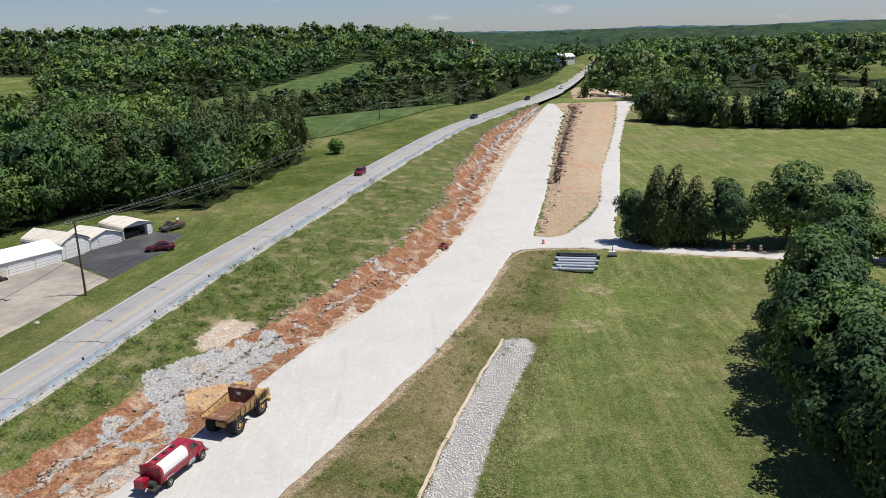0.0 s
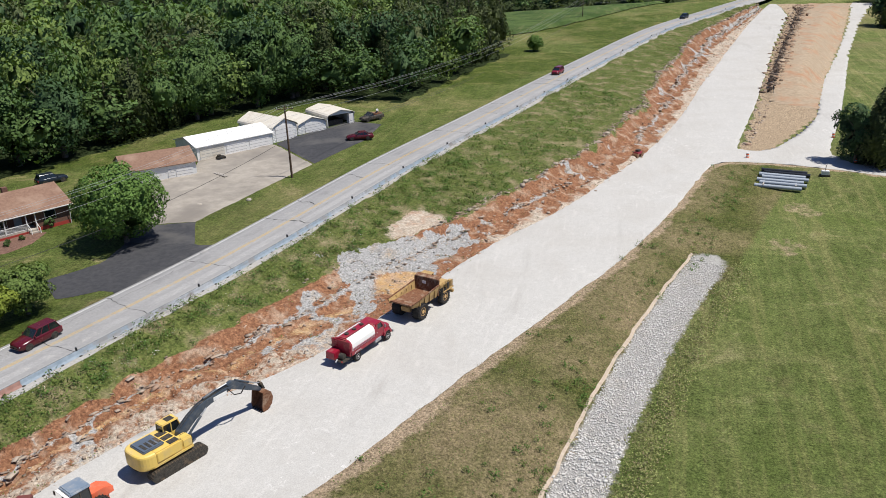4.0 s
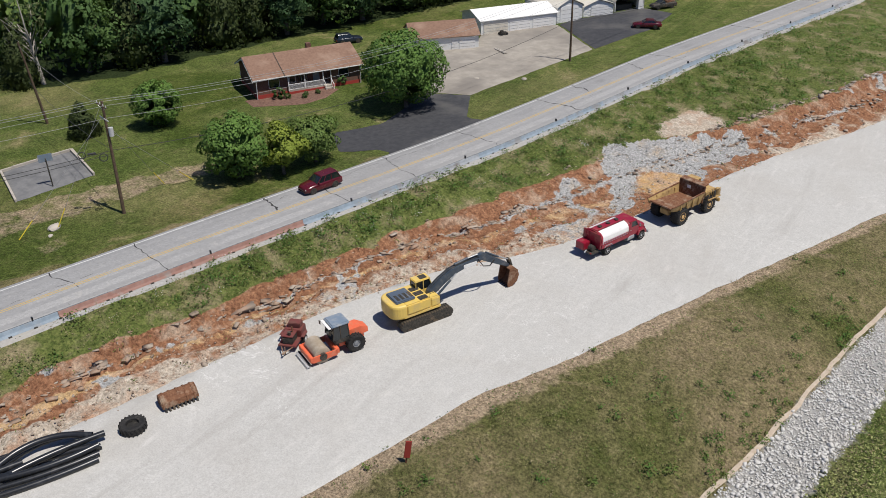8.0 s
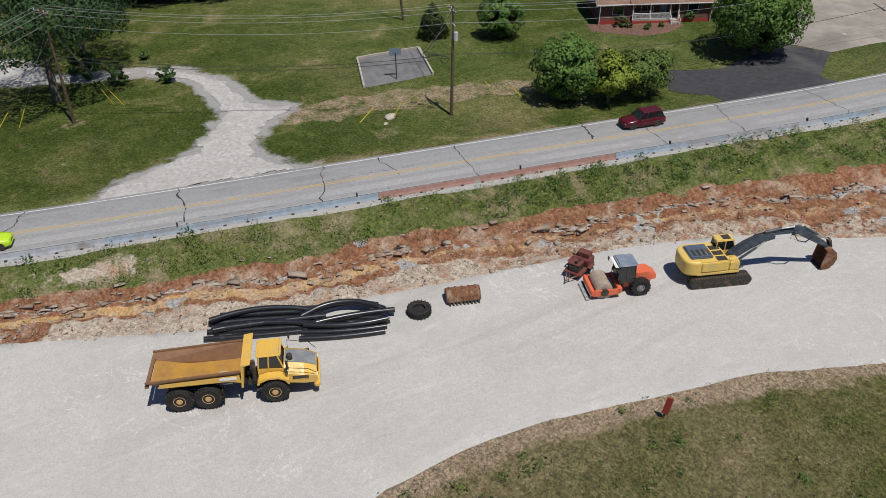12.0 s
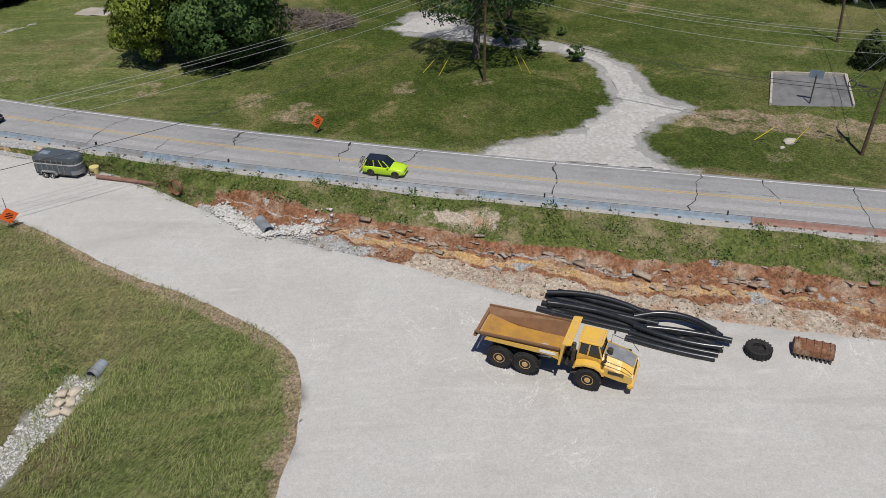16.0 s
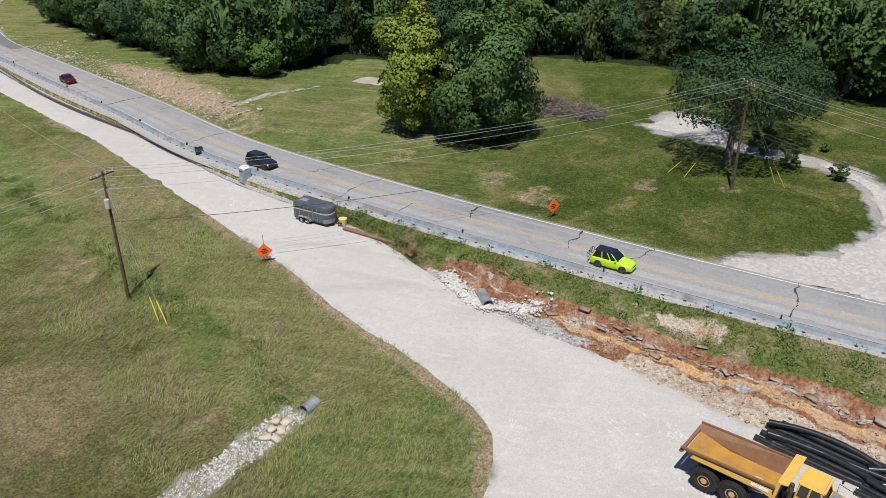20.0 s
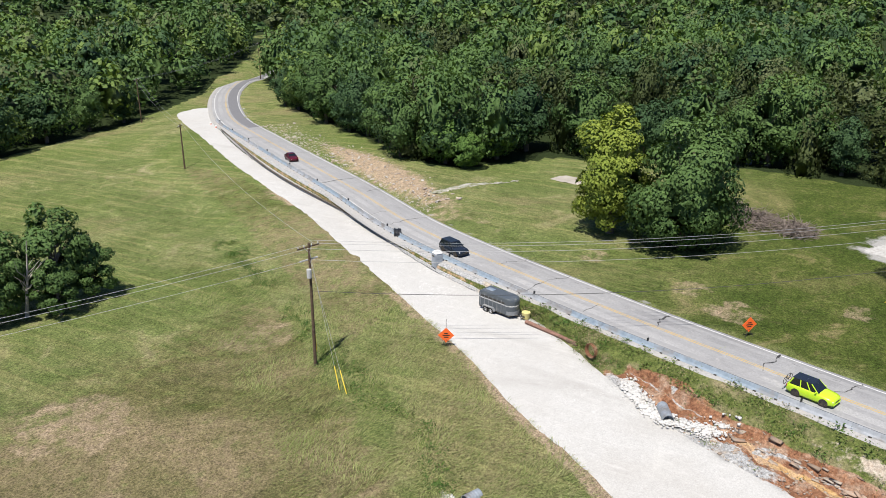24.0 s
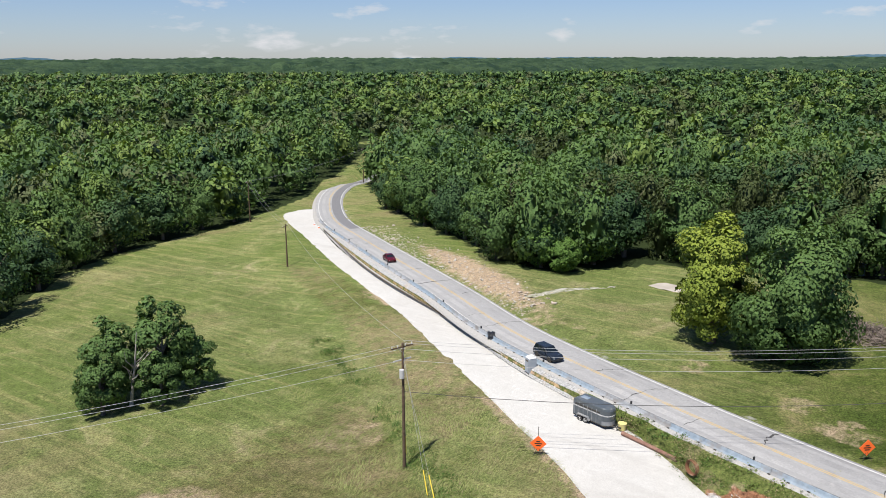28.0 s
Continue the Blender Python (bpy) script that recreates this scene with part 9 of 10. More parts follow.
stock_trailer()
o = thing("portable_toilet", pose(-84.6, -50.9, 0.05, 0, 0, -30), "grey portable toilet with a white domed roof", "portable toilet")
GP = paint("grey_moulded_plastic", (0.3, 0.33, 0.36), 0.5, dirt=(0.45, 0.43, 0.4), amount=0.2)
part("cabin", box(-0.56, 0.56, -0.56, 0.56, 0.1, 2.0, 0.04), GP, o)
part("skid", box(-0.62, 0.62, -0.62, 0.62, 0, 0.12, 0.02), DARKSTEEL, o)
part("roof", box(-0.62, 0.62, -0.62, 0.62, 2.0, 2.35, 0.12, taper=(0.7, 0.7)), WHITE, o, "white translucent roof")
part("door", box(0.56, 0.6, -0.42, 0.42, 0.2, 1.9, 0.02), GP, o)
part("vent", box(0.6, 0.62, -0.3, 0.3, 1.65, 1.85, 0), DARKSTEEL, o)
for k in range(3):
    part("side_panel", box(-0.4, 0.4, 0.56, 0.58, 0.3 + 0.55 * k, 0.75 + 0.55 * k, 0.0), GP, o)
    part("side_panel", box(-0.4, 0.4, -0.58, -0.56, 0.3 + 0.55 * k, 0.75 + 0.55 * k, 0.0), GP, o)

o = thing("timber_pole", pose(-74.3, -30.2, 0.3, 0, 0, 74), "brown peeled pole lying beside the gravel", "log")
part("pole", rod((-3.6, 0, 0.05), (3.4, 0, 0.0), 0.24, 0.2, 14), surface("red_brown_pole_wood", (0.16, 0.085, 0.06), (0.26, 0.15, 0.11), 3, bump=0.4, bscale=10, kind="object"), o)
o2 = thing("timber_pole", pose(-73.2, -27.3, 0.28, 0, 0, 68), "short brown pole stub beside the longer pole", "log")
part("pole", rod((-0.8, 0, 0), (0.7, 0, 0), 0.17, 0.16, 12), POLEWOOD, o2)
o = thing("yellow_tub", pose(-76.4, -34.2, 0.2, 0, 0, 0), "faded yellow plastic tub on the verge", "tub")
part("tub", rod((0, 0, 0), (0, 0, 0.75), 0.42, 0.5, 16), paint("faded_yellow_plastic", (0.6, 0.52, 0.2), 0.6, dirt=(0.5, 0.45, 0.3), amount=0.4), o)


def coil(x, y, z, r, tube_r, turns, deg, label, mat):
    o = thing("hose_coil", pose(x, y, z, 0, 0, deg), label, "coil")
    for k in range(turns):
        rr = r * (1 - 0.06 * (k % 3))
        pts = [(rr * math.cos(a), (k - turns / 2) * tube_r * 1.6 + 0.03 * math.sin(3 * a), r + rr * math.sin(a)) for a in np.linspace(0, 2 * math.pi, 25)]
        part("turn", bent(pts, tube_r, 6), mat, o)


coil(-91.3, -61.5, -0.15, 0.8, 0.13, 5, 35, "black hose coiled and standing against the barrier", PLASTIC)
coil(-71.2, -24.4, 0.35, 0.75, 0.05, 5, 60, "loose coil of dark rusty wire on the bank", RUST)


def sign(x, y, z, deg, label, flag):
    o = thing("road_sign", pose(x, y, z, 0, 0, deg), label, "road sign", "orange road signs")
    part("panel", prism([(-0.86, 1.35), (0, 0.49), (0.86, 1.35), (0, 2.21)], -0.015, 0.015, 0), SIGNORANGE, o)
    for k, w in enumerate((0.4, 0.75, 0.5)):
        part("lettering", box(-w / 2, w / 2, -0.03, -0.016, 1.52 - 0.22 * k, 1.62 - 0.22 * k, 0), PLASTIC, o, "black bars of lettering")
    for s in (-1, 1):
        part("leg", rod((0.05 * s, 0.03, 0.9), (0.5 * s, 0.25 * s, 0.0), 0.025, seg=6), DARKSTEEL, o)
        part("leg", rod((0.05 * s, 0.03, 0.9), (0.4 * s, -0.35 * s, 0.0), 0.025, seg=6), DARKSTEEL, o)
    part("mast", rod((0, 0.03, 0.3), (0, 0.03, 2.3 if not flag else 3.2), 0.03, seg=6), DARKSTEEL, o)


sign(-81.6, -11.2, gz(-81.6, -11.2), 135, "orange diamond roadwork sign on a folding stand", False)
sign(-66.0, -38.6, gz(-66.0, -38.6), 118, "orange diamond roadwork sign in the grass beside the gravel", True)
o = thing("marker_panel", pose(-26.2, 32.7, gz(-26.2, 32.7), 0, 8, 40), "faded red marker panel on a post in the weeds", "marker post")
part("panel", box(-0.22, 0.22, -0.04, 0.04, 0.5, 2.0, 0.02), REDBASE, o)
part("post", box(-0.06, 0.06, 0.04, 0.12, -0.1, 1.6, 0.0), RUST, o)


def culvert(x, y, z, deg, r, L, label, mat, tilt=0):
    o = thing("culvert_pipe", pose(x, y, z, 0, tilt, deg), label, "culvert")
    n = int(L / 0.12)
    pr = []
    for k in range(n):
        pr.append((r * (1 + 0.04 * (k % 2)), k * L / (n - 1)))
    prof = pr + [(r * 0.93, L), (r * 0.93, 0)]
    bm = lathe(prof + [pr[0]], 24)
    part("barrel", bm, mat, o, m=pose(0, 0, r, 0, 0, -90))


CORR = surface("galvanised_culvert", (0.24, 0.27, 0.3), (0.33, 0.36, 0.39), 3, (0.2, 0.19, 0.18), 0.6, rough=0.5, metal=0.3, kind="object")
culvert(-65.6, -15.4, -0.1, 30, 0.5, 2.4, "grey corrugated culvert end in white rock", CORR)
culvert(-48.2, -24.95, gz(-47, -25.6) - 0.2, -22, 0.5, 1.5, "grey corrugated culvert outlet in the grass ditch", CORR)

# pipes stacked beside the access road
for k in range(7):
    y = 136.2 + k * 1.05
    x0 = 18.0 + 0.28 * k + (0.6 if k % 2 else 0)
    o = thing("stacked_pipe", pose(x0, y, gz(x0 + 3, y) + 0.35, 0, 0, -11), "long grey plastic pipe in a stack beside the access road" if k < 5 else "long black plastic pipe in a stack beside the access road", "pipe", "stacked pipes")
    bm = lathe([(0.33, 0), (0.36, 0), (0.36, 0.3), (0.31, 0.35), (0.31, 7.2), (0.27, 7.2), (0.27, 0)], 18)
    part("barrel", bm, GREYPIPE if k < 5 else PLASTIC, o, m=pose(0, 0, 0, 0, 0, -90))
for x in (20, 25):
    o = thing("timber_skid", pose(x, 139.5, gz(x, 139.5), 0, 0, 79), "timber skid below the stacked pipes", "timber")
    part("beam", box(-4.2, 4.2, -0.1, 0.1, 0, 0.12, 0), DEADWOOD, o)


def drum(x, y):
    o = thing("traffic_drum", pose(x, y, gz(x, y)), "orange and white traffic drum", "traffic drum", "traffic drums")
    for k in range(4):
        part("band", rod((0, 0, 0.05 + 0.24 * k), (0, 0, 0.29 + 0.24 * k), 0.29 - 0.015 * k, 0.285 - 0.015 * k, 16), WHITE if k % 2 else SIGNORANGE, o)
    part("base", rod((0, 0, 0), (0, 0, 0.06), 0.42, seg=16), RUBBER, o)


for x, y in ((51.9, 142.6), (54.3, 142.0), (56.4, 141.6), (18.2, 151.0), (35.6, 168.3), (36.4, 163), (36.0, 150.4), (-153, -163), (-150, -158), (-183, -192), (-190, -197)):
    drum(x, y)
o = thing("light_plant", pose(29.5, 141.2, gz(29.5, 141.2), 0, 0, 0), "small white pump set beside the stacked pipes", "pump")
part("body", box(-0.6, 0.6, -0.4, 0.4, 0.3, 1.0, 0.06), WHITE, o)
part("mast", rod((0, 0, 1.0), (0, 0, 1.9), 0.06, seg=8), DARKSTEEL, o)
part("skid", box(-0.8, 0.8, -0.45, 0.45, 0.0, 0.3, 0.03), DARKSTEEL, o)
# far houses among the trees
for x, y, z, deg, rm in ((-4, 940, None, 10, ROOFBROWN), (26, 930, None, -15, ROOFBROWN), (95, 655, None, 30, WHITEROOF), (-1050, -820, None, 20, WHITEROOF), (215, 560, None, 0, WHITEROOF)):
    o = thing("farmhouse", pose(x, y, gz(x, y) + (9 if x < -500 else 4), 0, 0, deg), "distant low house among the trees", "house", "distant houses")
    part("wall", box(-7, 7, -4, 4, -4, 3.0, 0), WHITE, o)
    part("roof", gable(-7, 7, -4, 4, 3.0, 0, 5.2, 0.5, 0.15), rm, o)
    for k in range(4):
        part("window", box(-5.5 + 3.2 * k, -4.3 + 3.2 * k, -4.06, -4.0, 0.9, 2.2, 0), GLASS, o)
# ---- stones, weeds and tufts ----
def stones(name, P, S, seed, mat, label, flat=0.6, yaw=None):
    """Many broken stones in one mesh: centres P, sizes S."""
    rng = np.random.default_rng(seed)
    base = np.array([(-1, -1, -1), (1, -1, -1), (1, 1, -1), (-1, 1, -1), (-1, -1, 1), (1, -1, 1), (1, 1, 1), (-1, 1, 1)], float) * 0.5
    n = len(P)
    v = base[None] * (1 + rng.uniform(-0.4, 0.25, (n, 8, 3)))
    v *= (S[:, None, None] * np.stack([rng.uniform(0.8, 1.5, n), rng.uniform(0.7, 1.1, n), rng.uniform(0.5, 1.0, n) * flat], -1)[:, None, :])
    a, b2 = rng.uniform(0, 6.28, n), rng.normal(0, 0.3 if yaw is None else 0.12, n)
    if yaw is not None:
        a = yaw + rng.normal(0, 0.3, n)
        v[..., 0] *= 1.7
    x = v[..., 0] * np.cos(b2)[:, None] - v[..., 2] * np.sin(b2)[:, None]
    z = v[..., 0] * np.sin(b2)[:, None] + v[..., 2] * np.cos(b2)[:, None]
    y = v[..., 1]
    w = np.stack([x * np.cos(a)[:, None] - y * np.sin(a)[:, None], x * np.sin(a)[:, None] + y * np.cos(a)[:, None], z], -1) + P[:, None, :]
    q = np.array([(0, 3, 2, 1), (4, 5, 6, 7), (0, 1, 5, 4), (1, 2, 6, 5), (2, 3, 7, 6), (3, 0, 4, 7)])
    f = (q[None] + 8 * np.arange(n)[:, None, None]).reshape(-1, 4)
    o = new(name, mesh_np(name, w.reshape(-1, 3), f, [mat]))
    return tagged(o, label, "stones", kind="stuff")


def stone_material(name, a, c, d):
    m, t, b = nodes_of(name)
    g = t.nodes.new("ShaderNodeNewGeometry")
    col = blend(t, g.outputs["Random Per Island"], a, c)
    col = blend(t, steps(t, noise_node(t, 0.5, 5, 0.7, place(t)), 0.5, 0.66), col, d)
    t.links.new(blend(t, noise_node(t, 9, 4, 0.7, place(t)), col, blend(t, 0.35, col, (0.1, 0.09, 0.08))), b.inputs["Base Color"])
    b.inputs["Roughness"].default_value = 0.9
    return m


WHITESTONE = stone_material("white_limestone_riprap", (0.5, 0.49, 0.465), (0.68, 0.665, 0.635), (0.56, 0.53, 0.48))
LEDGE = stone_material("brown_grey_ledge_stone", (0.24, 0.175, 0.125), (0.44, 0.375, 0.3), (0.36, 0.22, 0.14))
GREYSTONE = stone_material("blue_grey_shot_rock", (0.22, 0.222, 0.222), (0.4, 0.395, 0.385), (0.34, 0.29, 0.24))
rng = np.random.default_rng(21)


def along(line, n, half, seed):
    g = np.random.default_rng(seed)
    i = g.integers(0, len(line) - 1, n)
    t2 = unit(np.gradient(line[:, :2], axis=0))[i]
    o = g.uniform(-half, half, n)
    x = line[i, 0] - t2[:, 1] * o + g.uniform(-0.5, 0.5, n) * t2[:, 0]
    y = line[i, 1] + t2[:, 0] * o + g.uniform(-0.5, 0.5, n) * t2[:, 1]
    return x, y


x, y = along(rip_line, 13500, 2.15, 4)
keep = (y < 103.5 + (x - 9) * -0.4)
x, y = x[keep], y[keep]
stones("riprap", np.stack([x, y, land(x, y) + 0.06], -1), rng.uniform(0.07, 0.17, len(x)), 5, WHITESTONE, "white limestone riprap lining the drainage ditch", 0.8)
x, y = along(rip2_line, 4800, 1.3, 6)
stones("riprap", np.stack([x, y, land(x, y) + 0.05], -1), rng.uniform(0.07, 0.18, len(x)), 7, WHITESTONE, "white limestone riprap below the culvert outlet", 0.8)
SLABTAN = surface("pale_tan_limestone", (0.4, 0.34, 0.26), (0.52, 0.45, 0.35), 3.0)
for k in range(6):
    bx, by = -45.6 + 0.9 * (k % 3), -27.4 + 0.9 * (k // 3)
    o = new("slab_rock", mesh_np("slab_rock", (np.array([(-1, -1, -1), (1, -1, -1), (1, 1, -1), (-1, 1, -1), (-0.9, -0.8, 1), (0.9, -0.9, 1), (0.8, 0.9, 1), (-0.9, 0.85, 1)]) * np.array([0.45, 0.35, 0.12])), [(0, 3, 2, 1), (4, 5, 6, 7), (0, 1, 5, 4), (1, 2, 6, 5), (2, 3, 7, 6), (3, 0, 4, 7)], [SLABTAN]))
    o.matrix_basis = pose(bx, by, gz(bx, by) + 0.2, 8 * (k % 2), -9, k * 50)
    tagged(o, "flat tan limestone slab at the culvert outlet", "rock", "outlet slabs")
# cloth edging of the ditch
ed = []
t2 = unit(np.gradient(rip_line[:, :2], axis=0))
for s0, s1 in ((-2.2, -2.55),):
    a = np.stack([rip_line[:, 0] - t2[:, 1] * s0, rip_line[:, 1] + t2[:, 0] * s0], -1)
    b2 = np.stack([rip_line[:, 0] - t2[:, 1] * s1, rip_line[:, 1] + t2[:, 0] * s1], -1)
    ed = np.stack([a, b2], 1)
    ed = ed + (fbm(ed[..., 0] / 2, ed[..., 1] / 2, 2, 3) - 0.5)[..., None] * 0.6
    Z = land(ed[..., 0], ed[..., 1]) + 0.14
    cloth = surface("tan_geotextile", (0.36, 0.29, 0.22), (0.44, 0.37, 0.29), 2)
    tagged(new("ditch_edging", mesh_np("ditch_edging", np.concatenate([ed, Z[..., None]], -1).reshape(-1, 3), grid_quads(len(ed), 2), [cloth])), "tan fabric edge of the stone-lined ditch", "fabric edging", kind="structure")
# white rock about the roadside culvert
CULV_X = [-68.6, -66.6, -65.0, -63.7, -63.6, -65.0]
CULV_Y = [-19.8, -18.2, -16.6, -14.4, -11.4, -9.4]
g = np.random.default_rng(9)
n = 3200
a = g.uniform(0, 1, n)
x = np.interp(a, [0, 0.25, 0.4, 0.7, 0.85, 1], CULV_X) + g.normal(0, 0.42, n)
y = np.interp(a, [0, 0.25, 0.4, 0.7, 0.85, 1], CULV_Y) + g.normal(0, 0.42, n)
bi, bd = nearest(np.stack([SX.ravel()[::7], SY.ravel()[::7]], -1), x, y)
zb = np.maximum(SZ.ravel()[::7][bi], 0.0)
stones("riprap", np.stack([x, y, zb + 0.12], -1), np.clip(g.lognormal(-2.2, 0.5, n), 0.06, 0.4), 10, WHITESTONE, "white rock piled about the roadside culvert", 0.8)

# rock on the cut face, picked where the bank is bare
cl, ru = clay.ravel(), rub.ravel()
ys = (sy + 0 * U).ravel()
face = ((U - f0) > -0.02).ravel() & ((U - f1) < 0.1).ravel() & (ys > -8)
idx = np.flatnonzero(face)
ledge_line = (np.exp(-((((U - f0) / (f1 - f0)) - 0.74) / 0.1) ** 2) * np.clip((fbm(SX / 9, SY / 9, 3, 71) - 0.34) * 6, 0.1, 1)).ravel()[idx]
upper = np.exp(-((((U - f0) / (f1 - f0)) - 0.08) / 0.07) ** 2).ravel()[idx] * (ys[idx] > 105) * 2.0
w = ledge_line * (1.0 + (ys[idx] > 100)) + 0.05 + upper * 1.6
pick = g.choice(idx, 9000, p=w / w.sum())
P = np.stack([SX.ravel()[pick], SY.ravel()[pick], SZ.ravel()[pick]], -1) + g.normal(0, 0.1, (len(pick), 3)) - np.array([0, 0, 0.04])
sz = np.clip(g.lognormal(-1.55, 0.5, len(pick)), 0.08, 1.0)
stones("ledge_rock", P, sz, 12, LEDGE, "broken limestone ledge in the red clay cut", 0.34, yaw=1.28)
greyz = np.flatnonzero((ru > 0.4) & (ys > 72) & (ys < 116))
pick = g.choice(greyz, 4500)
P = np.stack([SX.ravel()[pick], SY.ravel()[pick], SZ.ravel()[pick]], -1) + g.normal(0, 0.2, (len(pick), 3)) * np.array([1, 1, 0.2])
stones("shot_rock", P, np.clip(g.lognormal(-2.8, 0.45, len(pick)), 0.04, 0.26), 13, GREYSTONE, "blue-grey shot rock spilled down the bank", 0.8)
low = np.flatnonzero(((U - f1) > 0.05).ravel() & (ys > -10))
pick = g.choice(low, 4200)
P = np.stack([SX.ravel()[pick], SY.ravel()[pick], SZ.ravel()[pick]], -1) + g.normal(0, 0.25, (len(pick), 3)) * np.array([1, 1, 0.1])
stones("loose_rubble", P, np.clip(g.lognormal(-2.15, 0.5, len(pick)), 0.05, 0.5), 14, LEDGE, "loose stones along the foot of the cut", 0.7)
# rock wall on the far side of the cut
SHOULDERSTONE = stone_material("pale_tan_rubble", (0.36, 0.31, 0.25), (0.56, 0.52, 0.46), (0.42, 0.3, 0.21))
BROWNLEDGE = stone_material("brown_weathered_ledge", (0.2, 0.135, 0.085), (0.4, 0.3, 0.2), (0.27, 0.145, 0.075))
n = 3600
yy2 = g.uniform(212, 388, n)
u2 = 0.2 + g.normal(0, 0.07, n) + 0.07 * (fbm(yy2 / 9, yy2 * 0, 2, 19) - 0.5)
xx2 = np.interp(yy2, [195, 233, 286, 358, 386], [23.8, 30.1, 38.9, 52.3, 57]) * (1 - u2) + np.interp(yy2, [184, 225, 301.5, 390], [35, 43.2, 61.8, 82]) * u2
zz2 = np.maximum(land(xx2, yy2), bed_z(xx2, yy2)) - 0.1
stones("ledge_rock", np.stack([xx2, yy2, zz2], -1), np.clip(g.lognormal(-0.5, 0.5, n), 0.2, 1.8), 15, BROWNLEDGE, "brown layered limestone ledge on the far side of the cut", 0.5)
n = 900
yy2 = g.uniform(160, 385, n)
u2 = g.uniform(-0.02, 0.2, n)
xx2 = np.interp(yy2, [157, 195, 233, 286, 358, 386], [17.5, 24.2, 30.5, 39.3, 52.7, 57]) * (1 - u2) + np.interp(yy2, [157, 184, 225, 301.5, 390], [24, 35, 43.2, 61.8, 82]) * u2
stones("loose_rubble", np.stack([xx2, yy2, np.maximum(land(xx2, yy2), bed_z(xx2, yy2))], -1), np.clip(g.lognormal(-1.5, 0.5, n), 0.1, 0.8), 16, LEDGE, "loose stones along the far foot of the cut", 0.6)

# broken stone along the western road edge, above the southern bend
n = 1900
i9 = g.integers(int(np.argmin(np.hypot(road[:, 0] + 150, road[:, 1] + 148))), int(np.argmin(np.hypot(road[:, 0] + 98, road[:, 1] + 65))), n)
o9 = np.where(g.random(n) < 0.55, g.uniform(4.9, 6.8, n), 7.5 + np.abs(g.normal(0, 2.4, n)))
x9, y9 = road[i9, 0] + west[i9, 0] * o9 + g.normal(0, 0.6, n), road[i9, 1] + west[i9, 1] * o9 + g.normal(0, 0.6, n)
stones("roadside_rubble", np.stack([x9, y9, land(x9, y9) + 0.05], -1), np.clip(g.lognormal(-2.0, 0.6, n), 0.08, 0.8), 18, SHOULDERSTONE, "pale broken stone along the road cutting", 0.6)

# weeds: upright blades and leaves
WEED = leaf_material("roadside_weeds", (0.075, 0.12, 0.025), (0.17, 0.22, 0.055), rough=0.8, gap=0.15, relief=0.05)
WEED_D = leaf_material("dark_green_weeds", (0.045, 0.1, 0.02), (0.12, 0.2, 0.045), rough=0.8, gap=0.2, relief=0.05)
STRAW = leaf_material("dry_grass_blades", (0.18, 0.15, 0.08), (0.34, 0.29, 0.17), rough=0.9, gap=0.15, relief=0.05)
LONG = leaf_material("long_pale_grass", (0.2, 0.24, 0.075), (0.38, 0.39, 0.165), rough=0.9, gap=0.05, relief=0.05, patch=0.28)
DAISY = paint("white_petals", (0.8, 0.8, 0.76), 0.7, dirt=(0.7, 0.7, 0.6), amount=0.1)


def tufts(name, P, size, per, seed, mats, shares, label, spread=0.6, up=1.2):
    rg = np.random.default_rng(seed)
    n = len(P)
    c = np.repeat(P, per, 0) + rg.normal(0, 1, (n * per, 3)) * (np.repeat(size, per)[:, None] * np.array([spread, spread, 0.22]))
    c[:, 2] += np.repeat(size, per) * 0.35
    nr = unit(rg.normal(size=(n * per, 3)) + np.array([0, 0, up]))
    q = leaf_quads(c, nr, 1.0, rg, 0.5)
    q = c[:, None] + (q - c[:, None]) * (0.07 + np.repeat(size, per) * 0.21)[:, None, None]
    mi2 = np.repeat(rg.choice(len(mats), n, p=shares), per)
    soft = unit(unit(c - np.repeat(P, per, 0)) * 0.7 + 0.35 * rg.normal(size=c.shape) + np.array([0, 0, 0.55]))
    flip = (soft * nr).sum(1) < 0
    q[flip] = q[flip][:, ::-1]
    return tagged(new(name, mesh_np(name, q.reshape(-1, 3), np.arange(len(q) * 4).reshape(-1, 4), mats, mi2, normals=np.repeat(soft, 4, 0))), label, "weeds", kind="stuff")


green = np.flatnonzero((((U - f0) < 0.02) | (bare_y < 0.3)).ravel() & (ys > -37) & (spoil.ravel() < 0.5) & (rub.ravel() < 0.5))
pick = g.choice(green, 15000)
P = np.stack([SX.ravel()[pick], SY.ravel()[pick], SZ.ravel()[pick]], -1) + g.normal(0, 0.3, (len(pick), 3)) * np.array([1, 1, 0])
dens = fbm(P[:, 0] / 5, P[:, 1] / 5, 3, 60)
P = P[dens > 0.34]
south = P[:, 1] < 40
tufts("weeds", P[~south], g.uniform(0.25, 0.7, int((~south).sum())), 8, 31, [WEED, WEED_D, STRAW], [0.5, 0.28, 0.22], "rank green weeds and grass on the road bank")
tufts("weeds", P[south], g.uniform(0.2, 0.6, int(south.sum())), 8, 30, [WEED, WEED_D, STRAW], [0.52, 0.1, 0.38], "olive and straw-coloured weeds on the southern bank")
pick = np.concatenate([g.choice(green[(ys[green] < 130) & (ys[green] > 38)], 320), g.choice(green[ys[green] < 38], 60)])
P = np.stack([SX.ravel()[pick], SY.ravel()[pick], SZ.ravel()[pick]], -1)
lush = g.choice(green[(ys[green] > 108) & (ys[green] < 200)], 300)
L = np.stack([SX.ravel()[lush], SY.ravel()[lush], SZ.ravel()[lush]], -1)
L = L[fbm(L[:, 0] / 8, L[:, 1] / 8, 2, 90) > 0.42]
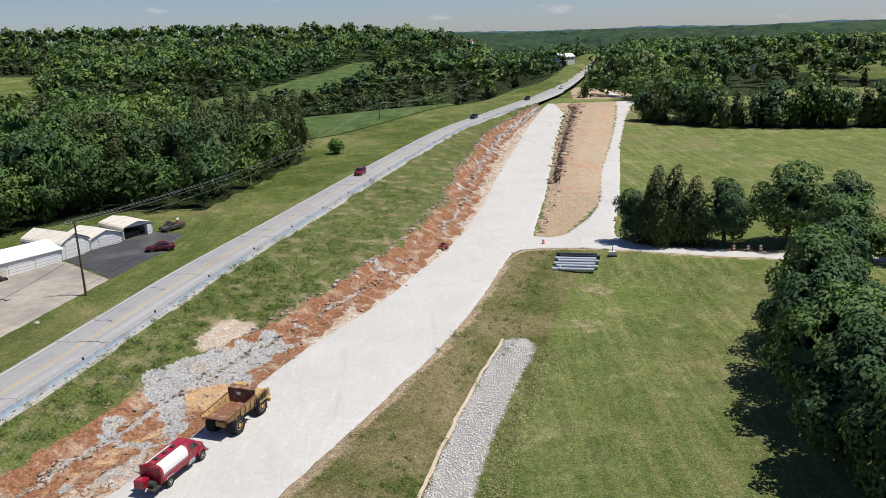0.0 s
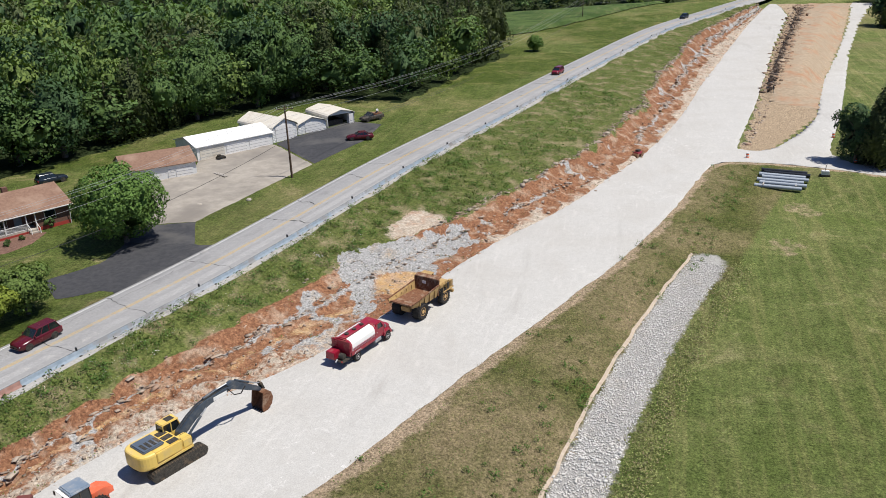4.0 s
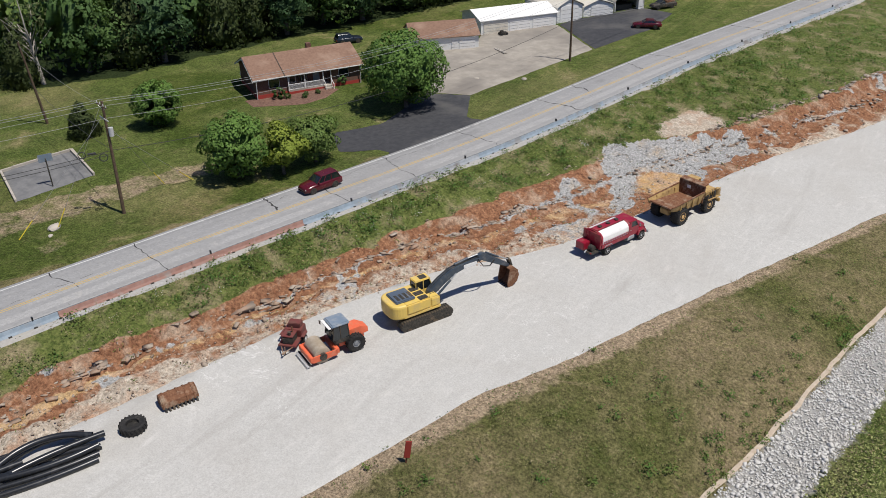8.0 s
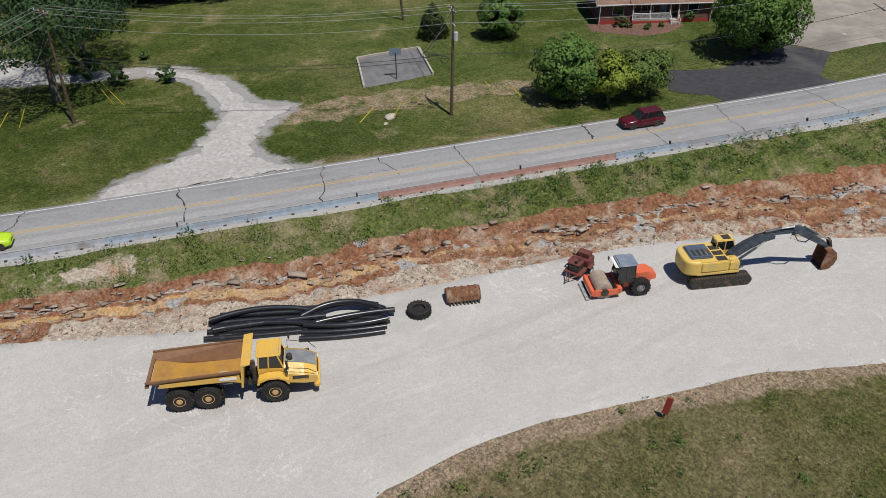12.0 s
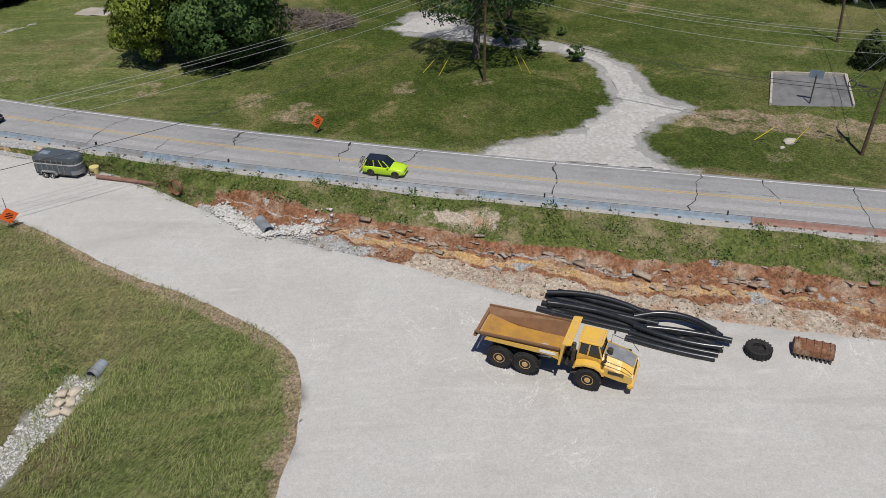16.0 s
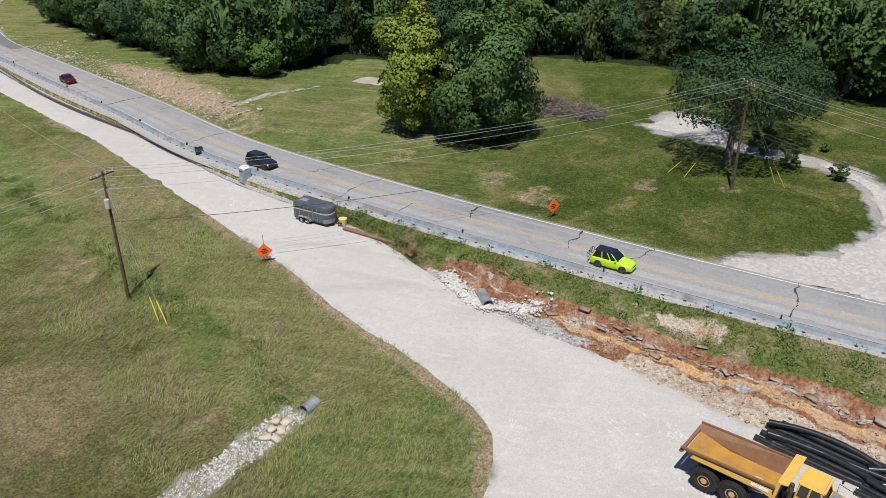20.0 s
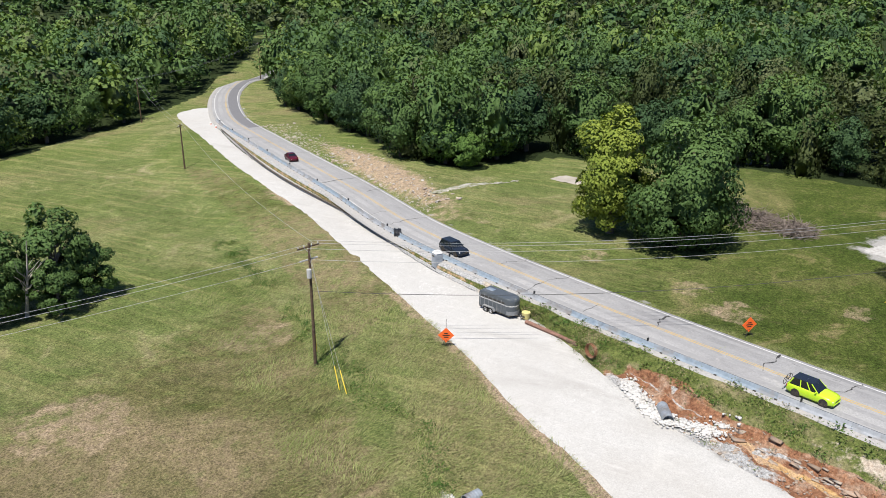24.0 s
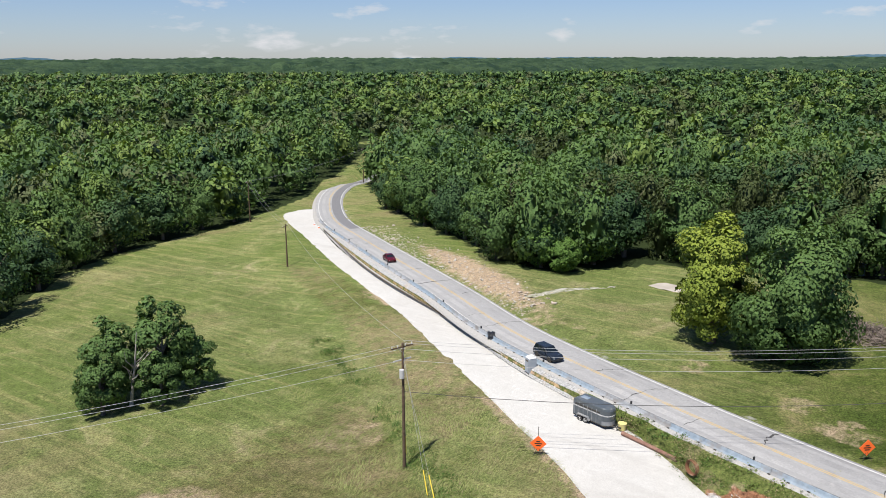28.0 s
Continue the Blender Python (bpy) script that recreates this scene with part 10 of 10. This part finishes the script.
tufts("weeds", L, g.uniform(0.7, 1.4, len(L)), 44, 42, [WEED_D, WEED], [0.8, 0.2], "dense dark green brush on the road bank", 0.5)
tufts("weeds", P, g.uniform(0.5, 1.0, len(P)), 60, 32, [WEED_D, WEED], [0.55, 0.45], "leafy dark green weed clumps on the road bank", 0.45)
pick = g.choice(green[(ys[green] > 30) & (ys[green] < 105)], 45)
P = np.repeat(np.stack([SX.ravel()[pick], SY.ravel()[pick], SZ.ravel()[pick]], -1), 9, 0) + g.normal(0, 0.5, (45 * 9, 3)) * np.array([1, 1, 0.1]) + np.array([0, 0, 0.5])
tufts("wild_carrot_flowers", P, g.uniform(0.02, 0.12, len(P)), 2, 33, [DAISY], [1.0], "white wild carrot flowers on the road bank", 0.3, 3.0)
bare = np.flatnonzero(((U - f0) > 0.05).ravel() & (ys > -20))
pick = g.choice(bare, 700)
P = np.stack([SX.ravel()[pick], SY.ravel()[pick], SZ.ravel()[pick]], -1)
tufts("weeds", P, g.uniform(0.2, 0.6, len(P)), 9, 34, [WEED, STRAW], [0.7, 0.3], "scattered weeds on the bare cut")
# rough slope east of the gravel
m = 24000
x = g.uniform(-34, 26, m)
y = g.uniform(8, 150, m)
rx = np.interp(y, [12, 30, 50, 71, 88, 104, 148], [-12, -9, -4.3, 0, 4.5, 11, 24])
ok = (x < rx - 2.6) & ~inside(gravel_poly, x, y)
x, y = x[ok], y[ok]
P = np.stack([x, y, land(x, y)], -1)
dens = fbm(x / 4, y / 4, 3, 62)
tufts("weeds", P, g.uniform(0.15, 0.4, len(P)) * (0.6 + dens), 5, 35, [WEED, WEED_D, STRAW], [0.5, 0.16, 0.34], "rough olive and straw grass on the slope below the gravel")
x2 = g.uniform(-30, 24, 5000)
y2 = g.uniform(10, 146, 5000)
rx = np.interp(y2, [12, 30, 50, 71, 88, 104, 148], [-12, -9, -4.3, 0, 4.5, 11, 24])
ok = (x2 < rx - 2.3) & ~inside(gravel_poly, x2, y2) & (g.random(5000) < 0.12 + np.exp(-((rx - 2.3 - x2) / 3.0) ** 2) * ((fbm(x2 / 6, y2 / 6, 2, 64) > 0.47) | (y2 < 62)))
x2, y2 = x2[ok], y2[ok]
tufts("weeds", np.stack([x2, y2, land(x2, y2)], -1), g.uniform(0.3, 0.9, len(x2)), 40, 36, [WEED_D, WEED], [0.65, 0.35], "dark leafy weed clumps dotted over the slope", 0.38)
# long grass beside the ditch and on the southern verge
x3, y3 = along(rip_line, 2600, 1.3, 41)
tn = unit(np.gradient(rip_line[:, :2], axis=0))
x3, y3 = x3 + 3.9, y3 - 1.0
tufts("long_grass", np.stack([x3, y3, land(x3, y3)], -1), g.uniform(0.4, 0.8, len(x3)), 6, 37, [LONG, STRAW], [0.6, 0.4], "long yellow-green grass beside the ditch", 0.8, 2.0)
m = 4200
x4, y4 = g.uniform(-100, -22, m), g.uniform(-95, -8, m)
ok = ~inside(gravel_poly, x4, y4) & (x4 > -75 + (y4 + 20) * -0.0) & ~inside(strip_poly, x4, y4)
_, d4 = nearest(edge_line, x4, y4)
ok &= (d4 < 22) & (d4 > 0.8)
i4, r4 = nearest(road[::2], x4, y4)
ok &= (x4 - road[::2][i4, 0]) * west[::2][i4, 0] + (y4 - road[::2][i4, 1]) * west[::2][i4, 1] < 0
x4, y4 = x4[ok], y4[ok]
rg = np.random.default_rng(91)
per = 44
n4 = len(x4) * per
px, py = np.repeat(x4, per) + rg.normal(0, 0.7, n4), np.repeat(y4, per) + rg.normal(0, 0.7, n4)
keep = ~inside(gravel_poly, px, py)
px, py = px[keep], py[keep]
n4 = len(px)
foot_p = np.stack([px, py, land(px, py) - 0.02], -1)
ang = 2.4 + (fbm(px / 3.5, py / 3.5, 3, 95) - 0.5) * 4.0 + rg.normal(0, 0.35, n4)
ln = rg.uniform(0.35, 0.85, n4)
tip = foot_p + np.stack([np.cos(ang) * ln * 0.85, np.sin(ang) * ln * 0.85, ln * 0.42], -1)
side_v = np.stack([-np.sin(ang), np.cos(ang), 0 * ang], -1) * 0.02
mid_p = foot_p * 0.45 + tip * 0.55 + np.array([0, 0, 0.09])
quads4 = np.stack([foot_p - side_v, mid_p - side_v * 0.9, tip, mid_p + side_v * 0.9], 1)
tagged(new("long_grass", mesh_np("long_grass", quads4.reshape(-1, 3), np.arange(n4 * 4).reshape(-1, 4), [LONG, STRAW, WEED], rg.choice(3, n4, p=[0.6, 0.14, 0.26]), normals=np.repeat(unit(np.array([0, 0, 1.0]) + 0.28 * rg.normal(size=(n4, 3))), 4, 0))), "long windblown yellow-green grass on the verge", "long grass", kind="stuff")


# dark growth along the bottom of the southern ditch
dl = spline([(-47.5, -28), (-50.5, -31.5), (-54, -38), (-57.5, -45), (-62, -53), (-70, -66), (-84, -90)], 0.5)
k5 = g.integers(0, len(dl), 420)
P = np.stack([dl[k5, 0] + g.normal(0, 0.9, 420), dl[k5, 1] + g.normal(0, 0.9, 420)], -1)
P = P[fbm(P[:, 0] / 5, P[:, 1] / 5, 2, 66) > 0.4]
tufts("weeds", np.concatenate([P, land(P[:, 0], P[:, 1])[:, None]], 1), g.uniform(0.3, 0.8, len(P)), 34, 39, [WEED_D, WEED], [0.6, 0.4], "dark green weeds along the grassy ditch", 0.6)


# single stones that can be told apart: blocks of the ditch lining and slabs of the ledge
def pieces(name, parent, P, S, seed, mat, flat, yaw=None):
    rg = np.random.default_rng(seed)
    base = np.array([(-1, -1, -1), (1, -1, -1), (1, 1, -1), (-1, 1, -1), (-1, -1, 1), (1, -1, 1), (1, 1, 1), (-1, 1, 1)], float) * 0.5
    q = [(0, 3, 2, 1), (4, 5, 6, 7), (0, 1, 5, 4), (1, 2, 6, 5), (2, 3, 7, 6), (3, 0, 4, 7)]
    shapes = [mesh_np(name, base * (1 + rg.uniform(-0.55, 0.3, (8, 3))) * np.array([1.3, 0.9, flat]), q, [mat]) for _ in range(8)]
    for k in range(len(P)):
        o = new(name, shapes[k % 8])
        a = rg.uniform(0, 360) if yaw is None else yaw + rg.normal(0, 28)
        o.matrix_basis = pose(*[float(v) for v in P[k]], rg.normal(0, 12), rg.normal(0, 12), a) @ Matrix.Scale(float(S[k]), 4)
        o.parent = parent


x, y = along(rip_line, 900, 2.2, 81)
near = np.flatnonzero((y > 24) & (y < 62))[:280]
ditch = [o for o in bpy.data.objects if o.name == "ditch_edging"][0]
pieces("stone", ditch, np.stack([x[near], y[near], land(x[near], y[near]) + 0.1], -1), g.uniform(0.2, 0.32, len(near)), 82, WHITESTONE, 0.7)
bank_ob = bpy.data.objects["embankment"]
cand = idx[(ys[idx] > -12) & (ys[idx] < 75)]
wl = np.exp(-((((U - f0) / (f1 - f0)) - 0.74) / 0.1) ** 2).ravel()[cand]
pick = g.choice(cand, 260, p=wl / wl.sum())
pieces("ledge_slab", bank_ob, np.stack([SX.ravel()[pick], SY.ravel()[pick], SZ.ravel()[pick] - 0.05], -1), np.clip(g.lognormal(-1.35, 0.45, 260), 0.14, 0.6), 83, LEDGE, 0.3, 74)
